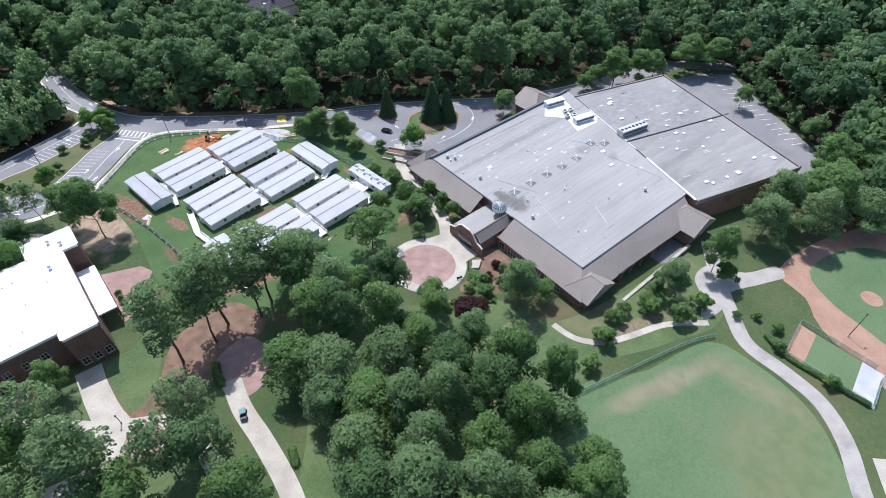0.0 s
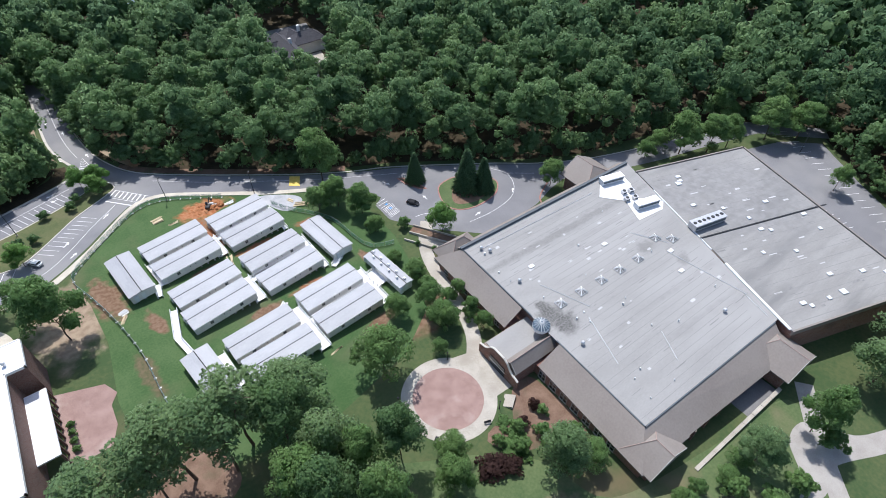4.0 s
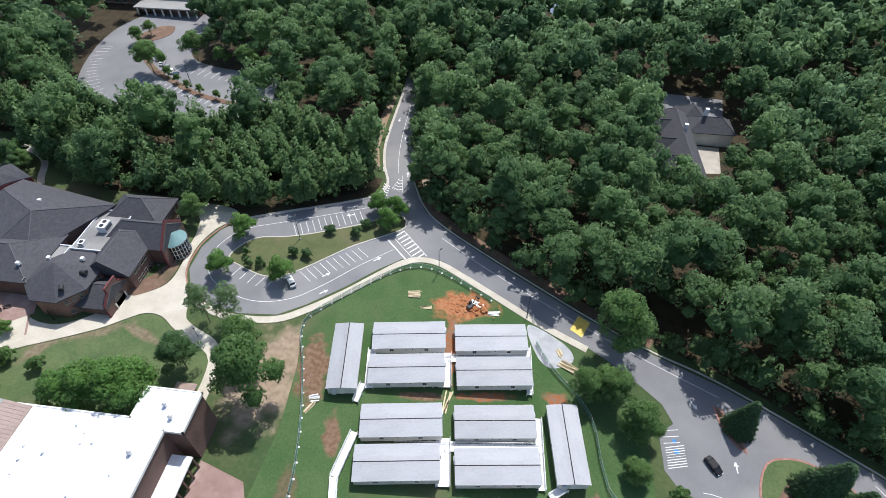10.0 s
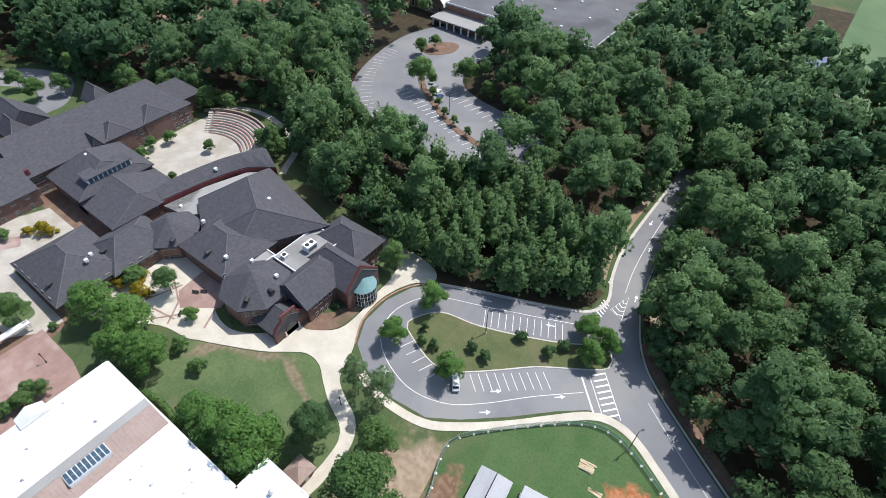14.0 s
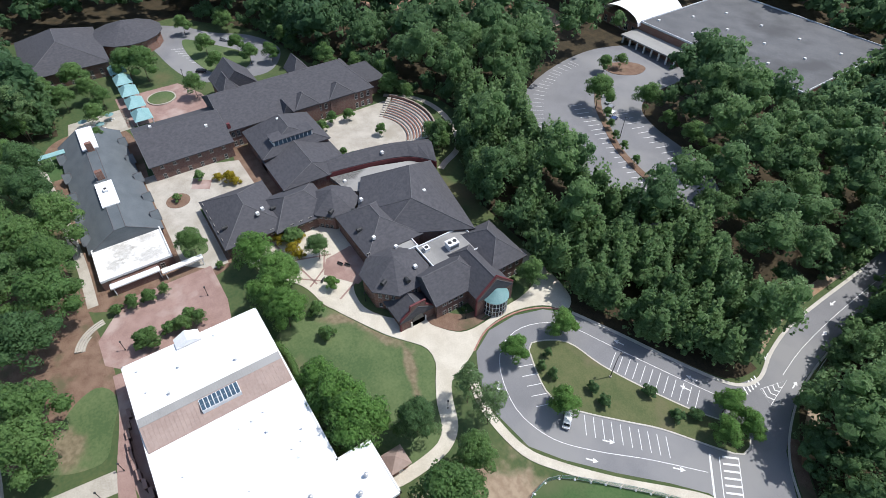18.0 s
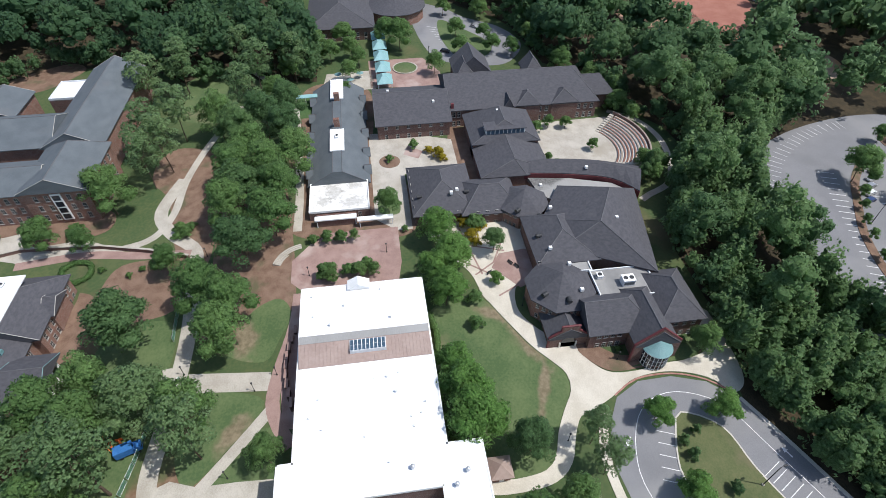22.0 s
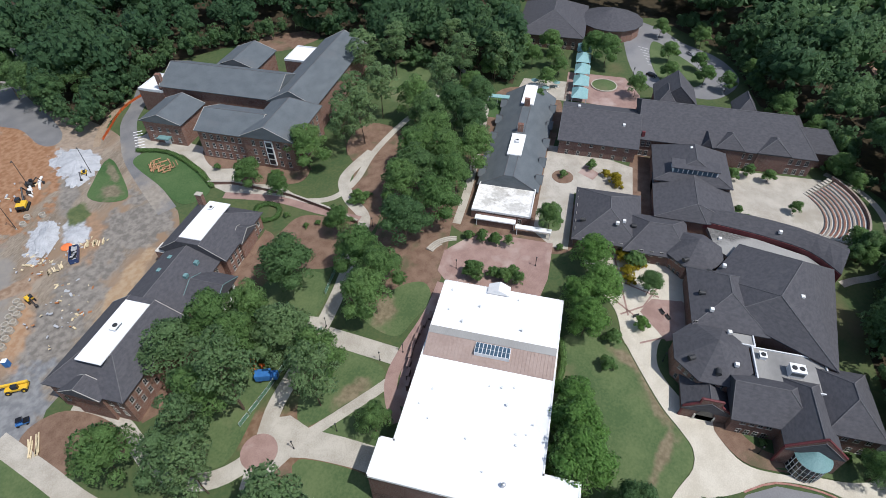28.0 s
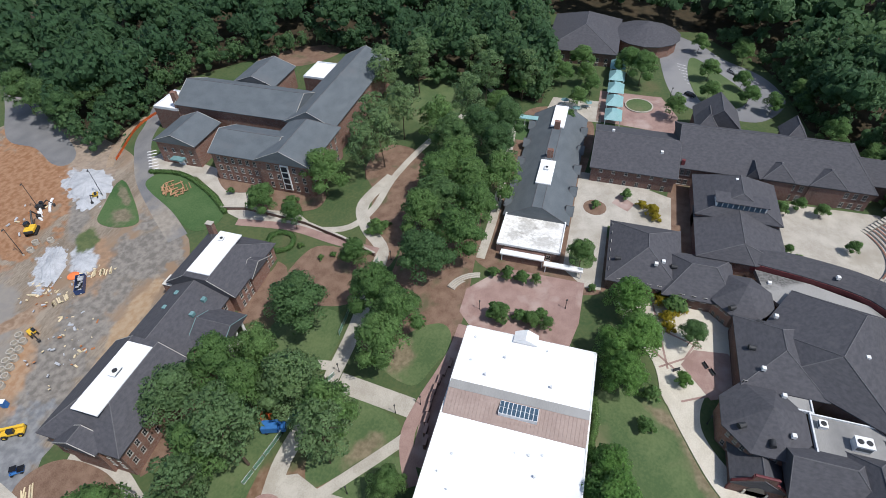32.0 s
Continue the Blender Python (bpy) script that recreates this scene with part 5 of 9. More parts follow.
for i in range(9):
    part("pane", box(bmesh.new(), -137.42, -137.3, 171.4 + 1.45 * i, 172.6 + 1.45 * i, 14.2, 16.0), SKYGLASS, lightbox, "", True)
for x, y, z in ((-89.5, 198.6, 15.9), (-83, 178, 13.0), (-68, 182, 12.4), (-110, 155, 13.2), (-172, 180, 18.6), (-172, 205, 18.6), (-148, 177, 17.2), (-117.5, 200, 12.6), (-167, 140, 17.0), (-160, 156, 15.6), (-112, 157, 12.6), (-100, 183, 12.5), (-78, 182, 11.5)):
    vent(west, x, y, z)


def eyebrow(x, y, z, turn):
    bm = bmesh.new()
    bmesh.ops.create_cone(bm, cap_ends=True, segments=16, radius1=0.62, radius2=0.62, depth=1.5, matrix=pose(0, 0, 0, 90, 0, 0) @ Matrix.Diagonal((1, 1, 1, 1)))
    bm.transform(pose(x, y, z, 0, 0, turn))
    part("eyebrow_dormer", bm, DARK, west, "dark half-round roof opening", True)


for x, y, z, a in ((-65.5, 178, 11.9, 90), (-68, 172.4, 12.0, 30), (-89, 176.5, 12.2, 0), (-97, 179, 12.4, -40), (-101, 173.5, 11.6, 30), (-112, 145.5, 11.0, 0), (-112, 160, 11.5, 0)):
    eyebrow(x, y, z, a)
# porch gable with arch, bay gable with glass bay
for x, y0, y1, z0, z1 in ((-58.9, 171.6, 181.8, 6.4, 10.4), (-52.5, 190.6, 202.4, 8.8, 14.3)):
    cy = (y0 + y1) / 2
    prof = [(y0, 0.5), (y1, 0.5), (y1, z0), (cy + 2.2, z1 - 1.6), (cy + 2.2, z1), (cy - 2.2, z1), (cy - 2.2, z1 - 1.6), (y0, z0)] if x < -55 else [(y0, 0.5), (y1, 0.5), (y1, z0), (cy, z1), (y0, z0)]
    bm = bmesh.new()
    lo, hi = [bm.verts.new((x, y, z)) for y, z in prof], [bm.verts.new((x + 0.5, y, z)) for y, z in prof]
    for i in range(len(prof)):
        j = (i + 1) % len(prof)
        bm.faces.new((lo[i], lo[j], hi[j], hi[i]))
    bm.faces.new(lo), bm.faces.new(hi[::-1])
    g = part("front_gable", bm, DARKBRICK, west, "brick gable edged in dark red", True)
    for i in range(2, len(prof)):
        a, c = prof[i], prof[(i + 1) % len(prof)]
        part("coping", tube(bmesh.new(), (x + 0.25, a[0], a[1]), (x + 0.25, c[0], c[1]), 0.3, None, 6), REDTRIM, g, "", True)
bm = bmesh.new()
bmesh.ops.create_cone(bm, cap_ends=True, segments=24, radius1=2.0, radius2=2.0, depth=0.2, matrix=pose(-58.38, 176.7, 4.2, 0, 90, 0))
box(bm, -58.48, -58.28, 174.7, 178.7, 1.5, 4.2)
part("arched_doorway", bm, GLASS, west, "dark arched doorway", True)
for s in (-1, 1):
    part("door_surround", box(bmesh.new(), -58.5, -58.15, 176.7 + s * 2.1 - 0.2, 176.7 + s * 2.1 + 0.2, 1.2, 4.4), TRIM, west, "", True)
bay = part("glass_bay", tube(bmesh.new(), (-52.2, 196.6, 0.6), (-52.2, 196.6, 7.4), 3.4, None, 20), GLASS, west, "rounded glass bay", True)
bm = bmesh.new()
bmesh.ops.create_cone(bm, cap_ends=True, segments=24, radius1=3.75, radius2=0.3, depth=2.2, matrix=Matrix.Translation((-52.2, 196.6, 8.5)))
part("copper_roof", bm, COPPER, bay, "green copper half-cone roof", True)
for i in range(13):
    a = radians(-90 + 15 * i)
    part("mullion", tube(bmesh.new(), (-52.2 + 3.45 * math.cos(a), 196.6 + 3.45 * math.sin(a), 0.8), (-52.2 + 3.45 * math.cos(a), 196.6 + 3.45 * math.sin(a), 7.4), 0.09, None, 4), WHITE, bay, "", True)
for z in (2.2, 3.8, 5.4, 7.0):
    bm = bmesh.new()
    bmesh.ops.create_cone(bm, cap_ends=False, segments=24, radius1=3.48, radius2=3.48, depth=0.14, matrix=Matrix.Translation((-52.2, 196.6, z)))
    part("mullion_ring", bm, WHITE, bay, "", True)
for z in (2.6, 6.6):
    windows(west, (-57, 183), (-57, 190), z - 0.4, 4, 1.1, 2.0)
    windows(west, (-58, 203), (-58, 210), z - 0.2, 3, 1.1, 1.7)
    windows(west, (-104, 161), (-104, 172), z + 1.6, 4, 1.1, 1.8)
    windows(west, (-105.5, 145), (-105.5, 158), z + 1.4, 5, 1.1, 1.8)
    windows(west, (-129, 143.5), (-107, 143.5), z + 1.6, 6, 1.1, 1.8)
    windows(west, (-152, 136), (-152, 160), z + 3.6, 6, 1.1, 1.9)
    windows(west, (-177, 135), (-153, 135), z + 3.6, 6, 1.1, 1.9)
    windows(west, (-80, 176), (-80, 173), z + 3, 1, 1.1, 1.8)
for z in (6.6, 10.2):
    windows(west, (-157, 189.5), (-157, 217), z, 11, 1.2, 2.0)
    windows(west, (-157, 162.3), (-157, 166), z, 2, 1.2, 2.0)
for i in range(3):
    a0, a1 = radians(22.5 + 45 * (i - 2)), radians(22.5 + 45 * (i - 1))
    for cx, cy, r, zz in ((-72, 177.8, 8.6, 3.8), (-107, 176.8, 7.4, 5.0)):
        for dz in (0, 3.6):
            windows(west, (cx + r * math.cos(a0), cy + r * math.sin(a0)), (cx + r * math.cos(a1), cy + r * math.sin(a1)), zz + dz, 3, 0.9, 1.5, 0.1)
rng = random.Random(3)

# long hall with a slate roof and white flat sections
hall = thing("long_hall", "long low hall with a blue-grey roof and white roof panels", "building", -150, 121)
wing(hall, -187, -126, 111.5, 130.5, 8.0, 13.0, "x", 0, 0, DARKBRICK, SLATE, 0.6, 3.0)
for x0, x1 in ((-186, -171), (-150, -137)):
    part("white_panel", box(bmesh.new(), x0, x1, 118.6, 123.4, 12.9, 13.3), WHITEROOF, hall, "white flat roof panel", True)
for x in (-153, -171):
    part("chimney", box(bmesh.new(), x, x + 1.3, 120, 122, 12, 16, 0.06), BRICK, hall, "", True)
rooftop_unit(hall, -145, 121, 13.3, 2.0, 1.2, 0.7, 0)
for y in (110.6, 129.6):
    for x in (-180, -168, -156, -144, -134):
        hip(hall, x, x + 4, y if y > 120 else y, y + 1.8, 8.2, 10.2, "y", 0, 0, 0.3, SLATE, DARKBRICK)
block(hall, -126, -112, 111.8, 130.2, 8.0, DARKBRICK)
flat_roof(hall, -126, -112, 111.8, 130.2, 8.3, STAINED, WHITE, 0.4, "stained white flat roof")
for x0, x1, y0, y1 in ((-110.6, -108.6, 113.5, 126), (-108.8, -107, 126.2, 137)):
    part("canopy", box(bmesh.new(), x0, x1, y0, y1, 7.6, 8.0), WHITE, hall, "white flat canopy", True)
    for y in (y0 + 0.5, y1 - 0.5):
        part("canopy_post", box(bmesh.new(), x1 - 0.5, x1 - 0.2, y, y + 0.25, 3.5, 7.6), WHITE, hall, "", True)
part("canopy_wall", box(bmesh.new(), -111.9, -108.9, 114, 125.8, 3, 7.55), DARKBRICK, hall, "", True)
windows(hall, (-130, 130.5), (-186, 130.5), 5.2, 12, 1.2, 1.8)
windows(hall, (-112, 113), (-112, 129), 5.4, 4, 1.2, 1.8)

# brick hall beside the construction site
site = thing("classroom_hall", "long brick classroom hall with charcoal roof and white roof panels", "building", -60, 40)
wing(site, -93, -73, 30, 50, 10.4, 14.8, "x", 7, 0, BRICK, SHINGLE, 0.7, 7.0)
wing(site, -73, -52, 31.5, 48, 9.6, 14.0, "x", 0, 0, BRICK, SHINGLE, 0.5)
wing(site, -52, -28.5, 30, 50, 10.0, 14.4, "x", 0, 8, BRICK, SHINGLE, 0.7, 7.0)
part("white_panel", box(bmesh.new(), -90, -74, 36.6, 43.4, 14.75, 15.05), WHITEROOF, site, "white flat roof panel", True)
part("white_panel", box(bmesh.new(), -51, -33, 36.6, 43.4, 14.35, 14.65), WHITEROOF, site, "white flat roof panel", True)
rooftop_unit(site, -43, 40, 14.65, 2.6, 1.7, 0.8, 0)
rooftop_unit(site, -87, 39, 15.05, 1.6, 1.2, 0.5, 0)
for x, y in ((-69, 36), (-64, 36), (-69, 44), (-64, 44)):
    part("skylight", box(bmesh.new(), x, x + 1.2, y, y + 1.0, 11.6, 12.6), COPPER, site, "", True)
hip(site, -68, -57, 47, 55.5, 9.6, 12.6, "y", 0, 0, 0.6, SHINGLE, COPPER)
for x in (-67.2, -64.4, -60.9, -58):
    part("portico_column", tube(bmesh.new(), (x, 54.6, 2.0), (x, 54.6, 9.5), 0.42, 0.36, 12), WHITE, site, "", True)
part("portico_floor", box(bmesh.new(), -68.5, -56.5, 48, 57, 1.2, 2.9), CONCRETE, site, "", True)
for k in range(4):
    part("portico_step", box(bmesh.new(), -66, -59, 57 + 0.4 * k, 57.4 + 0.4 * k, 1.2, 2.7 - 0.35 * k), CONCRETE, site, "", True)
for xa, xb in ((-88, -80), (-48, -38)):
    hip(site, xa, xb, 48.5, 51, 10.2, 12.6, "y", 0, 0, 0.4, SHINGLE, BRICK)
    block(site, xa, xb, 48, 50.6, 10.1)
hip(site, -30.5, -27.4, 35, 45, 10.0, 12.8, "x", 0, 0, 0.5, SHINGLE, BRICK)
block(site, -31, -27.8, 35.3, 44.7, 9.8)
for z in (3.8, 7.0):
    windows(site, (-74, 50), (-92, 50), z, 8, 1.1, 1.9)
    windows(site, (-53, 48), (-72, 48), z - 0.4, 6, 1.1, 1.9)
    windows(site, (-29, 50), (-51, 50), z - 0.8, 9, 1.1, 1.9)
    windows(site, (-28.5, 31), (-28.5, 49.5), z - 1.2, 7, 1.1, 1.9)
part("chimney", box(bmesh.new(), -92.4, -91, 31, 33, 8, 15.4, 0.06), BRICK, site, "", True)
part("chimney_cap", box(bmesh.new(), -92.5, -90.9, 30.9, 33.1, 15.4, 15.6), CONCRETE, site, "", True)
block(site, -76, -72.5, 27.5, 31.4, 8.6)
part("coping", box(bmesh.new(), -76.1, -72.4, 27.4, 31.4, 8.6, 8.8), TRIM, site, "", True)

# chapel-like hall
chapel = thing("assembly_hall", "large brick assembly hall with slate gabled roofs", "building", -143, 16)
wing(chapel, -165.6, -145.2, -16.3, 31, 17.8, 22.7, "y", 0, 0, BRICK, SLATE)
wing(chapel, -197.9, -144.5, 29.1, 47.2, 17.8, 22.6, "x", 0, 0, BRICK, SLATE)
wing(chapel, -144.5, -121.1, 31, 49.1, 17.8, 22.2, "x", 4, 0, BRICK, SLATE)
wing(chapel, -138.7, -122, 12.8, 34.8, 16.8, 20.6, "y", 0, 0, BRICK, SLATE)
wing(chapel, -141, -126, -12.6, 3, 14.9, 18, "x", 0, 0, BRICK, SLATE)
wing(chapel, -186.4, -169.3, -7.2, 10, 15.9, 19.2, "x", 0, 0, BRICK, SLATE)
block(chapel, -157.5, -144.6, -27, -16.4, 14.9, DARKBRICK)
flat_roof(chapel, -157.5, -144.6, -27, -16.4, 15.2, WHITEROOF, UNIT)
part("chimney", box(bmesh.new(), -147.6, -146, -18.6, -16.5, 14, 21.5, 0.06), BRICK, chapel, "", True)
block(chapel, -190.2, -176.9, 19.5, 29.1, 16.8, DARKBRICK)
flat_roof(chapel, -190.2, -176.9, 19.5, 29.1, 17.1, WHITEROOF, UNIT)
for k in range(3):
    z = 7.0 + 3.5 * k
    windows(chapel, (-121.1, 32.9), (-121.1, 48.1), z, 5, 1.2, 2.1)
    windows(chapel, (-122, 13.8), (-122, 30), z - 0.6, 6, 1.2, 2.0)
    windows(chapel, (-121.6, 49.1), (-142.5, 49.1), z, 6, 1.2, 2.1)
    if k < 2:
        windows(chapel, (-126, -11.6), (-126, 2.2), z, 4, 1.1, 1.7)
part("door_canopy", prism(bmesh.new(), [(-125.9, -7.3), (-123.6, -7.3), (-123.6, -2.5), (-125.9, -2.5)], 8.6, 9.1), COPPER, chapel, "", True)
part("door", box(bmesh.new(), -126.1, -125.9, -6.2, -3.5, 5.4, 8.4), WHITE, chapel, "white double door", True)
part("tall_bay", box(bmesh.new(), -121.2, -120.8, 38.8, 41.7, 7, 16.6), WHITE, chapel, "tall white window bay", True)
for k in range(4):
    part("bay_pane", box(bmesh.new(), -120.8, -120.74, 39.2, 41.3, 7.4 + 2.3 * k, 9.2 + 2.3 * k), GLASS, chapel, "", True)

# far hall with rounded end and covered walk
far = thing("far_hall", "distant brick hall with charcoal hipped roof", "building", -255, 130)
wing(far, -275, -236, 108, 138, 13, 20, "x", 12, 12)
pyramid(far, -262, 150, 14, 13, 18, 14)
windows(far, (-236, 110), (-236, 136), 8.5, 7, 1.3, 2.0)
windows(far, (-236, 110), (-236, 136), 4.6 + 6.2 * 0.2, 7, 1.3, 2.0)

# ---- portable classrooms ----


def trailer(x, y, turn, lx=18.6, ly=7.6, label="pale portable classroom with a grey metal roof on blocks", lamps=True):
    t = thing("portable_classroom", label, "portable classroom", x, y, hz(x), turn, "portable classrooms")
    z0, z1 = 0.75, 3.5
    body = part("body", box(bmesh.new(), -lx / 2, lx / 2, -ly / 2, ly / 2, z0, z1), SIDING, t)
    for i in range(int(lx / 0.6)):
        u = -lx / 2 + 0.3 + 0.6 * i
        bm = bmesh.new()
        box(bm, u, u + 0.05, -ly / 2 - 0.015, -ly / 2, z0, z1 - 0.02)
        box(bm, u, u + 0.05, ly / 2, ly / 2 + 0.015, z0, z1 - 0.02)
        part("batten", bm, SIDING, body)
    bm = bmesh.new()
    for s in (-1, 1):
        a = [(-lx / 2 - 0.2, s * 0.12, z1 + 0.42), (lx / 2 + 0.2, s * 0.12, z1 + 0.42), (lx / 2 + 0.2, s * (ly / 2 + 0.3), z1), (-lx / 2 - 0.2, s * (ly / 2 + 0.3), z1)]
        top, low = [bm.verts.new(p) for p in a], [bm.verts.new((p[0], p[1], p[2] - 0.16)) for p in a]
        bm.faces.new(top), bm.faces.new(low[::-1])
        for i in range(4):
            bm.faces.new((top[i], top[(i + 1) % 4], low[(i + 1) % 4], low[i]))
    roof = part("roof", bm, TRAILERROOF, t, "pale grey metal roof in two halves")
    part("ridge_joint", box(bmesh.new(), -lx / 2 - 0.2, lx / 2 + 0.2, -0.10, 0.10, z1 + 0.2, z1 + 0.45), BLACK, roof, "dark joint between the roof halves")
    part("fascia", box(box(bmesh.new(), -lx / 2 - 0.22, lx / 2 + 0.22, -ly / 2 - 0.32, -ly / 2 - 0.26, z1 - 0.24, z1), -lx / 2 - 0.22, lx / 2 + 0.22, ly / 2 + 0.26, ly / 2 + 0.32, z1 - 0.24, z1), WHITE, roof)
    for i in range(9):
        for s in (-0.85, 0.0, 0.85):
            u = -lx / 2 + 0.6 + (lx - 1.2) * i / 8
            part("pier", box(bmesh.new(), u - 0.2, u + 0.2, s * ly / 2 - 0.2, s * ly / 2 + 0.2, -0.6, z0), GRAVEL, t)
    for side, ang in ((-1, 0), (1, 180)):
        for u in (-lx * 0.24, lx * 0.24):
            m = WM[t.name] @ pose(u, side * (ly / 2 + 0.02), 1.75, 0, 0, ang) @ Matrix.Diagonal((1.0, 1, 1.1, 1))
            w = piece("window", WIN_FRAME, t, m)
            piece("pane", WIN_PANE, w, m)
        for u in (-lx * 0.04, lx * 0.05):
            if side == -1:
                part("wall_lamp", box(bmesh.new(), u - 0.1, u + 0.1, -ly / 2 - 0.14, -ly / 2, 2.4, 2.8), DARK, t)
    for s in (-1, 1):
        part("door", box(bmesh.new(), s * lx / 2 - 0.04, s * lx / 2 + 0.05, -0.5, 0.5, z0 + 0.02, 2.85), WHITE, t)
        part("wall_unit", box(bmesh.new(), s * (lx / 2 + 0.22) - 0.22, s * (lx / 2 + 0.22) + 0.22, 1.4, 2.5, z0 + 0.2, 3.0, 0.04), UNIT, t, "wall-hung air conditioner")
    return t


ROWS_AT = [(18.5, 178.4, 8.2), (39.8, 181.6, 7.6), (19.5, 168.6, 8.2), (41.2, 171.6, 7.6), (20.6, 155.0, 8.2), (42.2, 158.2, 7.2), (21.3, 145.2, 8.0), (43.4, 147.8, 7.4), (27.2, 129.6, 5.0), (49.4, 134.5, 5.5), (28.6, 120.4, 4.0), (50.2, 124.4, 5.0)]
for x, y, a in ROWS_AT:
    trailer(x, y, a)
for x, y, a in ((3.9, 169.6, 97.5), (59.2, 155.6, 97.0), (11.6, 123.0, 98)):
    trailer(x, y, a, 18.6, 6.8, "pale portable classroom standing crosswise to the rows")
trailer(67.6, 131.4, 96, 17.5, 4.4, "narrow portable office with rooftop vents")

office = bpy.data.objects["portable_classroom.015"]
for i in range(9):
    part("roof_vent", box(bmesh.new(), -7.6 + 1.9 * i, -6.9 + 1.9 * i, -0.9 + 1.4 * (i % 2), -0.4 + 1.4 * (i % 2), 3.7, 4.5, 0.04), WHITE if i % 3 else METAL, office)


def deck(x0, y0, x1, y1, w, rail=True):
    d = thing("timber_deck", "white-painted timber deck between portable classrooms", "deck", (x0 + x1) / 2, (y0 + y1) / 2, hz((x0 + x1) / 2), math.degrees(math.atan2(y1 - y0, x1 - x0)), "decks and ramps")
    l = math.hypot(x1 - x0, y1 - y0)
    n = max(2, int(l / 0.9))
    for i in range(n):
        a, c = -l / 2 + l * i / n, -l / 2 + l * (i + 1) / n
        part("board", box(bmesh.new(), a, c - 0.03, -w / 2, w / 2, 0.62, 0.7), DECK, d)
    for s in (-1, 1):
        if rail:
            part("rail", box(bmesh.new(), -l / 2, l / 2, s * w / 2 - 0.05, s * w / 2 + 0.05, 1.55, 1.65), DECK, d)
            part("rail", box(bmesh.new(), -l / 2, l / 2, s * w / 2 - 0.04, s * w / 2 + 0.04, 1.1, 1.18), DECK, d)
        for i in range(max(2, int(l / 2.2)) + 1):
            u = -l / 2 + l * i / max(2, int(l / 2.2))
            part("post", box(bmesh.new(), u - 0.06, u + 0.06, s * w / 2 - 0.06, s * w / 2 + 0.06, -0.5, 1.6), DECK, d)


for q in ((9.0, 171.9, 49.5, 177.6, 1.7), (9.5, 174, 11, 163, 2.0), (29.3, 166.5, 28.2, 176.5, 3.2), (11, 149.2, 53.5, 153.8, 1.9), (31.8, 142.5, 30.6, 153.5, 3.2), (10.2, 151.5, 8.2, 141, 1.8), (53.6, 145, 52.6, 162, 1.7), (50.6, 168, 49.8, 182, 1.5), (16.8, 124.6, 61, 130.0, 2.0), (39.2, 117, 37.8, 134.5, 3.2), (16.4, 118, 15.4, 130, 2.4), (61.2, 122, 60.2, 138, 3.0), (60.5, 131.6, 65.4, 132.4, 6.5), (8.2, 141, 9.8, 133, 1.6), (59, 146.3, 55.4, 143.8, 1.6), (9.4, 164, 8.6, 159, 1.4)):
    deck(*q)

kiosk = thing("garden_kiosk", "small brick kiosk with a brown hipped roof beside the gymnasium", "kiosk", -30.4, 153.4)
part("walls", box(bmesh.new(), -1.9, 1.9, -1.9, 1.9, -0.4, 2.5), BRICK, kiosk)
bm = bmesh.new()
e4 = [bm.verts.new((u * 2.5, w * 2.5, z)) for z in (2.35, 2.55) for u, w in ((-1, -1), (1, -1), (1, 1), (-1, 1))]
tip = bm.verts.new((0, 0, 4.2))
for i in range(4):
    bm.faces.new((e4[4 + i], e4[4 + (i + 1) % 4], tip)), bm.faces.new((e4[i], e4[(i + 1) % 4], e4[4 + (i + 1) % 4], e4[4 + i]))
bm.faces.new(e4[3::-1])
part("roof", bm, TANSEAM, kiosk, "brown hipped roof")
part("door", box(bmesh.new(), 1.88, 1.94, -0.5, 0.5, 0, 2.1), WHITE, kiosk)

# ---- east: plaza, paths and playing fields ----


def disc(cx, cy, r, n=40, a0=0.0, a1=360.0):
    return [(cx + r * math.cos(radians(a0 + (a1 - a0) * i / n)), cy + r * math.sin(radians(a0 + (a1 - a0) * i / n))) for i in range(n)]


flat("plaza_ring", area_mesh(disc(57.5, 86.5, 12.2), 0.05, 0.1), CONCRETE, "round concrete plaza ring", "plaza")
flat("plaza_pavers", area_mesh(disc(57.3, 86.6, 9.0), 0.065), PAVER, "pinkish-red paved circle in the plaza", "plaza")
flat("entrance_path", ribbon_mesh([(92, 146), (84, 135), (80, 122), (78.5, 110), (75, 99), (70, 92), (66, 86)], 4.2, 0.055, 0.1), CONCRETE, "concrete path along the school hall", "path")
flat("entrance_path", area_mesh([(66, 80), (72.8, 80), (72.8, 94), (64, 96)], 0.045, 0.1), CONCRETE, "concrete forecourt at the hall's entrance", "path")
flat("planting_bed", area_mesh([(66, 72), (72, 79), (79, 79), (79.5, 60), (72, 62), (62, 66), (58, 72), (62, 74)], 0.03, 0, 2.0), MULCH, "mulched bed with shrubs beside the hall", "planting bed")
flat("lawn", area_mesh([(20, 90), (40, 78), (55, 70), (66, 60), (72, 46), (100, 40), (128, 36), (120, 22), (106, 16), (88, 22), (60, 28), (30, -10), (-10, -20), (-20, 30), (0, 60)], 0.015, 0, 3.0), GRASS, "grassy slope between the hall and the field", "lawn")
flat("playing_field", area_mesh([(54, 27), (78, 20), (99, 14.5), (102, 3), (101, -8), (97, -17), (88, -27), (76, -40), (50, -60), (-20, -60), (20, -10)], 0.03, 0, 3.0), FIELD, "wide pale green playing field", "playing field")
PATH_LINE = [(136, 36), (124, 26), (113, 15), (106.5, 7), (105.5, -4), (103.5, -14), (97, -22.5), (88, -29), (76, -38)]
flat("service_path", ribbon_mesh(PATH_LINE, 4.6, 0.06), PATHGREY, "curving grey service path round the field", "path")
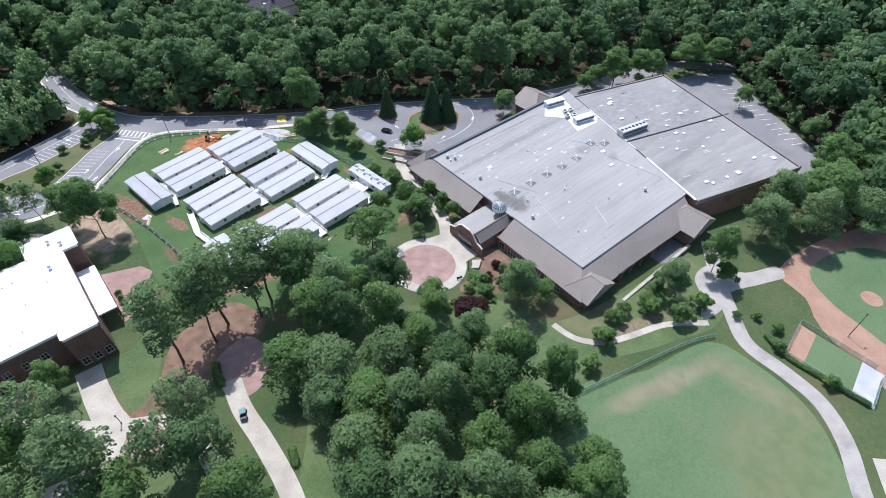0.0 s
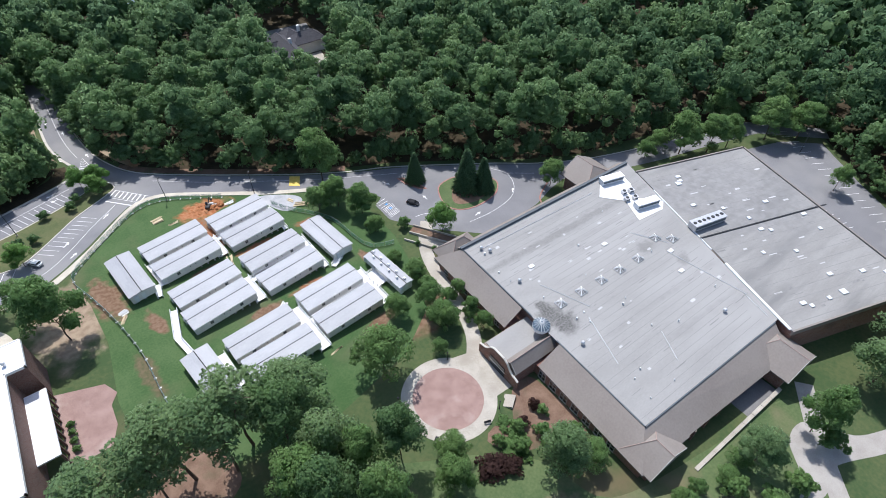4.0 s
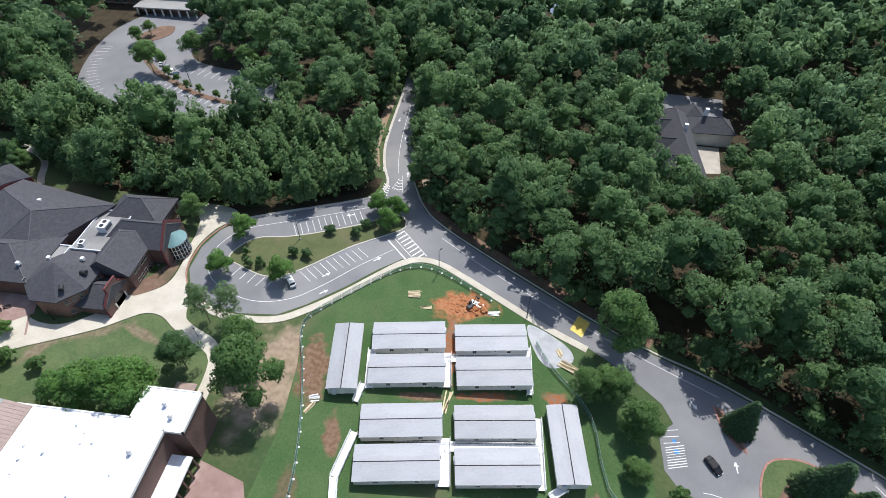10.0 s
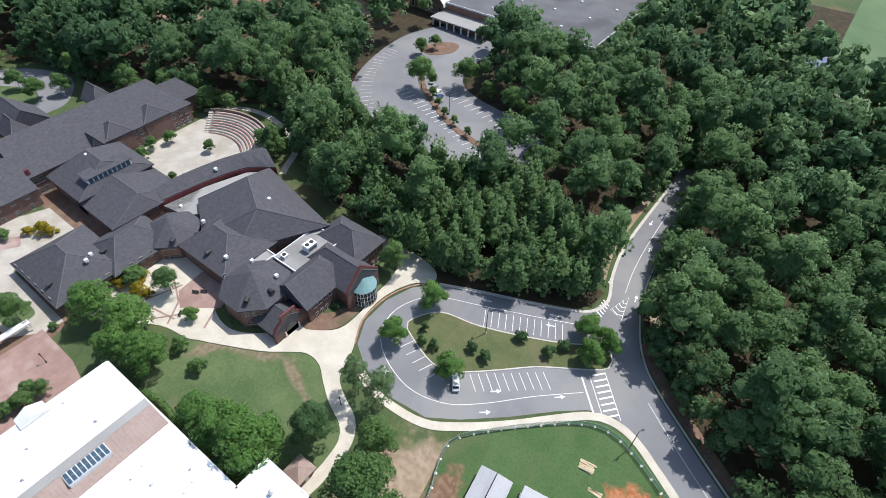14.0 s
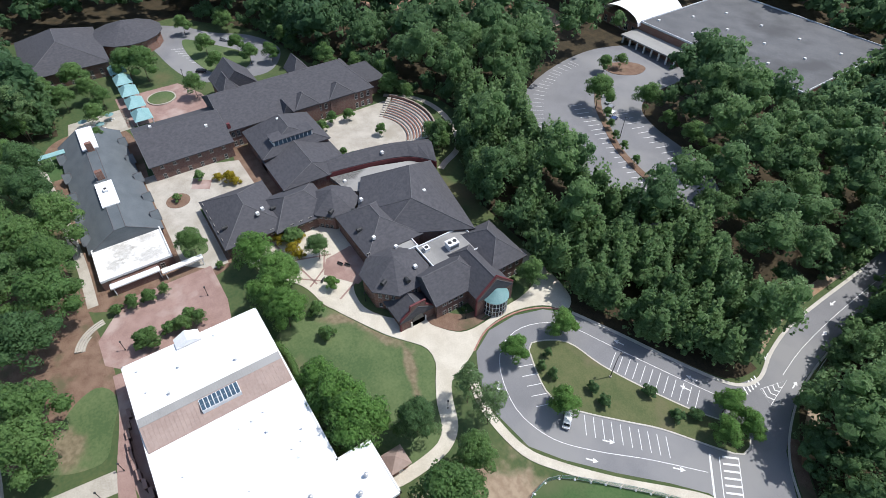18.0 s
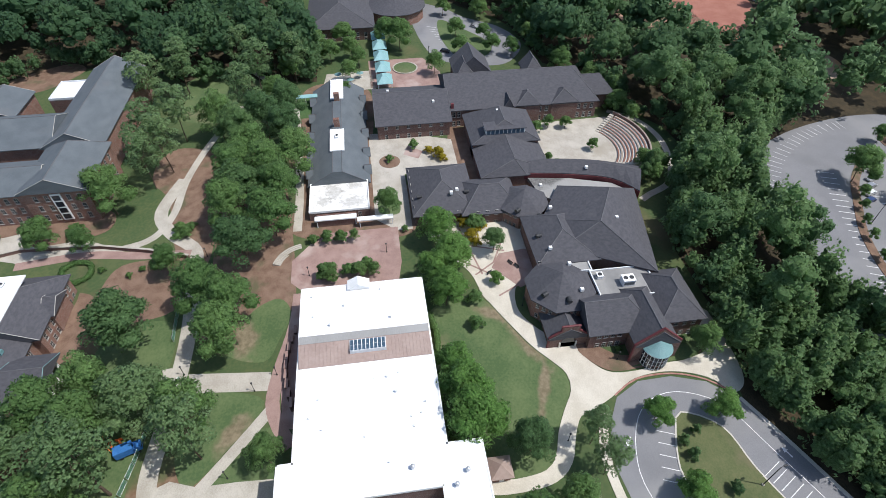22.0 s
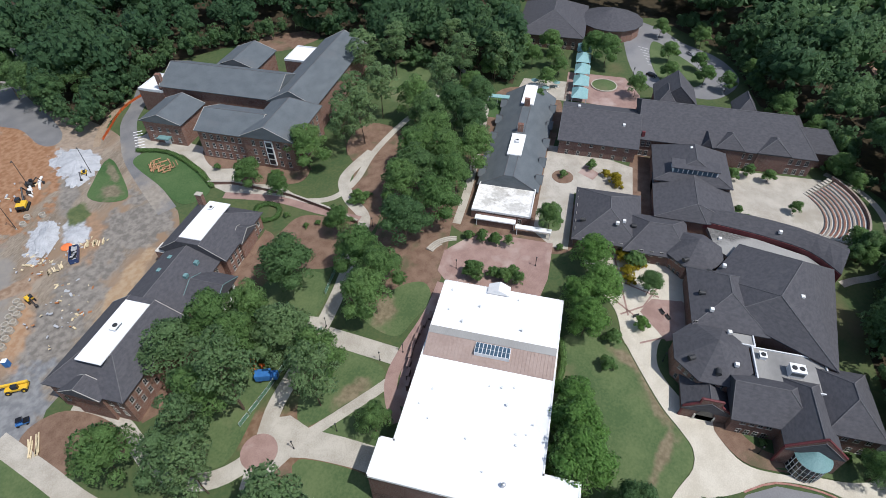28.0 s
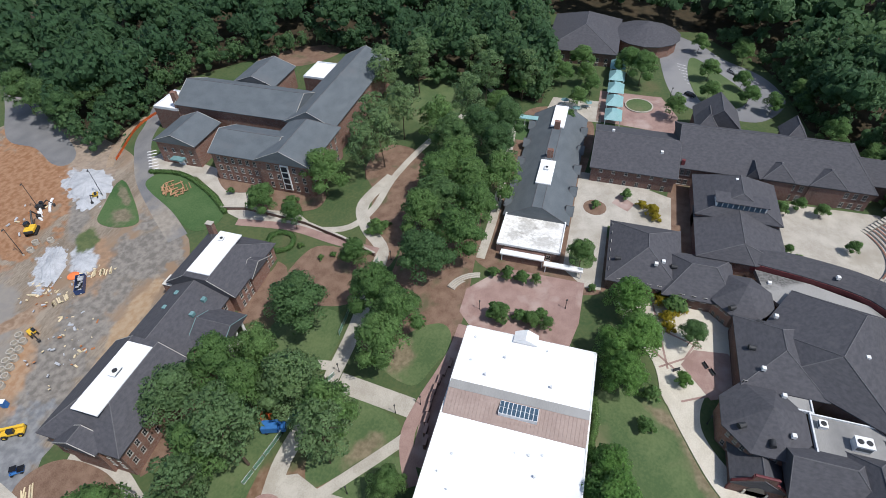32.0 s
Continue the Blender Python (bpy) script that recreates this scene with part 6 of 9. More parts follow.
flat("path_apron", area_mesh([(105, 20), (112, 18), (120, 20), (132, 15), (140, 12), (142, 16), (132, 21), (126, 30), (118, 30), (112, 24)], 0.055, 0, 1.5), PATHGREY, "wide grey apron where paths meet", "path")
flat("footpath", ribbon_mesh([(70, 46), (71, 39), (76, 33), (84, 29.5), (95, 25.5), (105, 18)], 1.9, 0.05), CONCRETE, "winding pale footpath", "path")
flat("side_pad", area_mesh([(90, -34), (98, -28), (106, -36), (98, -44)], 0.05, 0.1), CONCRETE, "concrete pad beside the service path", "pad")
flat("ball_infield", area_mesh([(140, 14), (136, 4), (128, -4), (121, -22), (116, -48), (150, -60), (190, -40), (196, -4), (176, 8), (156, 14)], 0.03, 0, 3.0), INFIELD, "tan clay baseball infield", "ball field")
flat("infield_grass", area_mesh([(148, 8), (141, 0), (138, -10), (136, -26), (150, -36), (172, -24), (176, -4), (164, 6)], 0.045, 0, 3.0), FIELD, "green infield grass", "ball field")
flat("pitcher_mound", area_mesh(disc(151, -9, 3.0, 24), 0.07, 0.03), INFIELD, "round clay pitcher's mound", "ball field")
flat("bullpen_lawn", area_mesh([(125, 1), (125, -21), (112, -23), (111, -1)], 0.035), FIELD, "fenced grass bullpen", "bullpen")
flat("bullpen_clay", area_mesh([(125, 1), (124.6, -4), (111.4, -6), (111, -1)], 0.05), INFIELD, "clay pitching strip", "bullpen")
flat("bullpen_floor", area_mesh([(125, -16), (125, -21.5), (112, -23.5), (112, -18)], 0.05), GRAVEL, "gravel floor of a cage", "bullpen")
flat("east_lot", area_mesh([(207, 104), (209, 98), (190, 34), (206, 30), (217, 37), (224, 49), (236, 69), (250, 90), (238, 101), (222, 106)], 0.04), ASPHALT, "grey staff parking lot behind the hall", "parking lot")
for i in range(19):
    f = i / 18
    mark([(213 + 30 * f, 44 + 62 * f), (217.5 + 30 * f, 41.5 + 62 * f)], 0.2, name="stall_line")
    mark([(204 + 7 * f, 60 + 44 * f), (209 + 7 * f, 58 + 44 * f)], 0.2, name="stall_line")

# steps and ramp beside the plaza
steps = thing("garden_steps", "broad concrete garden steps beside the plaza", "steps", 70, 76, None, 35)
for i in range(7):
    part("step", box(bmesh.new(), -1.8, 1.8, 0.4 * i, 0.4 * i + 0.42, -0.6, 0.9 - 0.14 * i), CONCRETE, steps)
ramp = thing("walled_ramp", "long concrete ramp between low walls", "ramp", 88, 134, None, -58)
part("ramp_floor", box(bmesh.new(), -11, 11, -1.6, 1.6, -0.4, 0.12), CONCRETE, ramp)
for s in (-1.9, 1.9, 5.4):
    part("low_wall", box(bmesh.new(), -11, 11, s - 0.2, s + 0.2, -0.8, 1.0, 0.04), CONCRETE, ramp)
part("bed", box(bmesh.new(), -11, 11, 2.1, 5.2, -0.5, 0.4), MULCH, ramp)

# south-west: walks round the gymnasium
flat("gym_walk", area_mesh([(-35.5, 107.8), (-29.5, 107.8), (-30.5, 96), (-29, 88), (-22, 84), (-20, 80), (-27, 79), (-36, 79), (-38, 84), (-36, 90), (-36, 98)], 0.06, 0.1), CONCRETE, "pale concrete walk leading to the gymnasium", "path")
flat("lawn", area_mesh([(-29, 106), (-22, 108), (-14, 113), (-18, 100), (-23, 92), (-29, 90)], 0.02, 0, 2.0), GRASS, "small lawn beside the gymnasium", "lawn")
flat("mulch_bed", area_mesh([(-28, 88), (-22, 92), (-16, 101), (-10, 106), (4, 108), (8, 96), (-1, 90), (-12, 86), (-22, 84)], 0.025, 0, 2.0), MULCH, "reddish pine-straw mulch under pines", "mulch")
flat("brick_walk", area_mesh([(-7, 92), (2, 94), (4, 86), (-2, 78), (-8, 78), (-10, 84)], 0.055, 0, 1.5), PAVER, "faded red brick walk under trees", "path")
flat("wide_walk", ribbon_mesh([(-7, 84), (-8.5, 75), (-8.5, 64), (-9.5, 50), (-13, 36), (-17, 20)], 4.6, 0.065, 0.1), CONCRETE, "wide concrete walk", "path")
flat("roundel", area_mesh(disc(-28.5, 80.6, 4.2, 28), 0.075), PAVER, "round brick paving where walks meet", "paving")
flat("campus_walk", ribbon_mesh([(-138, 70), (-122, 66), (-112, 71), (-104, 79), (-92, 80.5), (-76, 82), (-58, 81.5), (-40, 79.5), (-28, 80), (-20, 72), (-20, 60), (-24, 52), (-27.5, 44), (-26.5, 32)], 4.0, 0.058, 0.1), CONCRETE, "long campus walk of pale concrete", "path")
flat("diagonal_walk", ribbon_mesh([(-29, 84), (-36, 91), (-47, 100.5), (-52, 104.5)], 2.6, 0.062, 0.1), CONCRETE, "diagonal concrete walk across the lawn", "path")
flat("diagonal_walk", ribbon_mesh([(-30, 84), (-31, 95), (-31, 107)], 2.2, 0.067, 0.1), CONCRETE, "straight concrete walk beside the lawn", "path")
flat("wide_walk", area_mesh([(-63, 84), (-58, 84), (-56, 104), (-61, 103.5)], 0.066, 0.1), CONCRETE, "wide concrete crossing between lawns", "path")
flat("brick_walk", ribbon_mesh([(-84, 109.5), (-76, 109), (-69, 107.6), (-61, 105.5), (-53, 104.3), (-47, 106), (-42, 109)], 3.2, 0.07, 0.1), PAVER, "curved red brick walk beside the gymnasium", "path")
flat("gym_apron", area_mesh([(-80, 111.6), (-46, 111.6), (-46, 107), (-56, 106), (-66, 108), (-76, 110)], 0.045), PAVER, "brick apron along the gymnasium wall", "path")
curb = thing("seat_wall", "curved brick seat wall along the gymnasium walk", "wall", -60, 108)
for i in range(9):
    x = -72 + 2.6 * i
    y = 109.8 - 2.6 * math.sin((i + 1) / 10 * math.pi)
    part("wall_segment", box(bmesh.new(), x + 60 - 1.15, x + 60 + 1.15, y - 108 - 0.3, y - 108 + 0.3, -1.6, 1.7, 0.04), DARKBRICK, curb)
    part("cap", box(bmesh.new(), x + 60 - 1.25, x + 60 + 1.25, y - 108 - 0.4, y - 108 + 0.4, 1.7, 1.82), PAVER, curb)
for p in ([(-79, 97), (-83, 104), (-78, 107.5), (-70, 105), (-64, 101.5), (-68, 92)], [(-57, 86), (-55, 101), (-50, 101.5), (-44, 96), (-36, 88), (-44, 84)], [(-34, 89), (-47, 102.5), (-42, 106.5), (-36, 107.5), (-32.5, 104), (-32.5, 92)], [(-56, 76), (-40, 75.5), (-24, 74), (-24, 62), (-36, 58), (-52, 66)], [(-78, 78), (-60, 78), (-56, 70), (-66, 60), (-78, 64)]):
    flat("lawn", area_mesh(p, 0.03, 0, 1.5), GRASS, "patch of lawn between campus walks", "lawn")
flat("mulch_bed", area_mesh([(-150, 76), (-120, 78), (-108, 84), (-84, 85), (-70, 86), (-68, 98), (-80, 108), (-104, 107), (-128, 104), (-152, 100)], 0.022, 0, 3.0), MULCH, "reddish pine-straw mulch under shade trees", "mulch")
flat("mulch_bed", area_mesh([(-82, 56), (-99, 58), (-102, 68), (-101, 77), (-84, 78), (-80, 66)], 0.024, 0, 2.0), MULCH, "reddish mulch bed with clipped bushes", "mulch")
flat("mulch_bed", area_mesh([(-92, 51), (-89, 55.5), (-76, 57), (-70, 53), (-70, 49), (-90, 51)], 0.026, 0, 1.0), MULCH, "brown bed along the classroom hall", "mulch")
flat("mulch_bed", area_mesh([(-54, 51), (-54, 58), (-42, 57), (-31, 53), (-30, 49)], 0.026, 0, 1.5), MULCH, "brown earth beside the classroom hall", "mulch")
flat("portico_path", ribbon_mesh([(-62.5, 58), (-62, 66), (-64, 80)], 2.6, 0.05, 0.1), CONCRETE, "concrete path to the portico", "path")
flat("brick_plaza", area_mesh([(-96, 107), (-102, 112), (-106, 118), (-106, 138), (-92, 138), (-82, 136), (-81, 114), (-88, 107)], 0.06, 0.1), PAVER, "pinkish brick plaza west of the gymnasium", "plaza")
plaza_steps = thing("plaza_steps", "curved pale steps at the plaza's edge", "steps", -93, 107)
for i in range(4):
    bm = bmesh.new()
    pts = disc(0, 4, 9.5 - 0.55 * i, 14, 190, 262) + disc(0, 4, 9.0 - 0.55 * i, 14, 190, 262)[::-1]
    part("step", prism(bm, pts, -0.8, 0.75 - 0.16 * i), CONCRETE, plaza_steps)
flat("court_paving", area_mesh([(-156, 131.5), (-156, 142), (-149, 161), (-131, 161), (-131, 142.5), (-104.5, 142.5), (-104.5, 138), (-110, 131.5)], 0.05, 0.1), CONCRETE, "pale concrete garden court between buildings", "courtyard")
flat("court_bed", area_mesh(disc(-138.5, 138, 3.6, 24), 0.12, 0.1), MULCH, "oval planted bed in the court", "planting bed")
flat("court_bed", area_mesh([(-122, 134), (-113, 133), (-112, 139), (-119, 139)], 0.12, 0.1, 1.0), GRASS, "planted bed in the court", "planting bed")
flat("court_pavers", area_mesh([(-147, 145), (-143, 150), (-139, 148), (-142, 143)], 0.07), PAVER, "brick paved corner of the court", "paving")
flat("west_path", ribbon_mesh([(-212, 84), (-196, 96), (-184, 103), (-160, 106), (-128, 108), (-108, 108)], 2.6, 0.05, 0.1), CONCRETE, "concrete path behind the long hall", "path")
flat("lawn", area_mesh([(-188, 104), (-170, 106), (-170, 111), (-188, 111)], 0.03), TURF, "small bright lawn by the long hall", "lawn")
flat("lawn", area_mesh([(-216, 76), (-190, 92), (-172, 78), (-178, 58), (-200, 56)], 0.02, 0, 2.0), GRASS, "lawn under pines", "lawn")

flat("planting_bed", area_mesh([(-190, 107), (-128, 107.5), (-106, 108), (-103, 142), (-128, 142), (-131, 132), (-188, 133)], 0.02, 0, 2.0), MULCH, "mulched beds round the long hall", "planting bed")
flat("planting_bed", area_mesh([(-158, 162), (-156, 190), (-119, 190), (-106, 186), (-104, 162)], 0.021, 0, 2.0), MULCH, "mulched ground between the school wings", "planting bed")
# amphitheatre and its court
flat("stage_court", area_mesh([(-155, 189.5), (-156, 222), (-146, 222), (-126, 217), (-120, 217), (-119.5, 189)], 0.05, 0.1), CONCRETE, "pale concrete court of the amphitheatre", "courtyard")
amph = thing("amphitheatre", "curved open-air amphitheatre of brick and concrete tiers", "amphitheatre", -137, 203)
for i in range(9):
    r = 15.6 + 1.08 * i
    pts = disc(0, 0, r + 1.08, 26, 52, 128)
    part("tier", prism(bmesh.new(), pts + disc(0, 0, r, 26, 52, 128)[::-1], -0.6, 0.35 + 0.36 * i), KERB, amph)
    part("seat_edge", prism(bmesh.new(), disc(0, 0, r + 0.5, 26, 52, 128) + disc(0, 0, r - 0.02, 26, 52, 128)[::-1], 0.35 + 0.36 * i, 0.46 + 0.36 * i), BRICK, amph, "dark red brick seat edge")
part("back_wall", prism(bmesh.new(), disc(0, 0, 26.2, 26, 46, 132) + disc(0, 0, 25.6, 26, 46, 132)[::-1], -0.6, 4.2), BRICK, amph)
for a in (50.5, 128.5):
    for k in range(9):
        u, w = 15.6 + 1.08 * k, 1.5
        bm = box(bmesh.new(), u, u + 1.06, -w / 2, w / 2, -0.6, 0.4 + 0.36 * k)
        bm.transform(pose(0, 0, 0, 0, 0, a))
        part("stair", bm, CONCRETE, amph)
flat("rim_path", ribbon_mesh([(-160, 224), (-152, 233), (-140, 236.5), (-126, 234.5), (-115, 229), (-110, 220), (-108, 216.8)], 2.2, 0.07, 0.1), CONCRETE, "pale path round the amphitheatre", "path")

# far lots and halls
flat("visitor_lot", area_mesh([(-278, 158), (-242, 158), (-213, 164), (-205, 178), (-204, 194), (-222, 205), (-242, 199), (-256, 184), (-270, 174)], 0.04, 0, 2.0), ASPHALT, "grey visitor parking circle", "parking lot")
flat("lot_island", area_mesh([(-254, 171), (-242, 181), (-224, 191), (-212, 186), (-213, 174), (-234, 169)], 0.16, 0.1, 2.0), GRASS, "grassy island in the visitor lot", "traffic island")
for i in range(7):
    mark([(-247 + 3.0 * i, 164 + 0.7 * i), (-245 + 3.0 * i, 168.5 + 0.7 * i)], 0.22, name="stall_line")
flat("paved_court", area_mesh([(-214, 134), (-190, 134), (-187, 164), (-200, 164), (-214, 158)], 0.05), PAVER, "brick forecourt with a round planter", "paving")
flat("round_planter", area_mesh(disc(-205, 149.5, 5.0, 28), 0.35, 0.4), GRASS, "round raised planter of grass", "planter")
flat("planter_rim", ribbon_mesh(disc(-205, 149.5, 5.2, 28), 0.5, 0.45, 0.5, 0, True), CONCRETE, "pale rim of the round planter", "planter")
flat("dining_patio", area_mesh([(-204, 116), (-205, 135), (-189, 136), (-188, 114)], 0.05, 0.1), CONCRETE, "pale dining patio", "patio")
for i, y in enumerate((139.5, 139.6, 139.7, 139.8, 139.9)):
    x = -232 + 10.5 * i
    gz = thing("covered_walk", "covered walk pavilion with a pale teal pyramid roof", "pavilion", x, y, None, 0, "teal pavilions")
    bm = bmesh.new()
    e = [bm.verts.new(p) for p in ((-4.2, -3.2, 3.4), (4.2, -3.2, 3.4), (4.2, 3.2, 3.4), (-4.2, 3.2, 3.4))]
    t = [bm.verts.new(p) for p in ((-1.2, -0.8, 5.6), (1.2, -0.8, 5.6), (1.2, 0.8, 5.6), (-1.2, 0.8, 5.6))]
    for k in range(4):
        bm.faces.new((e[k], e[(k + 1) % 4], t[(k + 1) % 4], t[k]))
    bm.faces.new(t), bm.faces.new(e[::-1])
    part("roof", bm, TEALROOF, gz, "pale teal metal roof")
    for sx in (-3.7, 3.7):
        for sy in (-2.7, 2.7):
            part("post", box(bmesh.new(), sx - 0.15, sx + 0.15, sy - 0.15, sy + 0.15, -0.3, 3.4), WHITE, gz)
link = thing("covered_link", "narrow covered walk with a teal metal roof", "covered walk", -181, 102, None, 92)
part("roof", box(bmesh.new(), -11, 11, -1.3, 1.3, 2.8, 3.1, 0.05), TEALROOF, link)
for i in range(6):
    part("post", box(bmesh.new(), -10.6 + 4.2 * i, -10.4 + 4.2 * i, -1.1, -0.9, -0.3, 2.8), WHITE, link)
for x, y in ((-199, 121), (-194, 126), (-199, 130), (-192, 119)):
    um = thing("patio_table", "round patio table under a green umbrella", "table", x, y, None, 0, "patio tables")
    bm = bmesh.new()
    bmesh.ops.create_cone(bm, cap_ends=True, segments=8, radius1=1.6, radius2=0.05, depth=0.6, matrix=Matrix.Translation((0, 0, 2.6)))
    part("umbrella", bm, COPPER, um)
    part("pole", tube(bmesh.new(), (0, 0, 0), (0, 0, 2.4), 0.04), WHITE, um)
    part("tabletop", tube(bmesh.new(), (0, 0, 0.7), (0, 0, 0.75), 0.65, None, 14), WHITE, um)
    for a in range(4):
        part("stool", tube(bmesh.new(), (1.0 * math.cos(a * 1.57), 1.0 * math.sin(a * 1.57), 0), (1.0 * math.cos(a * 1.57), 1.0 * math.sin(a * 1.57), 0.45), 0.2), WHITE, um)

LOT_A = [(-130, 350), (-143, 330), (-142, 302), (-130, 272), (-106, 256), (-84, 250), (-58, 252), (-47, 262), (-46, 286), (-62, 297), (-86, 300), (-98, 306), (-103, 320), (-106, 344)]
flat("upper_lot", area_mesh(LOT_A, 0.04, 0, 2.5), ASPHALT, "curving grey parking lot in the woods", "parking lot")
flat("lot_median", ribbon_mesh([(-119, 303), (-108, 292), (-97, 285), (-84, 278), (-70, 274.5), (-58, 274)], 2.6, 0.2, 0.2), MULCH, "planted median of the curving lot", "median")
flat("lot_median", area_mesh([(-131, 318), (-126, 330), (-119, 332), (-117, 324), (-123, 316)], 0.2, 0.2, 1.5), MULCH, "planted oval island of the lot", "median")
for i in range(20):
    f = i / 19
    p, q = (-112 + 52 * f, 287 - 16 * f), (-113.6 + 52 * f, 282.2 - 15.2 * f)
    mark([p, q], 0.22, name="stall_line")
for i in range(14):
    f = i / 13
    mark([(-98 + 42 * f, 298 - 6 * f), (-99.5 + 42 * f, 293 - 6 * f)], 0.22, name="stall_line")
edge_line = curve([(-141, 308), (-139, 296), (-132, 281), (-122, 269), (-110, 261), (-98, 256)], 2.7)
for (ax, ay), (cx, cy) in zip(edge_line, edge_line[1:]):
    d = math.hypot(cx - ax, cy - ay)
    mark([(ax, ay), (ax - (cy - ay) / d * 4.8, ay + (cx - ax) / d * 4.8)], 0.14, name="stall_line")
upper = thing("upper_school", "wide flat-roofed school with a white barrel vault", "building", -110, 375)
block(upper, -142, -62, 352, 420, 13)
flat_roof(upper, -142, -62, 352, 420, 13.3, DARKROOF, UNIT)
block(upper, -165, -142, 352, 380, 11.5)
bm = bmesh.new()
prev = None
for i in range(13):
    a = math.pi * i / 12
    cur = [bm.verts.new((-153.5 - 12 * math.cos(a), y, 11.5 + 5.5 * math.sin(a))) for y in (350, 382)]
    if prev:
        bm.faces.new((prev[0], cur[0], cur[1], prev[1]))
    prev = cur
part("barrel_roof", bm, WHITEROOF, upper, "white barrel-vaulted roof", True)
block(upper, -142, -112, 345, 352, 9.0)
part("entrance_canopy", box(bmesh.new(), -143, -111, 341, 352, 9.2, 9.8), GREYROOF, upper, "", True)
for i in range(8):
    part("canopy_column", box(bmesh.new(), -142 + 4.2 * i, -141.4 + 4.2 * i, 341.5, 342.1, 3, 9.2), WHITE, upper, "", True)
windows(upper, (-110, 352), (-64, 352), 8, 9, 1.6, 2.2)
windows(upper, (-165, 352), (-143, 352), 7, 5, 2.0, 3.0)
for i in range(12):
    vent(upper, -138 + 6 * i, 360 + (i * 17) % 50, 13.3, 1.2)
flat("red_court", area_mesh([(-262, 262), (-262, 302), (-232, 302), (-232, 262)], 0.05), INFIELD, "reddish practice court in the woods", "court")
flat("far_field", area_mesh([(22, 424), (60, 402), (140, 392), (260, 440), (260, 640), (20, 640)], 0.05), FIELD, "far bright green sports field", "field")
flat("far_court", area_mesh([(-4, 470), (20, 425), (32, 428), (14, 470)], 0.06), POND, "far dark blue running track edge", "court")
flat("far_court", area_mesh([(48, 414), (70, 392), (82, 404), (60, 424)], 0.07), POND, "far dark blue court", "court")

flat("house_court", area_mesh([(98, 310), (130, 308), (134, 326), (100, 328)], 0.05), ASPHALT, "grey turning court behind the house", "driveway")
# house and pool in the woods
house = thing("woodland_house", "large dark-roofed house among the trees", "house", 115, 290)
HZ = hz(115)
for x0, x1, y0, y1, ze, zr, ax in ((100, 111, 252, 302, 6.5, 11.5, "y"), (96, 105, 254, 260, 6.2, 9.6, "x"), (96, 105, 264, 270, 6.2, 9.6, "x"), (96, 105, 275, 281, 6.2, 9.6, "x"), (96, 105, 287, 294, 6.2, 9.8, "x"), (111, 128, 289, 299, 6, 10, "x"), (110, 119, 298, 308, 5.6, 9.4, "y")):
    wing(house, x0, x1, y0, y1, HZ + ze, HZ + zr, ax, None if x0 > 97 else 0, None if x0 > 97 else 0, SIDING, SHINGLE, 0.6)
for x, y in ((106, 282), (116, 294)):
    part("chimney", box(bmesh.new(), x, x + 1.4, y, y + 1.4, HZ + 8, HZ + 13, 0.05), WHITE, house, "", True)
windows(house, (111, 254), (111, 286), HZ + 2.5, 8, 1.3, 2.0)
flat("house_drive", area_mesh([(113, 270), (121, 271), (124, 288), (113, 288)], 0.06), CONCRETE, "pale driveway beside the house", "driveway")
flat("pool", area_mesh([(276, 303), (284, 296), (294, 284), (298, 290), (286, 306)], 0.1, 0, 1.0), POOLWATER, "turquoise swimming pool", "pool")
flat("pool_deck", area_mesh([(268, 306), (282, 288), (300, 276), (306, 290), (286, 314)], 0.05), CONCRETE, "pale pool deck", "patio")
flat("tennis_court", area_mesh([(296, 318), (318, 286), (350, 304), (328, 338)], 0.06), FIELD, "green tennis court among trees", "court")
pool_house = thing("pool_house", "small dark-roofed pool house", "house", 288, 280)
wing(pool_house, 283, 293, 276, 284, hz(288) + 3.4, hz(288) + 6, "x", None, None, SIDING, SLATE)
flat("woodland_clearing", area_mesh([(84, 300), (92, 302), (90, 316), (82, 314)], 0.06, 0, 1.5), SANDY, "bare clearing in the woods", "clearing")

# ---- construction site in the south-west ----
flat("site_yard", area_mesh([(-132, -90), (-138, -70), (-133, -46), (-126, -26), (-112, -10), (-98, 8), (-94, 19), (-78, 28), (-60, 28), (-34, 27), (-26, 26), (-16, 26), (-10, -10), (-40, -60), (-80, -100)], 0.03, 0, 3.0), SITE, "churned clay and gravel yard of a construction site", "bare earth")
flat("campus_drive", ribbon_mesh([(-162, -40), (-147, -33), (-136, -29), (-126, -22), (-115, -12.5), (-104, 1), (-98, 9), (-93, 16)], 6.0, 0.085), ASPHALT2, "dark asphalt drive into the site", "road")
flat("site_road", area_mesh([(-170, -130), (-141, -101), (-123, -81), (-121, -66), (-114.5, -52), (-115.5, -46), (-122, -48), (-131, -61), (-146, -88), (-162, -104), (-182, -122)], 0.092, 0, 2.0), ASPHALT2, "grey asphalt road leaving the construction site", "road")
for i in range(8):
    flat("crossing_bar", ribbon_mesh([(-129 + 1.5 * i, -22.5 + 1.3 * i), (-131 + 1.5 * i, -19.8 + 1.3 * i)], 0.5, 0.105, 0, 0), PAINT, "white hatched bar on the drive", "road marking")
flat("drive_island", area_mesh([(-93, -14), (-99, -17), (-111, -21), (-112, -18), (-100, -4), (-95, -1), (-92, -7)], 0.16, 0.1, 1.5), TURF, "grassy island beside the drive", "traffic island")
flat("lawn", area_mesh([(-113, -11), (-121, -8), (-121, 2), (-113, 15), (-108, 23), (-101, 24), (-97, 18), (-104, 5)], 0.11, 0.06, 1.0), TURF, "bright lawn beside the assembly hall", "lawn")
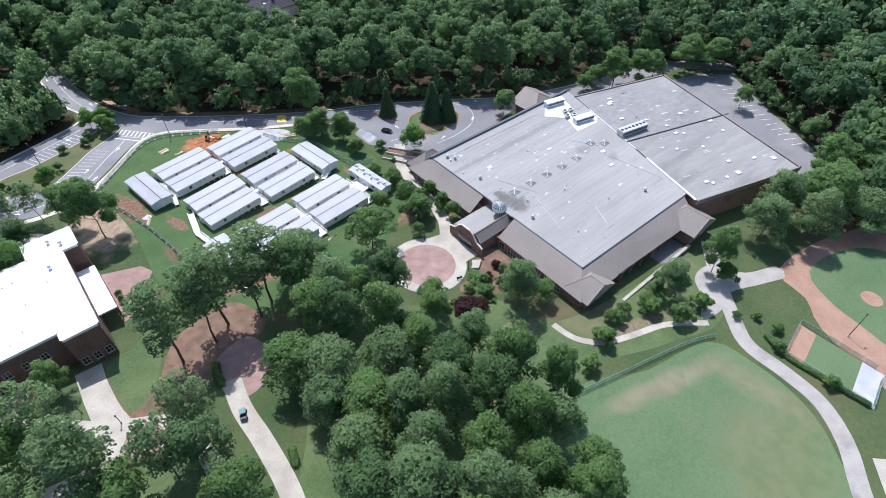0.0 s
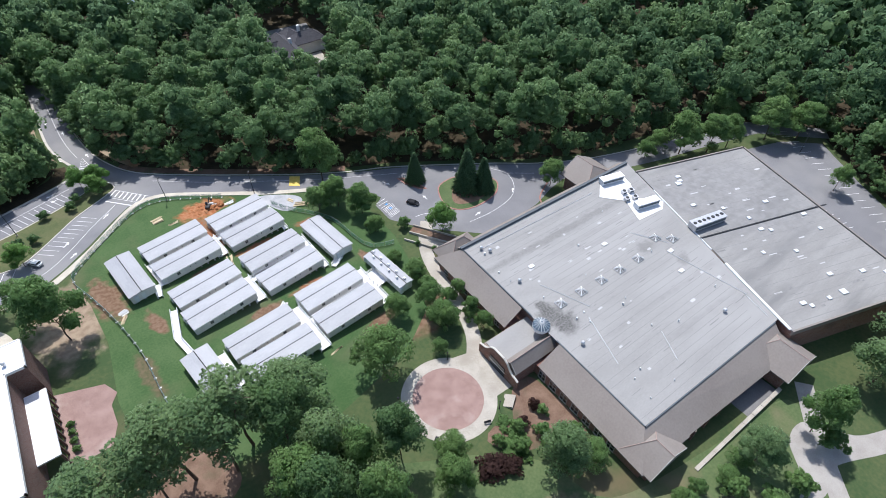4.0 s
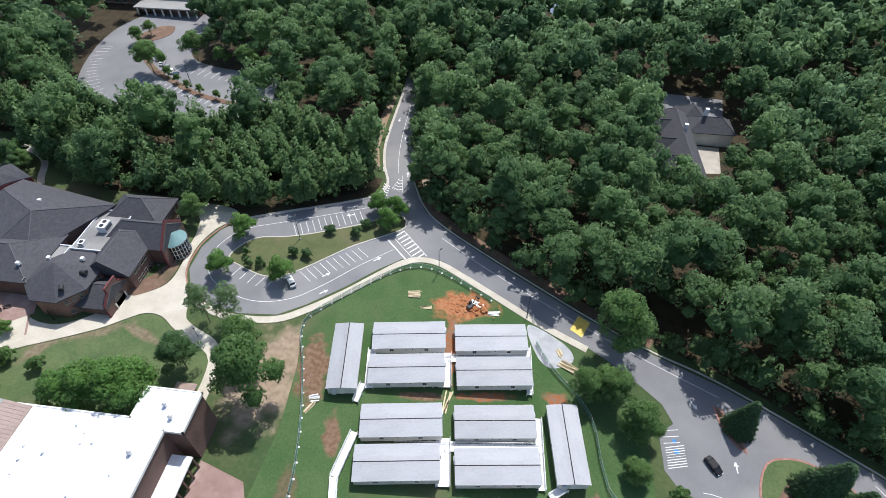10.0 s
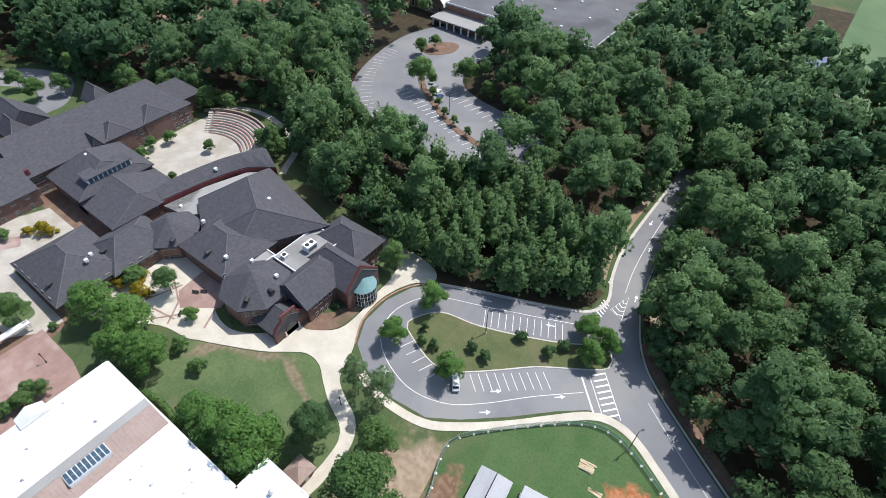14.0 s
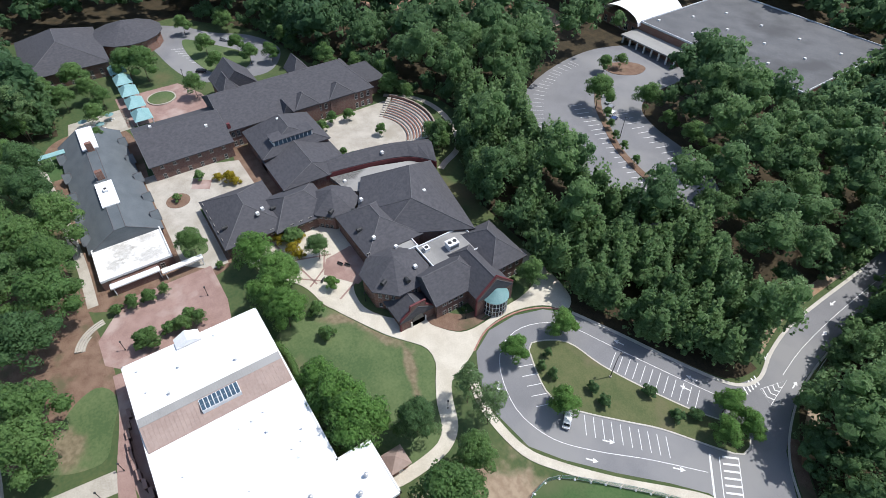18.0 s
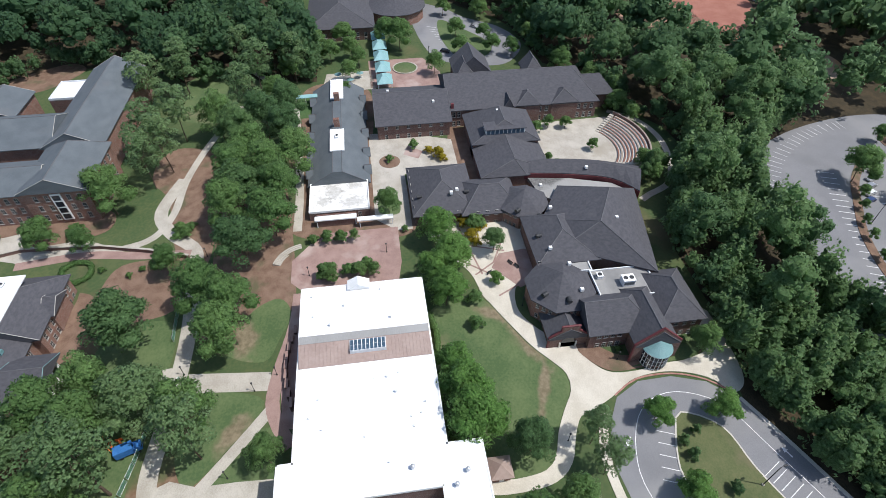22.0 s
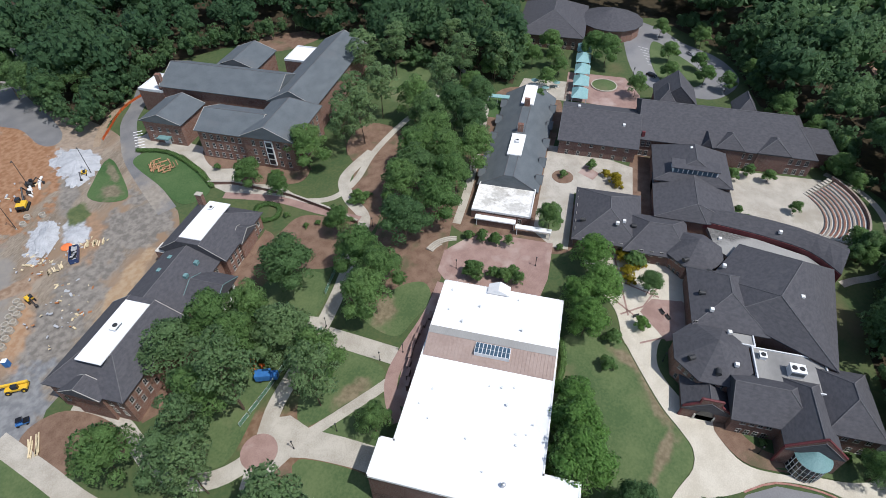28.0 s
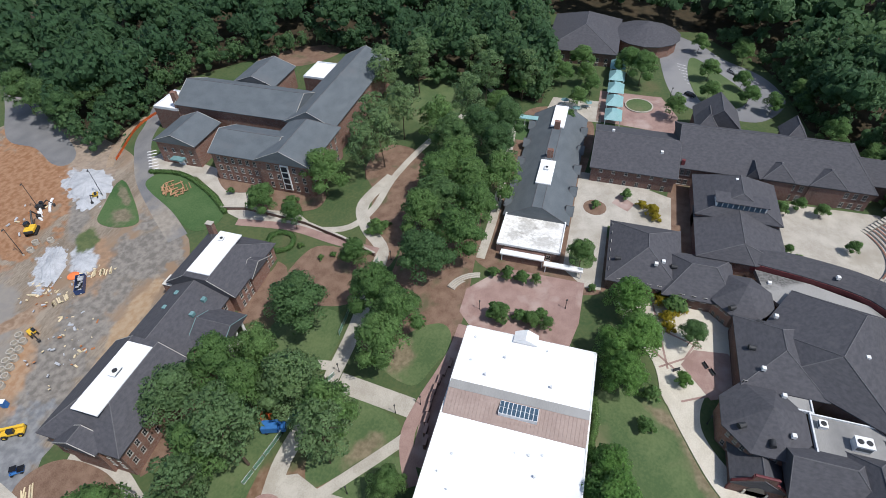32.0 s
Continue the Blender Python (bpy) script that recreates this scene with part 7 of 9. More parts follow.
flat("hall_walk", area_mesh([(-125, -19), (-119, -12), (-121, 4), (-114, 17), (-107, 25), (-104.5, 33), (-105.6, 48), (-110, 52), (-113, 46), (-117, 34), (-124, 28), (-127, 8), (-129, -4), (-130, -17)], 0.05, 0.1), CONCRETE, "pale concrete walk before the assembly hall", "path")
flat("garden_path", ribbon_mesh([(-107, 50), (-107.5, 58), (-111, 66), (-121, 70), (-138, 71), (-160, 76), (-182, 84)], 2.4, 0.052, 0.1), CONCRETE, "narrow curving concrete path under the trees", "path")
flat("brick_walk", ribbon_mesh([(-104, 30), (-106, 48), (-104, 64), (-103, 78)], 3.0, 0.075), PAVER, "dark red brick walk by the retaining wall", "path")
for p in ([(-126, 10), (-126, 26), (-119, 28), (-117, 18)], [(-125, 30), (-125, 50), (-116, 52), (-112, 40), (-113, 30)]):
    flat("planting_bed", area_mesh(p, 0.13, 0.1, 1.5), MULCH, "mulched bed before the assembly hall", "planting bed")
flat("clay_verge", ribbon_mesh([(-150, -38.5), (-138, -38.5), (-126, -34.5), (-118, -30)], 2.6, 0.04), SANDY, "bank of raw clay behind the hall", "bank")
flat("site_corner", area_mesh([(-21, 25), (-27, 31), (-27, 43), (-22, 51), (-16, 46), (-12, 34), (-14, 27)], 0.06, 0.1, 1.5), MULCH, "reddish earth bed at the hall's corner", "bare earth")
flat("back_clearing", area_mesh([(-228, 4), (-214, -16), (-205, -20), (-203, -4), (-208, 6), (-222, 14)], 0.04, 0, 2.0), MULCH, "bare earth clearing behind the hall", "clearing")

flat("grove_floor", area_mesh([(-156, 66), (-150, 60), (-138, 60), (-128, 67), (-112, 71), (-100, 76), (-98, 83), (-112, 84), (-130, 84), (-150, 80)], 0.05, 0.1, 1.5), MULCH, "reddish earth under the grove's pines", "bare earth")
flat("second_infield", area_mesh([(-262, 288), (-271, 300), (-270, 330), (-256, 339), (-232, 326), (-212, 308), (-216, 294), (-238, 284)], 0.05, 0, 3.0), SECONDCLAY, "red clay infield of a second ball field", "ball field")
flat("field_turf", area_mesh([(-236, 283), (-262, 287), (-268, 284), (-256, 274), (-234, 276)], 0.05, 0, 3.0), FIELD, "green outfield grass of the second ball field", "ball field")
flat("field_court", area_mesh([(-210, 333), (-206, 325), (-192, 319), (-178, 317), (-172, 330), (-186, 341)], 0.05, 0, 2.0), SANDY, "bare pale ground beside the second ball field", "bare earth")
for x, y, turn in ((-271.6, 312, 90), (-271.4, 321.5, 90), (-266.6, 334.4, 62), (-257.4, 340.6, 33)):
    stand_seat = thing("bleacher", "grey metal bleacher in five rows behind the infield", "bleacher", x, y, None, turn, "field bleachers")
    for k in range(5):
        part("seat_plank", box(bmesh.new(), -4, 4, 0.7 * k, 0.7 * k + 0.36, 0.45 + 0.38 * k, 0.52 + 0.38 * k), METAL, stand_seat)
    for sx in (-3.6, 0, 3.6):
        part("bearer", tube(bmesh.new(), (sx, 0.1, 0.1), (sx, 3.1, 1.95), 0.06, None, 6), METAL, stand_seat)
        part("leg", tube(bmesh.new(), (sx, 3.0, 0), (sx, 3.0, 1.9), 0.06, None, 6), METAL, stand_seat)
    part("rail", tube(bmesh.new(), (-4, 3.2, 3.0), (4, 3.2, 3.0), 0.05, None, 6), METAL, stand_seat)
shelter = thing("dugout", "low dark-roofed dugout beside the clay infield", "dugout", -272.6, 300, None, 94)
part("roof", box(bmesh.new(), -5, 5, -1.4, 1.6, 2.3, 2.5), DARKROOF, shelter)
part("back_wall", box(bmesh.new(), -4.8, 4.8, 1.2, 1.4, 0, 2.3), DARKBRICK, shelter)
for sx in (-4.7, 0, 4.7):
    part("post", tube(bmesh.new(), (sx, -1.2, 0), (sx, -1.2, 2.3), 0.06, None, 6), DARK, shelter)

# ---- trees ----


def with_normals(quads, soft):
    """Each face wound to agree with its soft normal, which is kept as a fifth row (lean of light over a clump)."""
    soft = soft / (np.linalg.norm(soft, axis=1)[:, None] + 1e-6)
    face = np.cross(quads[:, 1] - quads[:, 0], quads[:, 2] - quads[:, 0])
    turn = (face * soft).sum(1) < 0
    quads[turn] = quads[turn][:, ::-1]
    return np.concatenate([quads, soft[:, None]], 1)


def leaf_cloud(rng, lobes, n, size, low=-0.35, flatten=0.55):
    """Irregular leaf clumps as small four-sided faces over a set of lobes (x, y, z, radius): corners n x 4 x 3."""
    lobes = np.array(lobes)
    pick = rng.choice(len(lobes), n, p=lobes[:, 3] ** 1.7 / (lobes[:, 3] ** 1.7).sum())
    d = rng.normal(size=(n, 3))
    d /= np.linalg.norm(d, axis=1)[:, None]
    d[:, 2] = np.where(d[:, 2] < low, -d[:, 2], d[:, 2])
    r = lobes[pick, 3] * (0.74 + 0.42 * rng.random(n))
    c = lobes[pick, :3] + d * r[:, None] * (1, 1, 0.8)
    far_in = np.zeros(n, bool)
    for q in lobes:
        far_in |= np.linalg.norm((c - q[:3]) / (1, 1, 0.8), axis=1) < q[3] * 0.72
    c, d = c[~far_in], d[~far_in]
    n = len(c)
    nor = d + rng.normal(size=(n, 3)) * flatten
    nor /= np.linalg.norm(nor, axis=1)[:, None]
    u = np.cross(nor, rng.normal(size=(n, 3)))
    u /= np.linalg.norm(u, axis=1)[:, None]
    v = np.cross(nor, u)
    s = size * (0.55 + 0.75 * rng.random((n, 1)))
    corners = [c + u * s * a + v * s * b for a, b in ((1, 0.1), (0.05, 0.75), (-0.95, -0.1), (0.1, -0.7))]
    out = np.stack(corners, 1) + rng.normal(size=(n, 4, 3)) * size * 0.16
    mid = (lobes[:, :3] * lobes[:, 3:]).sum(0) / lobes[:, 3].sum()
    whole = c - mid
    whole /= np.linalg.norm(whole, axis=1)[:, None] + 1e-6
    soft = d * 0.65 + whole * 0.45 + nor * 0.25 + (0, 0, 0.4)
    return with_normals(out, soft)


def crown_lobes(rng, radius, height, base, n):
    out = [(0, 0, base + height * 0.50, radius * 0.61)]
    for i in range(n):
        a = 2.4 * i + rng.uniform(-0.4, 0.4)
        f = (i + 0.5) / n
        z = base + height * (0.2 + 0.72 * f)
        k = radius * (0.82 - 0.63 * f * f) * rng.uniform(0.66, 1.06)
        out.append((k * math.cos(a), k * math.sin(a), z + height * rng.uniform(-0.06, 0.08), radius * rng.uniform(0.17, 0.34)))
    return out


def quads_mesh(name, quads, material, tone):
    n = len(quads)
    soft, quads = quads[:, 4], np.ascontiguousarray(quads[:, :4])
    me = bpy.data.meshes.new(name)
    me.vertices.add(4 * n), me.loops.add(4 * n), me.polygons.add(n)
    me.vertices.foreach_set("co", quads.reshape(-1).astype(np.float32))
    me.loops.foreach_set("vertex_index", np.arange(4 * n, dtype=np.int32))
    me.polygons.foreach_set("loop_start", np.arange(0, 4 * n, 4, dtype=np.int32))
    me.update(calc_edges=True)
    at = me.attributes.new("tone", "FLOAT", "POINT")
    at.data.foreach_set("value", np.repeat(tone, 4).astype(np.float32))
    me.materials.append(material)
    soft = soft / (np.linalg.norm(soft, axis=1)[:, None] + 1e-6)
    me.normals_split_custom_set_from_vertices(np.repeat(soft, 4, 0))
    return me


def core_quads(lobes, k=0.78):
    """Closed inner shells that keep a crown from being seen through."""
    out, hub = [], []
    for x, y, z, r in lobes[:1] + [q for q in lobes[1:] if q[3] > lobes[0][3] * 0.48]:
        r *= k
        rings = [(math.sin(t) * r, math.cos(t) * r * 0.8) for t in (0.2, 1.1, 2.0, 2.9)]
        for (r0, z0), (r1, z1) in zip(rings, rings[1:]):
            for i in range(5):
                a, b = i * math.pi / 2.5, (i + 1) * math.pi / 2.5
                hub.append((x, y, z))
                out.append([(x + r0 * math.cos(a), y + r0 * math.sin(a), z + z0), (x + r0 * math.cos(b), y + r0 * math.sin(b), z + z0), (x + r1 * math.cos(b), y + r1 * math.sin(b), z + z1), (x + r1 * math.cos(a), y + r1 * math.sin(a), z + z1)])
    out = np.array(out)
    return with_normals(out, out.mean(1) - np.array(hub))


def trunk_mesh(rng, height, r, limbs, reach, crook=0.3):
    bm = bmesh.new()
    p, pts = Vector((0, 0, -0.4)), []
    for i in range(5):
        pts.append(p.copy())
        p = p + Vector((rng.uniform(-crook, crook), rng.uniform(-crook, crook), height / 4))
    for i in range(4):
        tube(bm, pts[i], pts[i + 1], r * (1 - 0.2 * i), r * (0.8 - 0.2 * i), 7)
    for i in range(limbs):
        a, f = 2.4 * i, 0.5 + 0.45 * i / limbs
        s = pts[0].lerp(pts[-1], f)
        tube(bm, s, s + Vector((reach * math.cos(a), reach * math.sin(a), reach * 0.7)), r * 0.38, r * 0.12, 5)
    return mesh_of("trunk", bm, BARK)


def tree_kind(key, material, radius, height, base, n_lobes, n, size, seed, flatten=0.6):
    nr, pr = np.random.default_rng(seed), random.Random(seed)
    lobes = crown_lobes(pr, radius, height, base, n_lobes)
    q = np.concatenate([leaf_cloud(nr, lobes, n, size, flatten=flatten), core_quads(lobes, 0.88)])
    return (quads_mesh(key, q, material, nr.random(len(q)) * 0.25), trunk_mesh(pr, base + height * 0.5, 0.0125 * (height + base), 6, radius * 0.5), radius, height + base)


def pine_kind(key, material, radius, height, base, n_lobes, n, size, seed):
    """Layered limbs of needles round a long bare trunk, widest in the middle, with gaps."""
    nr, pr = np.random.default_rng(seed), random.Random(seed)
    lobes = []
    for i in range(n_lobes):
        f = (i + 0.5) / n_lobes
        reach = radius * (0.35 + 0.65 * math.sin(math.pi * min(1.0, 0.18 + 0.82 * f))) * pr.uniform(0.25, 0.9)
        a = 2.4 * i + pr.uniform(-0.5, 0.5)
        lobes.append((reach * math.cos(a), reach * math.sin(a), base + height * f * 0.96, radius * pr.uniform(0.16, 0.30)))
    q = np.concatenate([leaf_cloud(nr, lobes, n, size, flatten=0.9), core_quads([(0, 0, base + height * 0.55, radius * 0.3)])])
    return (quads_mesh(key, q, material, nr.random(len(q)) * 0.3), trunk_mesh(pr, base + height * 0.75, 0.0085 * (height + base), 14, radius * 0.6, 0.5), radius, height + base)


def conifer_kind(key, material, radius, height, tiers, n, size, seed):
    nr, pr = np.random.default_rng(seed), random.Random(seed)
    q = []
    for i in range(n):
        f = nr.random() ** 0.7
        tier = math.floor(f * tiers) / tiers
        z = height * (1 - f) + 0.5
        r = radius * (0.12 + 0.88 * f) * (0.75 + 0.3 * ((f - tier) * tiers)) * nr.uniform(0.75, 1.1)
        a = nr.uniform(0, 2 * math.pi)
        o, t = Vector((math.cos(a), math.sin(a), -0.25)), Vector((-math.sin(a), math.cos(a), 0))
        c = Vector((r * math.cos(a), r * math.sin(a), z))
        s = size * nr.uniform(0.6, 1.2)
        q.append([c + o * s, c + t * s * 0.5 + Vector((0, 0, 0.1)), c - o * s, c - t * s * 0.5])
    cone = []
    for i in range(8):
        a, b = i * math.pi / 4, (i + 1) * math.pi / 4
        k = radius * 0.7
        cone.append([Vector((k * math.cos(a), k * math.sin(a), 0.8)), Vector((k * math.cos(b), k * math.sin(b), 0.8)), Vector((0, 0.02, height * 0.95)), Vector((0, 0, height * 0.95))])
    q = np.array([[tuple(v) for v in f] for f in q + cone])
    q = with_normals(q, q.mean(1) * (1, 1, 0) + (0, 0, 1.2) + nr.normal(size=(len(q), 3)) * 0.5)
    return (quads_mesh(key, q, material, nr.random(len(q)) * 0.25), trunk_mesh(pr, height * 0.6, 0.18, 0, 0.1, 0.05), radius, height)


KINDS = {
    "oak": [tree_kind("crown", LEAF_MID, 6, 10, 3.5, 24, 5200, 0.25, 11 + i) for i in range(4)],
    "dark": [tree_kind("crown", LEAF_DARK, 6, 11, 4, 26, 5200, 0.25, 21 + i) for i in range(3)],
    "young": [tree_kind("crown", LEAF_BRIGHT, 4, 6.5, 1.4, 18, 3200, 0.2, 31 + i) for i in range(2)],
    "maple": [tree_kind("crown", LEAF_BRIGHT, 6, 10, 3, 26, 5200, 0.25, 28 + i) for i in range(2)],
    "pale": [tree_kind("crown", LEAF_PINE, 6, 13, 4, 34, 5200, 0.25, 35 + i, 0.8) for i in range(3)],
    "light": [tree_kind("crown", LEAF_MID, 6, 13, 4, 26, 5200, 0.25, 25 + i) for i in range(2)],
    "pine": [pine_kind("crown", LEAF_PINE, 5.5, 12, 8, 34, 3000, 0.29, 41 + i) for i in range(3)],
    "tall": [pine_kind("crown", LEAF_PINE, 5.5, 18, 13, 46, 4200, 0.29, 45 + i) for i in range(3)],
    "shrub": [tree_kind("foliage", LEAF_DARK, 1.6, 2.6, 0.2, 9, 480, 0.22, 51 + i) for i in range(2)],
    "bush": [tree_kind("foliage", LEAF_MID, 1.6, 2.4, 0.1, 9, 480, 0.22, 61 + i) for i in range(2)],
    "yellow": [tree_kind("foliage", LEAF_YELLOW, 2.2, 3.0, 0.3, 10, 700, 0.22, 71)],
    "purple": [tree_kind("foliage", LEAF_PURPLE, 2.2, 1.8, 0.1, 10, 600, 0.22, 81)],
    "conifer": [conifer_kind("crown", LEAF_CONIFER, 3.6, 13, 9, 3200, 0.42, 91 + i) for i in range(2)],
}
TREE_WORDS = {
    "oak": ("tree", "broad-crowned green shade tree on the campus ground", "tree", "campus trees"),
    "dark": ("tree", "tall dark-leaved tree with a dense crown", "tree", "campus trees"),
    "young": ("young_tree", "young bright-green tree planted in the open", "tree", "parking trees"),
    "pine": ("pine_tree", "tall pine with an open needle crown and bare trunk", "tree", "campus pines"),
    "maple": ("tree", "bright green shade tree beside a school hall", "tree", "campus trees"),
    "pale": ("tree", "tall pale green tree in a dense grove", "tree", "grove trees"),
    "light": ("tree", "light green tree at the edge of the woods", "tree", "campus trees"),
    "tall": ("pine_tree", "very tall pine with a high needle crown and long bare trunk", "tree", "campus pines"),
    "shrub": ("shrub", "dark clipped shrub in a planting bed", "shrub", "shrubs"),
    "bush": ("bush", "rounded green bush beside a path", "bush", "bushes"),
    "yellow": ("yellow_shrub", "yellow-leaved shrub in the courtyard", "shrub", "shrubs"),
    "purple": ("purple_shrub", "low rounded purple-leaved shrub in a planting bed", "shrub", "shrubs"),
    "conifer": ("conifer", "dark pyramidal conifer on a traffic island", "conifer", "conifers"),
}
tree_rng = random.Random(77)


def tree(kind, x, y, radius, tall=None, z=None):
    crown, trunk, r0, h0 = tree_rng.choice(KINDS[kind])
    name, label, cat, grp = TREE_WORDS[kind]
    ob = new(name)
    ob.empty_display_size = 0.3
    s = radius / r0
    sz = (tall / h0) if tall else min(max(s, 0.75), 1.25)
    ob.matrix_basis = pose(x, y, hz(x) if z is None else z, 0, 0, tree_rng.uniform(0, 360)) @ Matrix.Diagonal((s, s, sz, 1))
    tagged(ob, label, cat, grp)
    for me in (trunk, crown):
        o = new(me.name.split(".")[0], me)
        o.parent = ob
    return ob


for x, y, r in ((-36, 206, 4.5), (-37, 191, 4.3), (-20, 192, 4.4), (1, 225, 4.5), (5, 219, 4.0), (7, 225, 4.0)):
    tree("young", x, y, r)
for x, y, r in ((-12, 213, 2.2), (-4, 214, 2.1), (-2, 218, 2.1), (-20, 202, 1.8), (-16, 202, 2.1), (-31, 195, 1.4), (-28, 196, 1.6), (-33, 199, 1.3)):
    tree("shrub", x, y, r, 3.4)
OAKS = [(-52, 209, 4.4), (-111, 136, 4.3), (-109, 38, 5.3), (-106, 50, 3.9), (-95, 75, 4.6), (-39, 105, 4.3), (48, 102.6, 8.2), (70, 104, 3.4), (93, 138, 5.4), (141, 136, 5.0), (71, 170, 5.6), (64, 170, 4.6), (76, 162, 5.4), (223, 72, 4.4), (219, 40, 4.8), (45, 68, 5.0)]
for x, y, r in OAKS:
    tree("maple" if (x, y) == (93, 138) else "oak", x, y, r, 6 + r * 1.15)
for x, y, r, tall in ((-46, 148.6, 7.2, 16), (-38.5, 149.2, 7.6, 17), (-53, 147.2, 5.4, 13), (-97, 149, 6.2, 13), (-85.6, 151.6, 6.4, 14), (-81.8, 146.4, 5.6, 12), (-75, 148.4, 5.6, 13)):
    tree("maple", x, y, r, tall)
tree("dark", -33.3, 160.6, 5.4, 13), tree("dark", -92, 164.6, 3.8, 9), tree("young", -80.5, 163, 2.3, 4.4)
tree("oak", -14.5, 156, 8.0, 22), tree("oak", -19.8, 166, 5.6, 16), tree("pine", -33.7, 174.6, 4.0, 15), tree("pine", -27, 175.6, 4.2, 15)
for x, y, r in ((-139, 93, 8.5), (-119, 92, 8.5), (-107, 102, 7.5), (-96, 95, 8), (-82, 86, 7), (-77, 94, 6.8), (-68, 93, 7.2), (-73, 69, 8.3), (-123, 53, 7.5), (-53, 77, 7.9), (-49, 88, 6.6), (-53, 58, 6.9), (-43, 53, 7.9), (-35, 66, 7.5), (-58, 66, 6.3), (-17, 53, 6.8), (-20, 67, 6.9), (-49, 67, 6.0), (-130, 89, 7.5), (-112, 89, 7)):
    tree({(-53, 77): "pale", (-73, 69): "dark", (-43, 53): "pale", (-119, 92): "dark", (-96, 95): "dark", (-20, 67): "pale"}.get((x, y), "oak"), x, y, r * 1.05, 17)
for x, y, r in ((25, 104, 8.8), (6, 73, 8), (21, 77, 7.2), (25, 61, 8.2), (35, 50, 6.8), (38, 38, 7.2), (38, 28, 7.6), (7, 47, 8.4), (17, 37, 8.4), (26, 28, 8.3), (42, 12, 7.1), (18, 84, 6.6), (39, 80, 6.2), (31, 82, 6.8), (32, 18, 7), (20, 48, 7.6), (7, 60, 7.6), (3, 37, 7.8), (14, 27, 6.7), (25, 18, 6.8), (67, 57, 7.2), (105, 32, 5.4), (124, 28, 5)):
    tree(tree_rng.choice(("oak", "pale", "dark", "pale")), x, y, r * tree_rng.uniform(0.8, 1.1), tree_rng.uniform(14, 22) if y < 100 else 18)
for x, y, r in ((-42, 90, 6.5), (-18, 74, 6.0), (-26, 68, 5.2), (-185, 51, 8), (-194, 62, 8), (-151, 59, 7), (-160, 67, 7), (-171, 88, 6.5), (-191, 91, 7.5), (-198, 104, 7.5), (-205, 84, 6.5), (-142, 66, 6.5), (-134, 62, 6.0)):
    tree("pine", x, y, r, 22)
for x, y, r in ((-14, 96, 7.8), (-5, 97, 6.8), (0, 101, 8.4), (8, 98, 7.0), (13, 102, 8.2), (-37, 72.5, 7.4)):
    tree("tall", x, y, r, 28)
tree("dark", 20, 99, 8.2, 21), tree("light", 73, 186, 8.2, 22), tree("light", 197, 120.5, 7.6, 18), tree("light", 206.5, 114.5, 7.0, 17), tree("light", 216, 112, 6, 14), tree("light", 234, 106, 8.2, 18), tree("light", 244, 98, 7.6, 17), tree("oak", 191, 127, 5, 10), tree("oak", 183, 126.5, 4.4, 8), tree("oak", 230, 126, 7, 16), tree("light", 250, 112, 7, 17)
for x, y, r in ((149, 26, 8.5), (162, 28, 8), (172, 19, 9.5), (186, 20, 9), (196, 26, 8), (178, 8, 9), (160, 16, 7.5), (206, 18, 9), (12, 66, 8), (30, 70, 7.6), (14, 54, 8.2), (28, 44, 8), (10, 30, 8), (32, 60, 7.4), (44, 24, 7.5), (46, 40, 6.6), (20, 22, 8), (36, 8, 7.5), (24, 8, 8), (12, 16, 8), (26, 88, 6.6), (44, 52, 6), (50, 30, 6)):
    tree(tree_rng.choice(("oak", "pale", "pale", "pale", "light")), x, y, r * tree_rng.uniform(0.8, 1.1), 15 + 9 * tree_rng.random())
for x, y, r in ((-128, 100, 8), (-118, 104, 7), (-134, 108, 7.6), (-150, 104, 7), (-158, 96, 8), (-165, 104, 7), (-150, 88, 7.5), (-160, 80, 8), (-133, -58, 7), (-145, -58, 7.5), (-158, -56, 7), (-138, -70, 8), (-150, -72, 7), (-170, -56, 7.5), (-140, -84, 8)):
    tree("dark" if y < 0 else tree_rng.choice(("oak", "dark")), x, y, r, 18)
for x, y in ((-112, 74.4), (-109.6, 73.4), (-113.6, 76.6)):
    tree("bush", x, y, 2.0, 2.2)
for x, y, r in ((101.5, 167, 3.7), (114.5, 152.5, 5.2), (119, 148.5, 4.2)):
    tree("conifer", x, y, r, 2.2 + 2.8 * r)
for x, y, r, tall in ((-118, 222.5, 3.2, 11), (-115.5, 219.5, 2.6, 8)):
    tree("dark", x, y, r, tall)
for x, y, r in ((76, 33, 3.6), (66, 30, 3.0), (99, 24, 4), (108, 23, 3.4), (95, 31, 3.4), (85, 35, 2.6), (124, 24, 4), (74, 152, 3.4), (84, 148, 2.6), (73, 136, 2.5), (-67, 155, 2.4), (-75, 156, 2.5)):
    tree("bush", x, y, r, r * 1.7)
tree("yellow", -101.5, 162, 2.8, 3.4), tree("yellow", -98.5, 159.4, 2.6, 3.2), tree("yellow", -95.6, 160.2, 1.8, 2.6), tree("purple", 54.5, 66, 4.4, 2.2), tree("purple", 58.5, 64.2, 3.4, 2.0), tree("purple", 68, 70.6, 1.9, 2.2), tree("purple", 73.4, 72.6, 1.9, 2.2)

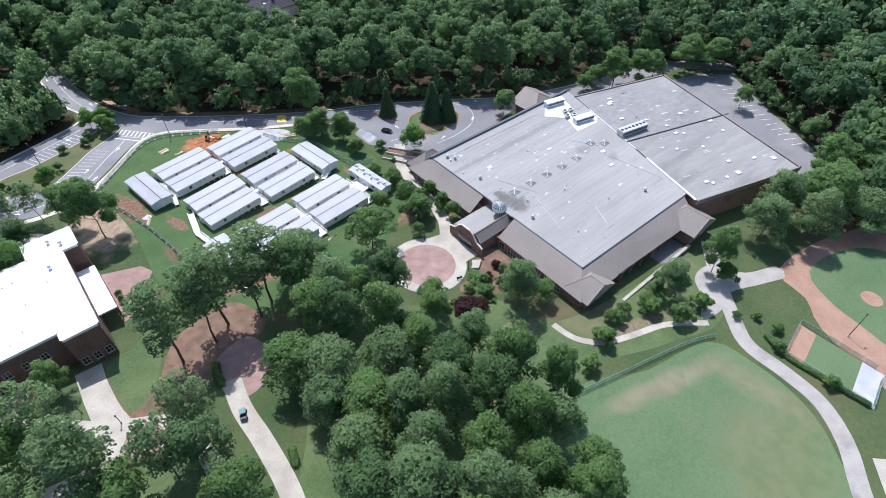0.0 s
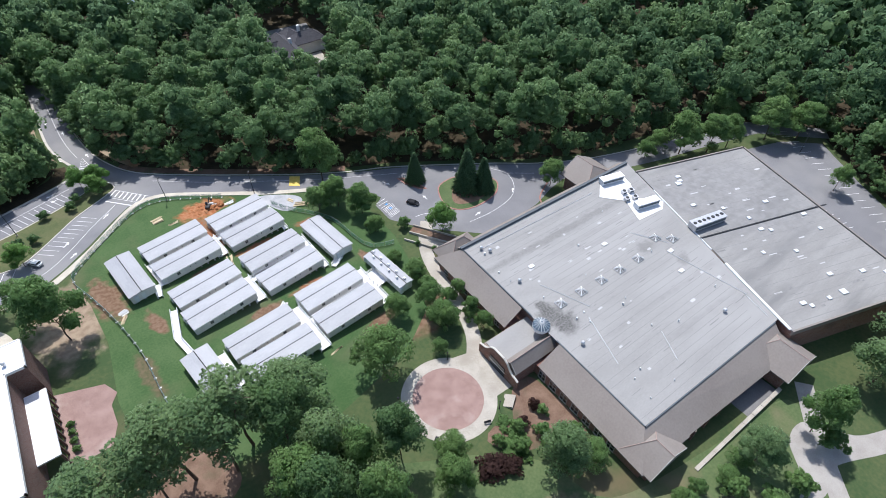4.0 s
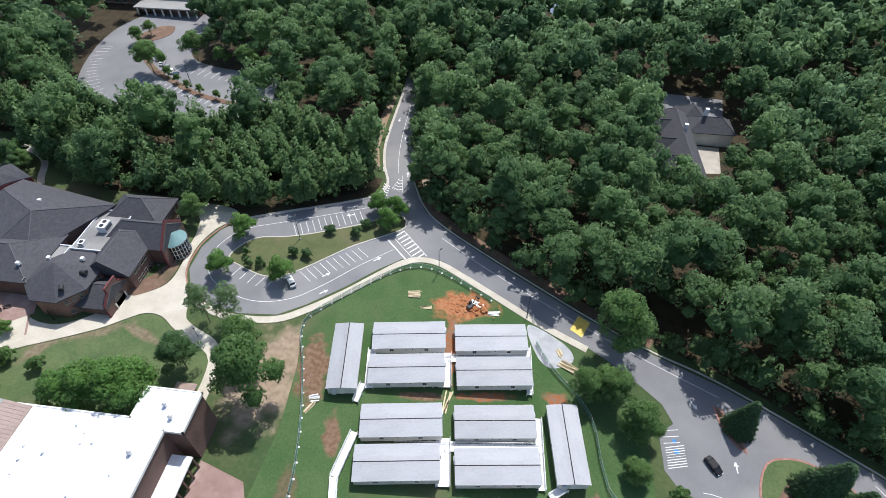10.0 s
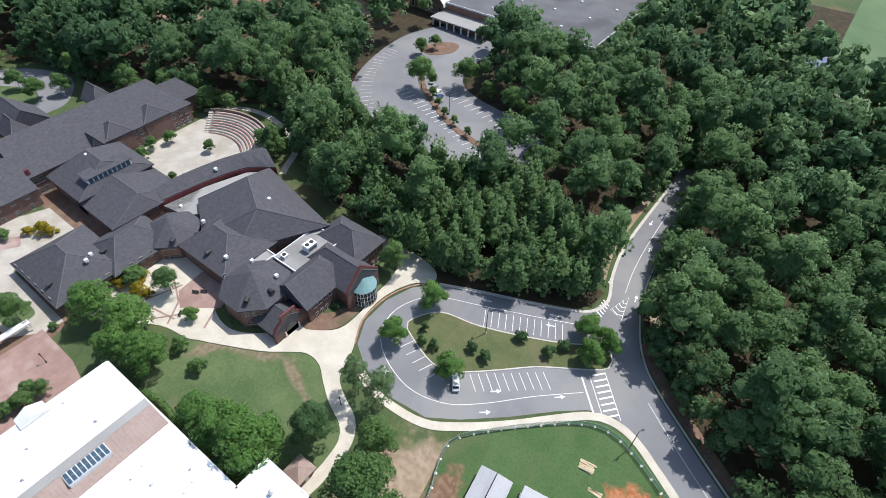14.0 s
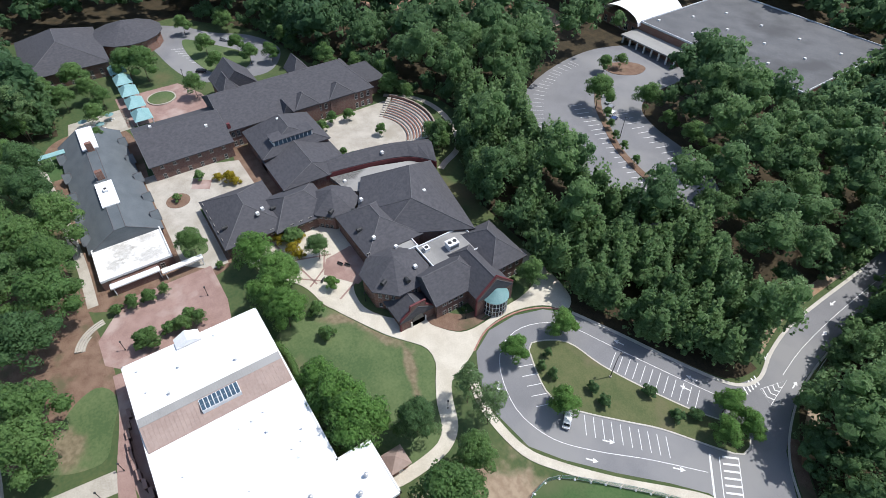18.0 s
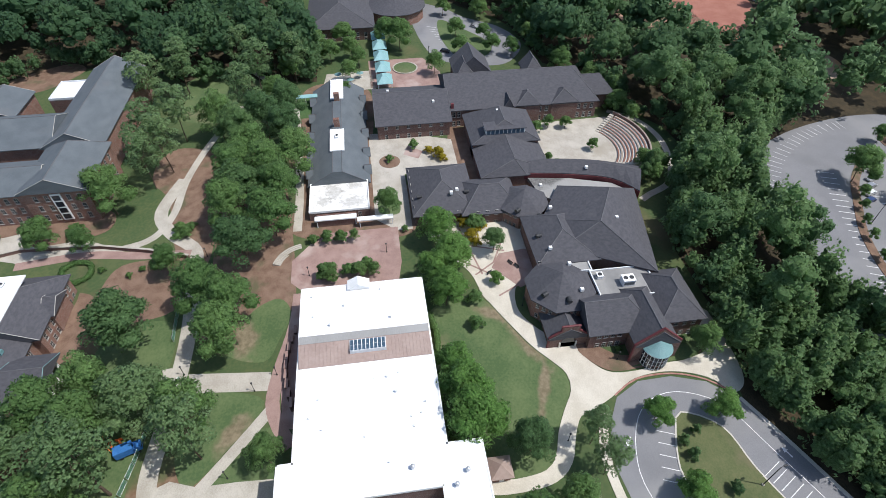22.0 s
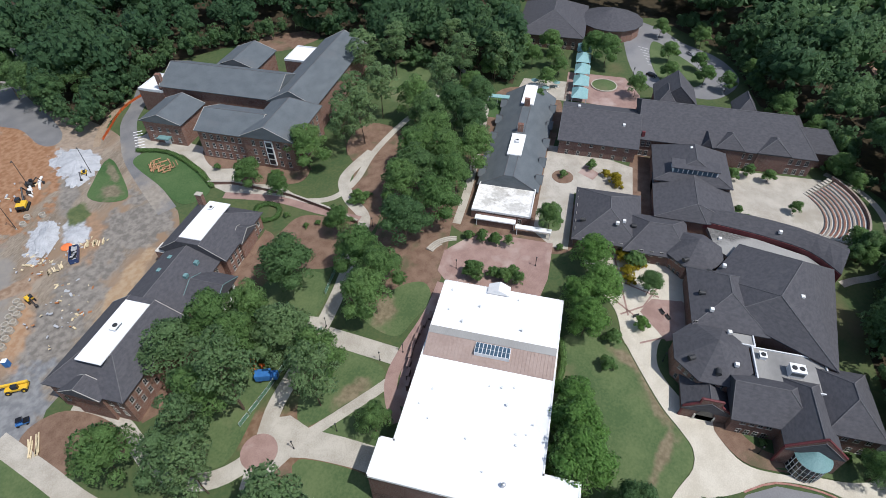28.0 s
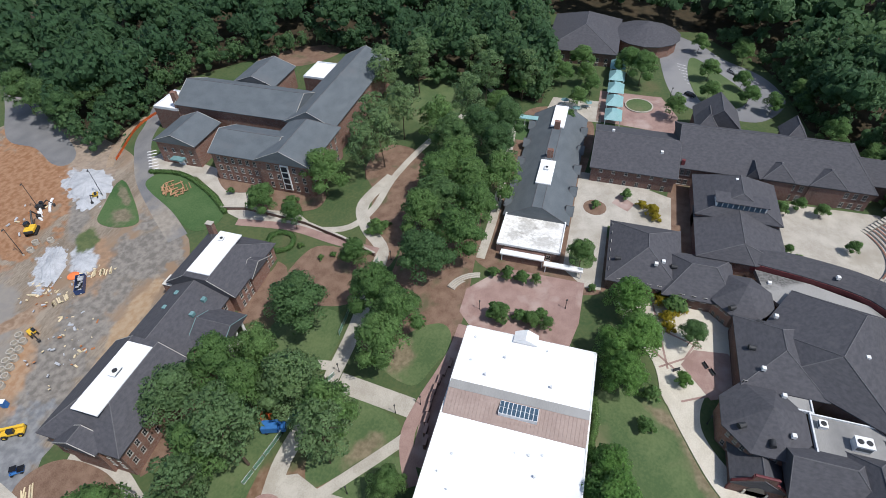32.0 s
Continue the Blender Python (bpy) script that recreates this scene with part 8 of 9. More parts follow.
# the woods round the campus
WOODS = [
    [(9.5, 244), (16, 234), (37, 217.4), (54, 206.8), (68, 198.2), (83, 190.2), (101, 182.2), (114, 174.4), (132.4, 163.2), (146.4, 153.2), (166, 143.6), (192, 138), (224, 131), (238, 118), (250, 102), (257, 94), (238, 68), (226, 47), (217, 33), (200, 14), (186, 10), (196, -40), (420, -60), (560, 200), (500, 520), (160, 580), (-3, 520), (-3, 318), (4, 305), (5, 290), (8, 262)],
    [(-3, 500), (-3, 318), (-8.5, 305), (-9, 290), (-10.5, 265), (-9, 252), (-4, 242.5), (-13, 232.6), (-29, 223.4), (-45, 219), (-64, 218.8), (-86, 218), (-108, 228), (-120, 238), (-128, 243), (-146, 241), (-160, 232), (-176, 226), (-192, 223), (-202, 210), (-225, 207), (-240, 205), (-254, 199), (-270, 184), (-288, 172), (-340, 190), (-400, 330), (-330, 480), (-160, 520)],
    [(-340, 200), (-288, 205), (-282, 165), (-292, 100), (-240, 104), (-214, 112), (-198, 112), (-205, 75), (-200, 62), (-216, 45), (-222, 24), (-224, 4), (-212, -14), (-200, -28), (-184, -40), (-156, -42), (-138, -39), (-127, -38), (-129, -54), (-140, -70), (-152, -86), (-160, -110), (-200, -190), (-400, -150), (-420, 60)],
]
CLEAR = [
    [(-142, 336), (-142, 302), (-130, 266), (-106, 249), (-83, 245), (-54, 250), (-46, 284), (-64, 300), (-92, 304), (-100, 320), (-104, 348), (-128, 356)],
    [(-168, 346), (-138, 338), (-106, 342), (-60, 346), (-58, 424), (-145, 424), (-168, 386)],
    [(100, 312), (98, 300), (92, 296), (92, 256), (96, 250), (112, 249), (117, 260), (124, 264), (127, 280), (132, 285), (132, 302), (130, 312), (128, 325), (101, 325)],
    [(272, 300), (276, 272), (300, 270), (345, 280), (340, 330), (290, 330)],
    [(-2, 470), (22, 420), (70, 396), (140, 400), (180, 560), (0, 560)],
    [(-264, 288), (-274, 300), (-277, 335), (-258, 346), (-232, 334), (-190, 298), (-196, 276), (-228, 266)],
    [(-212, 336), (-200, 314), (-178, 298), (-152, 300), (-150, 330), (-186, 344)],
    [(202, 112), (192, 34), (206, 30), (216, 36), (223, 48), (235, 68), (253, 92), (243, 112)],
]


def inside(p, poly):
    x, y, hit = p[0], p[1], False
    for (ax, ay), (bx, by) in zip(poly, poly[1:] + poly[:1]):
        if (ay > y) != (by > y) and x < (bx - ax) * (y - ay) / (by - ay) + ax:
            hit = not hit
    return hit


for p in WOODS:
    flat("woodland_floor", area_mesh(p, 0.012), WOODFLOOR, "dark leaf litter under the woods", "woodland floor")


def template(seed, n, size, lobes_n, radius, height, base, low=0.0):
    nr, pr = np.random.default_rng(seed), random.Random(seed)
    lobes = crown_lobes(pr, radius, height, base, lobes_n)
    return np.concatenate([leaf_cloud(nr, lobes, n, size, low, 0.42), core_quads(lobes, 0.9)])


def spire(seed, n, size, radius, height, base):
    """A pointed pine crown, denser towards its foot."""
    nr = np.random.default_rng(seed)
    lobes = [(0.25 * math.sin(5 * i), 0.25 * math.cos(5 * i), base + height * (0.15 + 0.85 * i / 9), radius * (0.95 - 0.78 * i / 9)) for i in range(10)]
    return np.concatenate([leaf_cloud(nr, lobes, n, size, flatten=0.9), core_quads(lobes, 0.75)])


NEAR = [template(200 + i, 880, 0.40, 24, 6.2, 10 + i % 3, 7.5) for i in range(6)]
AWAY = [template(220 + i, 280, 0.78, 18, 6.4, 10 + i % 3, 7.5) for i in range(5)]
FAR = [template(230 + i, 110, 1.3, 10, 6.4, 10 + i % 3, 7.5) for i in range(4)]
SPIRES = [spire(240 + i, 300, 0.62, 4.2, 12 + i, 4) for i in range(3)]
EDGE = [template(250 + i, 210, 0.46, 14, 4.0, 6.5 + i, 0.6, -0.35) for i in range(4)]
wood_rng = np.random.default_rng(9)
near_sets, near_tone, away_sets, away_tone = [], [], [], []


def stand(t, x, y, s, tall, tone, close):
    a = wood_rng.uniform(0, 2 * math.pi)
    c, d = math.cos(a) * s, math.sin(a) * s
    q = t @ np.array([[c, d, 0], [-d, c, 0], [0, 0, s * tall]])
    q[:, :4] += (x, y, hz(x))
    (near_sets if close else away_sets).append(q)
    (near_tone if close else away_tone).append(np.full(len(q), tone) + wood_rng.random(len(q)) * 0.16)


LOT_SCREEN = [(-141, 288), (-131, 270), (-119, 259), (-104, 251), (-86, 248), (-68, 250), (-54, 254), (-46, 262)]
step = 7.6
spots = [(x + wood_rng.uniform(-3.2, 3.2), y + wood_rng.uniform(-3.2, 3.2)) for x in np.arange(-400, 520, step) for y in np.arange(-150, 560, step)]
for x, y in spots:
    dist = math.hypot(x - 20, y - 110)
    if dist > 430 or not any(inside((x, y), p) for p in WOODS) or any(inside((x, y), p) for p in CLEAR):
        continue
    if dist > 260 and wood_rng.random() < 0.3:
        continue
    close = dist < 195 or (x < 10 and y > 205 and dist < 235)
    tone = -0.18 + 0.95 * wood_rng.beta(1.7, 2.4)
    # the western woods' lower brightness is put into leaf colour, by position
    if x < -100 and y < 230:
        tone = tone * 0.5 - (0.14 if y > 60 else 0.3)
    if -140 < x < -10 and 215 < y < 262 and wood_rng.random() < 0.75:
        stand(SPIRES[wood_rng.integers(3)], x, y, wood_rng.uniform(0.7, 1.1), 1.0, 0.3 + tone * 0.6, True)
        stand(SPIRES[wood_rng.integers(3)], x - wood_rng.uniform(1, 4), y - wood_rng.uniform(1, 4), wood_rng.uniform(0.7, 1.1), 0.9, 0.3 + tone * 0.6, True)
        stand(SPIRES[wood_rng.integers(3)], x + wood_rng.uniform(-1, 3), y - wood_rng.uniform(2, 5), wood_rng.uniform(0.6, 1.0), 1.0, 0.4 + tone * 0.5, True)
        stand(SPIRES[wood_rng.integers(3)], x + wood_rng.uniform(2, 4.5), y + wood_rng.uniform(-4, 4), wood_rng.uniform(0.6, 1.0), 1.0, 0.3 + tone * 0.6, True)
        continue
    t = NEAR[wood_rng.integers(6)] if close else AWAY[wood_rng.integers(5)] if dist < 285 else FAR[wood_rng.integers(4)]
    s = (0.5 + 0.95 * wood_rng.beta(1.3, 1.5)) * (1.0 if dist < 260 else 1.08)
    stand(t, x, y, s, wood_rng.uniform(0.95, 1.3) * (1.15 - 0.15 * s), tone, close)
# tall dense pines between the school and the curving lot
for (ax, ay), (bx, by) in zip(LOT_SCREEN, LOT_SCREEN[1:]):
    n = int(math.hypot(bx - ax, by - ay) / 2.6)
    for i in range(n):
        f = (i + wood_rng.random()) / n
        stand(SPIRES[wood_rng.integers(3)], ax + (bx - ax) * f + wood_rng.uniform(-1.5, 1.5), ay + (by - ay) * f - 3 + wood_rng.uniform(-2, 1.5), wood_rng.uniform(0.8, 1.05) * (1.25 if ax < -90 else 1.0), wood_rng.uniform(0.8, 1.05), 0.2 + 0.4 * wood_rng.random(), True)
# smaller growth along the edge of the woods
for p in WOODS:
    for (ax, ay), (bx, by) in zip(p, p[1:] + p[:1]):
        n = int(math.hypot(bx - ax, by - ay) / 2.8)
        for i in range(n):
            f = (i + wood_rng.random()) / n
            x, y = ax + (bx - ax) * f + wood_rng.uniform(-1.2, 1.2), ay + (by - ay) * f + wood_rng.uniform(-1.2, 1.2)
            if math.hypot(x - 20, y - 110) < 300 and not any(inside((x, y), q) for q in CLEAR) and wood_rng.random() < 0.8:
                # edge growth west of -100 is dimmed through its leaf colour as well
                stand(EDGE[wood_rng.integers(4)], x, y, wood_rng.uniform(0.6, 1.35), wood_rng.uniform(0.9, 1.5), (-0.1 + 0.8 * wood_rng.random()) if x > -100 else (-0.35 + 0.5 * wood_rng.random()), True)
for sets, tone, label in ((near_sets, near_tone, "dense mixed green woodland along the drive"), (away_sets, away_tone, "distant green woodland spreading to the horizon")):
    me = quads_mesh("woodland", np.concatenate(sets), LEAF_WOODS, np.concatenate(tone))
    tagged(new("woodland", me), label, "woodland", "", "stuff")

for x, y, r in ((-259, 173.5, 4.2), (-251, 191.5, 4.4), (-232.5, 176, 4.4), (-214, 175, 4.2), (-227.5, 188.3, 3.8), (-213.5, 189.2, 4.2), (-210.5, 197.5, 4.0), (-198, 161.5, 4.6), (-222, 149, 6.5), (-228, 143.5, 6.0), (-196, 126, 4.4), (-184, 124, 3.0), (-182, 97, 5.4), (-200, 103, 6), (-190, 213, 5.5), (-178, 222, 5), (-168, 228, 5), (-236, 209, 6), (-218, 212, 6)):
    tree("oak", x, y, r, r * 2.2)
for x, y, r in ((-160, 225, 3.4), (-157, 231, 3.6), (-102, 121, 2.2), (-103.5, 117, 2.0), (-102.5, 113, 1.9), (-88, 117, 3.4), (-89, 123, 2.4), (-90.5, 128, 2.4), (-145, 147, 2.2), (-102, 161, 3.6), (-150, 193, 2.6), (-128, 194, 2.0)):
    tree("bush", x, y, r, r * 1.7)
for x, y, r in ((-229, 124, 5.5), (-216, 127, 4.6), (-222, 112, 6), (-233, 100, 7.5), (-214, 118, 4.5), (-246, 98, 7)):
    tree("oak", x, y, r, 6 + r)
tree("yellow", -139, 155, 2.6, 4.2), tree("yellow", -104, 158, 2.8, 3.6)

# ground cover and trees round the plaza bed
cover_rng = random.Random(21)
for i in range(26):
    f = i / 25
    tree("bush", 66 - 5 * f + cover_rng.uniform(-2.2, 2.2), 73 - 9 * f + cover_rng.uniform(-2.2, 2.2), cover_rng.uniform(1.2, 2.0), cover_rng.uniform(0.7, 1.2))
for x, y, r, tall in ((69, 60.4, 4.2, 8), (74.5, 54.4, 4.4, 8), (49.2, 73.6, 4.4, 9), (76, 35, 2.4, 4), (84, 37, 2.2, 4), (89, 36, 2.4, 4), (96, 33.5, 3, 5), (102, 34, 3.2, 5), (111, 33, 3, 5)):
    tree("oak", x, y, r, tall)
for x, y, r, tall in ((72, 135, 2.6, 5), (74, 126, 3.6, 7), (75, 151, 3.4, 7), (76, 162, 4.6, 9), (69, 172, 4.6, 10), (71, 114, 4.6, 9), (70, 106.5, 4.8, 9), (64, 99, 2.6, 5), (80.4, 113, 2.8, 6.5), (79.4, 105.5, 2.8, 6.5), (79, 99, 2.8, 6.5), (61, 116, 4.2, 9)):
    tree("oak", x, y, r, tall)

for x, y, r in ((-107, 289.5, 6.4), (-126, 313, 3.6), (-124.5, 321.5, 3.2), (-94, 303, 6.0), (-70, 299.5, 5.2), (-82, 301, 4.0), (-60, 296, 4.4)):
    tree("oak", x, y, r, r * 2.2)

# ---- cars, poles, fences and loose things ----


def car(x, y, turn, colour, label, kind="car"):
    c = thing("car", label, kind, x, y, None, turn, "parked vehicles")
    prof = [(-2.2, 0.35), (2.2, 0.35), (2.25, 0.75), (1.3, 0.95), (0.75, 1.42), (-1.2, 1.45), (-1.95, 1.0), (-2.25, 0.95)]
    bm = bmesh.new()
    lo, hi = [bm.verts.new((u, -0.88, w)) for u, w in prof], [bm.verts.new((u, 0.88, w)) for u, w in prof]
    for i in range(len(prof)):
        j = (i + 1) % len(prof)
        bm.faces.new((lo[i], lo[j], hi[j], hi[i]))
    bm.faces.new(lo), bm.faces.new(hi[::-1])
    bmesh.ops.bevel(bm, geom=bm.edges[:], offset=0.07, segments=1, affect="EDGES")
    part("body", bm, colour, c)
    part("windscreen", prism(bmesh.new(), [(0.80, -0.72), (1.26, -0.78), (1.26, 0.78), (0.80, 0.72)], 0.99, 1.02), GLASS, c).rotation_euler = (0, 0.0, 0)
    for s in (-1, 1):
        part("side_window", box(bmesh.new(), -1.5, 0.75, s * 0.885 - 0.012, s * 0.885 + 0.012, 1.0, 1.36), GLASS, c)
    part("rear_window", box(bmesh.new(), -1.86, -1.32, -0.7, 0.7, 1.22, 1.4), GLASS, c)
    for u in (-1.35, 1.4):
        for s in (-0.86, 0.86):
            w = part("wheel", tube(bmesh.new(), (u, s - 0.1, 0.33), (u, s + 0.1, 0.33), 0.33, None, 14), BLACK, c)
            part("rim", tube(bmesh.new(), (u, s - 0.115, 0.33), (u, s + 0.115, 0.33), 0.2, None, 10), METAL, w)
    for s in (-0.6, 0.6):
        part("headlight", box(bmesh.new(), 2.18, 2.27, s - 0.18, s + 0.18, 0.65, 0.78), WHITE, c)
        part("tail_light", box(bmesh.new(), -2.29, -2.2, s - 0.16, s + 0.16, 0.75, 0.9), REDTRIM, c)
    return c


CARWHITE = shade("white_car_paint", (0.72, 0.73, 0.74), (0.76, 0.77, 0.78), 0.4, 0.25)
CARBLACK = shade("black_car_paint", (0.012, 0.013, 0.015), (0.02, 0.02, 0.024), 0.4, 0.2)
CARSILVER = shade("silver_car_paint", (0.36, 0.37, 0.39), (0.42, 0.43, 0.45), 0.4, 0.3, metal=0.5)
CARBLUE = shade("blue_car_paint", (0.03, 0.05, 0.13), (0.04, 0.07, 0.17), 0.4, 0.25)
car(93.4, 156.5, -58, CARBLACK, "black hatchback standing on the entrance asphalt")
car(-17.6, 191.6, 128, CARWHITE, "white car parked in a stall under a tree")
for i, (x, y) in enumerate(((-107.5, 297.5), (-104, 294.5), (-100.8, 292), (-97.5, 289.5), (-60, 269), (-111, 301))):
    car(x, y, 108, (CARWHITE, CARSILVER, CARWHITE, CARBLUE)[i % 4], ("white", "silver", "white", "dark blue")[i % 4] + " car parked in the wooded lot")
car(-218, 169, 60, CARBLACK, "dark car parked in the visitor circle")
car(-243, 187, 40, CARSILVER, "silver car parked in the visitor circle")


def lamp_pole(x, y, h=9.0, turn=0.0, label="dark steel light pole beside the asphalt"):
    p = thing("street_lamp", label, "street lamp", x, y, None, turn, "light poles")
    part("pole", tube(bmesh.new(), (0, 0, -0.3), (0, 0, h), 0.13, 0.08), DARK, p)
    part("footing", tube(bmesh.new(), (0, 0, -0.3), (0, 0, 0.5), 0.3, None, 12), CONCRETE, p)
    part("arm", tube(bmesh.new(), (0, 0, h - 0.05), (0.9, 0, h + 0.05), 0.05), DARK, p)
    part("lamp_head", box(bmesh.new(), 0.6, 1.4, -0.22, 0.22, h, h + 0.16, 0.03), DARK, p)


for x, y, a in ((23, 204.4, 60), (49.5, 192.6, 60), (-20.3, 208.6, 100), (-88, 283, 0), (-60, 271, 0), (236, 92, 120), (131, -10, 0), (-148, -60, 60), (-206, 160, 0)):
    lamp_pole(x, y, 9.0, a)
for x, y in ((-93, -37), (-75, -26), (-104, -21)):
    lamp_pole(x, y, 11.0, 40, "tall dark utility pole on the construction site")


def path_lamp(x, y):
    p = thing("path_lamp", "small black post lamp beside a walk", "lamp post", x, y, None, 0, "path lamps")
    part("post", tube(bmesh.new(), (0, 0, -0.2), (0, 0, 3.2), 0.07), BLACK, p)
    part("globe", ball(bmesh.new(), (0, 0, 3.4), 0.24, 1.2), DARK, p)
    part("base", tube(bmesh.new(), (0, 0, -0.1), (0, 0, 0.35), 0.18), BLACK, p)


for x, y in ((-60, 105), (-56.5, 100), (-63, 83), (-31, 88), (-37, 96), (-84, 83), (-101, 83), (-90, 112), (-96, 134), (-53, 188), (-35, 170), (64, 96), (66, 77), (48, 78), (46, 92), (-72, 168.5), (-22, 62)):
    path_lamp(x, y)

# temporary fence round the portable classrooms
bm = bmesh.new()
for z in (0.12, 1.75):
    tube(bm, (-1.5, 0, z), (1.5, 0, z), 0.03, None, 5)
for u in (-1.5, 1.5):
    tube(bm, (u, 0, 0), (u, 0, 1.8), 0.035, None, 5)
FENCE_FRAME = mesh_of("frame", bm, METAL)
bm = bmesh.new()
for i in range(14):
    u = -1.45 + 2.9 * i / 13
    box(bm, u - 0.03, u + 0.03, -0.012, 0.012, 0.12, 1.75)
for i in range(6):
    box(bm, -1.5, 1.5, -0.012, 0.012, 0.25 + 0.27 * i, 0.3 + 0.27 * i)
FENCE_MESH = mesh_of("mesh", bm, FENCEGREEN)
FENCE_FOOT = mesh_of("foot", box(bmesh.new(), -0.22, 0.22, -0.36, 0.36, 0, 0.18, 0.05), WHITE)


def fence_run(pts, label="temporary green mesh fence panel on white sandbag feet", feet=True, group="fence panels", gap=3.1):
    line = curve(pts, 0.5)
    acc, last, panel = 0.0, Vector(line[0]), [Vector(line[0])]
    for q in line[1:]:
        q = Vector(q)
        if (q - panel[-1]).length >= gap:
            panel.append(q)
    for a, c in zip(panel, panel[1:]):
        m = (a + c) / 2
        rise = math.degrees(math.atan2(hz(c.x) - hz(a.x), (c - a).length))
        f = thing("fence_panel", label, "fence", m.x, m.y, None, 0, group)
        f.matrix_basis = WM[f.name] = pose(m.x, m.y, hz(m.x) + 0.02) @ Euler((0, 0, math.atan2(c.y - a.y, c.x - a.x))).to_matrix().to_4x4() @ pose(0, 0, 0, 0, -rise, 0)
        for me in (FENCE_FRAME, FENCE_MESH):
            piece(me.name, me, f, WM[f.name])
        if feet:
            piece("foot", FENCE_FOOT, f, WM[f.name] @ pose(1.5, 0, 0))


fence_run([(0.5, 122), (0, 130), (-0.5, 140), (-2.2, 150), (-4.6, 160), (-7, 168), (-10, 179), (-3.2, 188.5), (5.8, 197.8), (12, 203), (18, 205.2), (26, 203.2), (42, 195)])
fence_run([(52, 184), (56, 177), (62, 170), (66, 163), (67.5, 152), (70, 145), (78, 142.5)], feet=False)
# heaps of pale crushed stone on the site
heap_noise = random.Random(44)
for x, y, lx, ly, h, turn in ((-109, -30, 11, 6.5, 1.6, 62), (-101, -24, 5, 4, 1.0, 20), (-74.5, -14, 8.5, 3.4, 1.5, 32), (-77.5, -5.5, 4.5, 3.4, 0.7, 60)):
    gh = thing("gravel_heap", "low spread heap of pale crushed stone", "gravel heap", x, y, None, turn, "gravel heaps")
    bm, rings = bmesh.new(), []
    for k in range(9):
        f = k / 8
        rings.append([bm.verts.new((lx * f * math.cos(a * math.pi / 14) * (1 + 0.12 * math.sin(3 * a + k)), ly * f * math.sin(a * math.pi / 14) * (1 + 0.16 * math.cos(2 * a + 1)), h * (1 - f) ** 0.8 * heap_noise.uniform(0.96, 1.03) + (0.02 if k < 8 else -0.1))) for a in range(28)])
    for p, q in zip(rings[1:], rings[2:]):
        for i in range(28):
            bm.faces.new((p[i], p[(i + 1) % 28], q[(i + 1) % 28], q[i]))
    bm.faces.new(rings[1])
    bmesh.ops.delete(bm, geom=rings[0], context="VERTS")
    part("mound", bm, GRAVEL, gh)

fence_run([(57, 27.5), (70, 24), (84, 20.5), (96, 17), (103, 13.5)], "low dark chain-link fence along the field", False, "field fence")
fence_run([(111, -1.5), (112, -23)], "dark chain-link bullpen fence", False, "bullpen fence")
fence_run([(125.4, 1), (125.4, -21)], "dark chain-link bullpen fence", False, "bullpen fence")
fence_run([(111, -1), (125, 1)], "dark chain-link bullpen fence", False, "bullpen fence")
fence_run([(112, -23), (125, -21)], "dark chain-link bullpen fence", False, "bullpen fence")
fence_run([(-62, 82.5), (-52, 78), (-42, 76), (-30, 73)], "green mesh construction fence along the walk", False, "walk fence")
fence_run([(-100, 79.5), (-84, 78.5), (-70, 79)], "green mesh construction fence along the walk", False, "walk fence")

# orange silt fence on the site
silt2 = thing("silt_fence", "orange plastic silt fence beside the drive", "fence", -150, -50)
pts = curve([(-122, -30.2), (-128.6, -32.4), (-141, -36.5), (-150, -36.5), (-160, -34)], 2.5)
for a, c in zip(pts, pts[1:]):
    bm = bmesh.new()
    vs = [bm.verts.new((p[0] + 150, p[1] + 50, hz(p[0]) - hz(-150) + z)) for p, z in ((a, 0), (c, 0), (c, 1.1), (a, 1.1))]
    bm.faces.new(vs)
    bmesh.ops.solidify(bm, geom=bm.faces[:], thickness=0.05)
    part("panel", bm, ORANGE, silt2)


def stack(x, y, turn, n, l, label, material=LUMBER, spread=1.6, name="lumber_pile"):
    s = thing(name, label, "lumber", x, y, None, turn, "lumber piles")
    r = random.Random(int(x * 7 + y))
    for i in range(n):
        o, z = r.uniform(-spread, spread), 0.02 + 0.16 * (i // 4)
        bm = box(bmesh.new(), -l / 2 * r.uniform(0.8, 1), l / 2, -0.16, 0.16, z, z + 0.14)
        bm.transform(Matrix.Translation((r.uniform(-0.3, 0.3), o, 0)) @ pose(0, 0, 0, 0, 0, r.uniform(-7, 7)))
        part("board", bm, material, s)


stack(17, 195, 8, 11, 3.6, "loose pale boards lying on the lawn")
stack(21, 190.5, 8, 4, 3.4, "few pale boards lying on the lawn", LUMBER, 0.4)
stack(60.5, 178, -28, 12, 5.0, "stack of pale lumber on the lawn", LUMBER, 1.0)
stack(58.5, 182, -60, 6, 2.2, "short pale lumber beside the trailers", LUMBER, 0.6)
stack(49, 164.5, 4, 8, 4.0, "pale lumber on clay between trailers", LUMBER, 0.8)
stack(30, 163, 80, 5, 6.0, "long pale boards between trailers", LUMBER, 0.7)
stack(46, 141.5, -25, 3, 4.5, "long pale plank on the grass", LUMBER, 0.2)
stack(41, 115, 12, 2, 4.0, "pale plank on the grass", LUMBER, 0.2)
stack(35, 194.5, -30, 6, 4.0, "silver duct lengths lying on clay", METAL, 0.8)
stack(40, 192, 10, 5, 3.5, "pale wrapped panels lying on clay", WHITE, 0.7)
stack(-1.5, 158.5, 20, 7, 2.2, "white sheet scraps on the lawn", WHITE, 1.0)
stack(-2, 156, 60, 4, 3.2, "pale boards beside a trailer", LUMBER, 0.6)
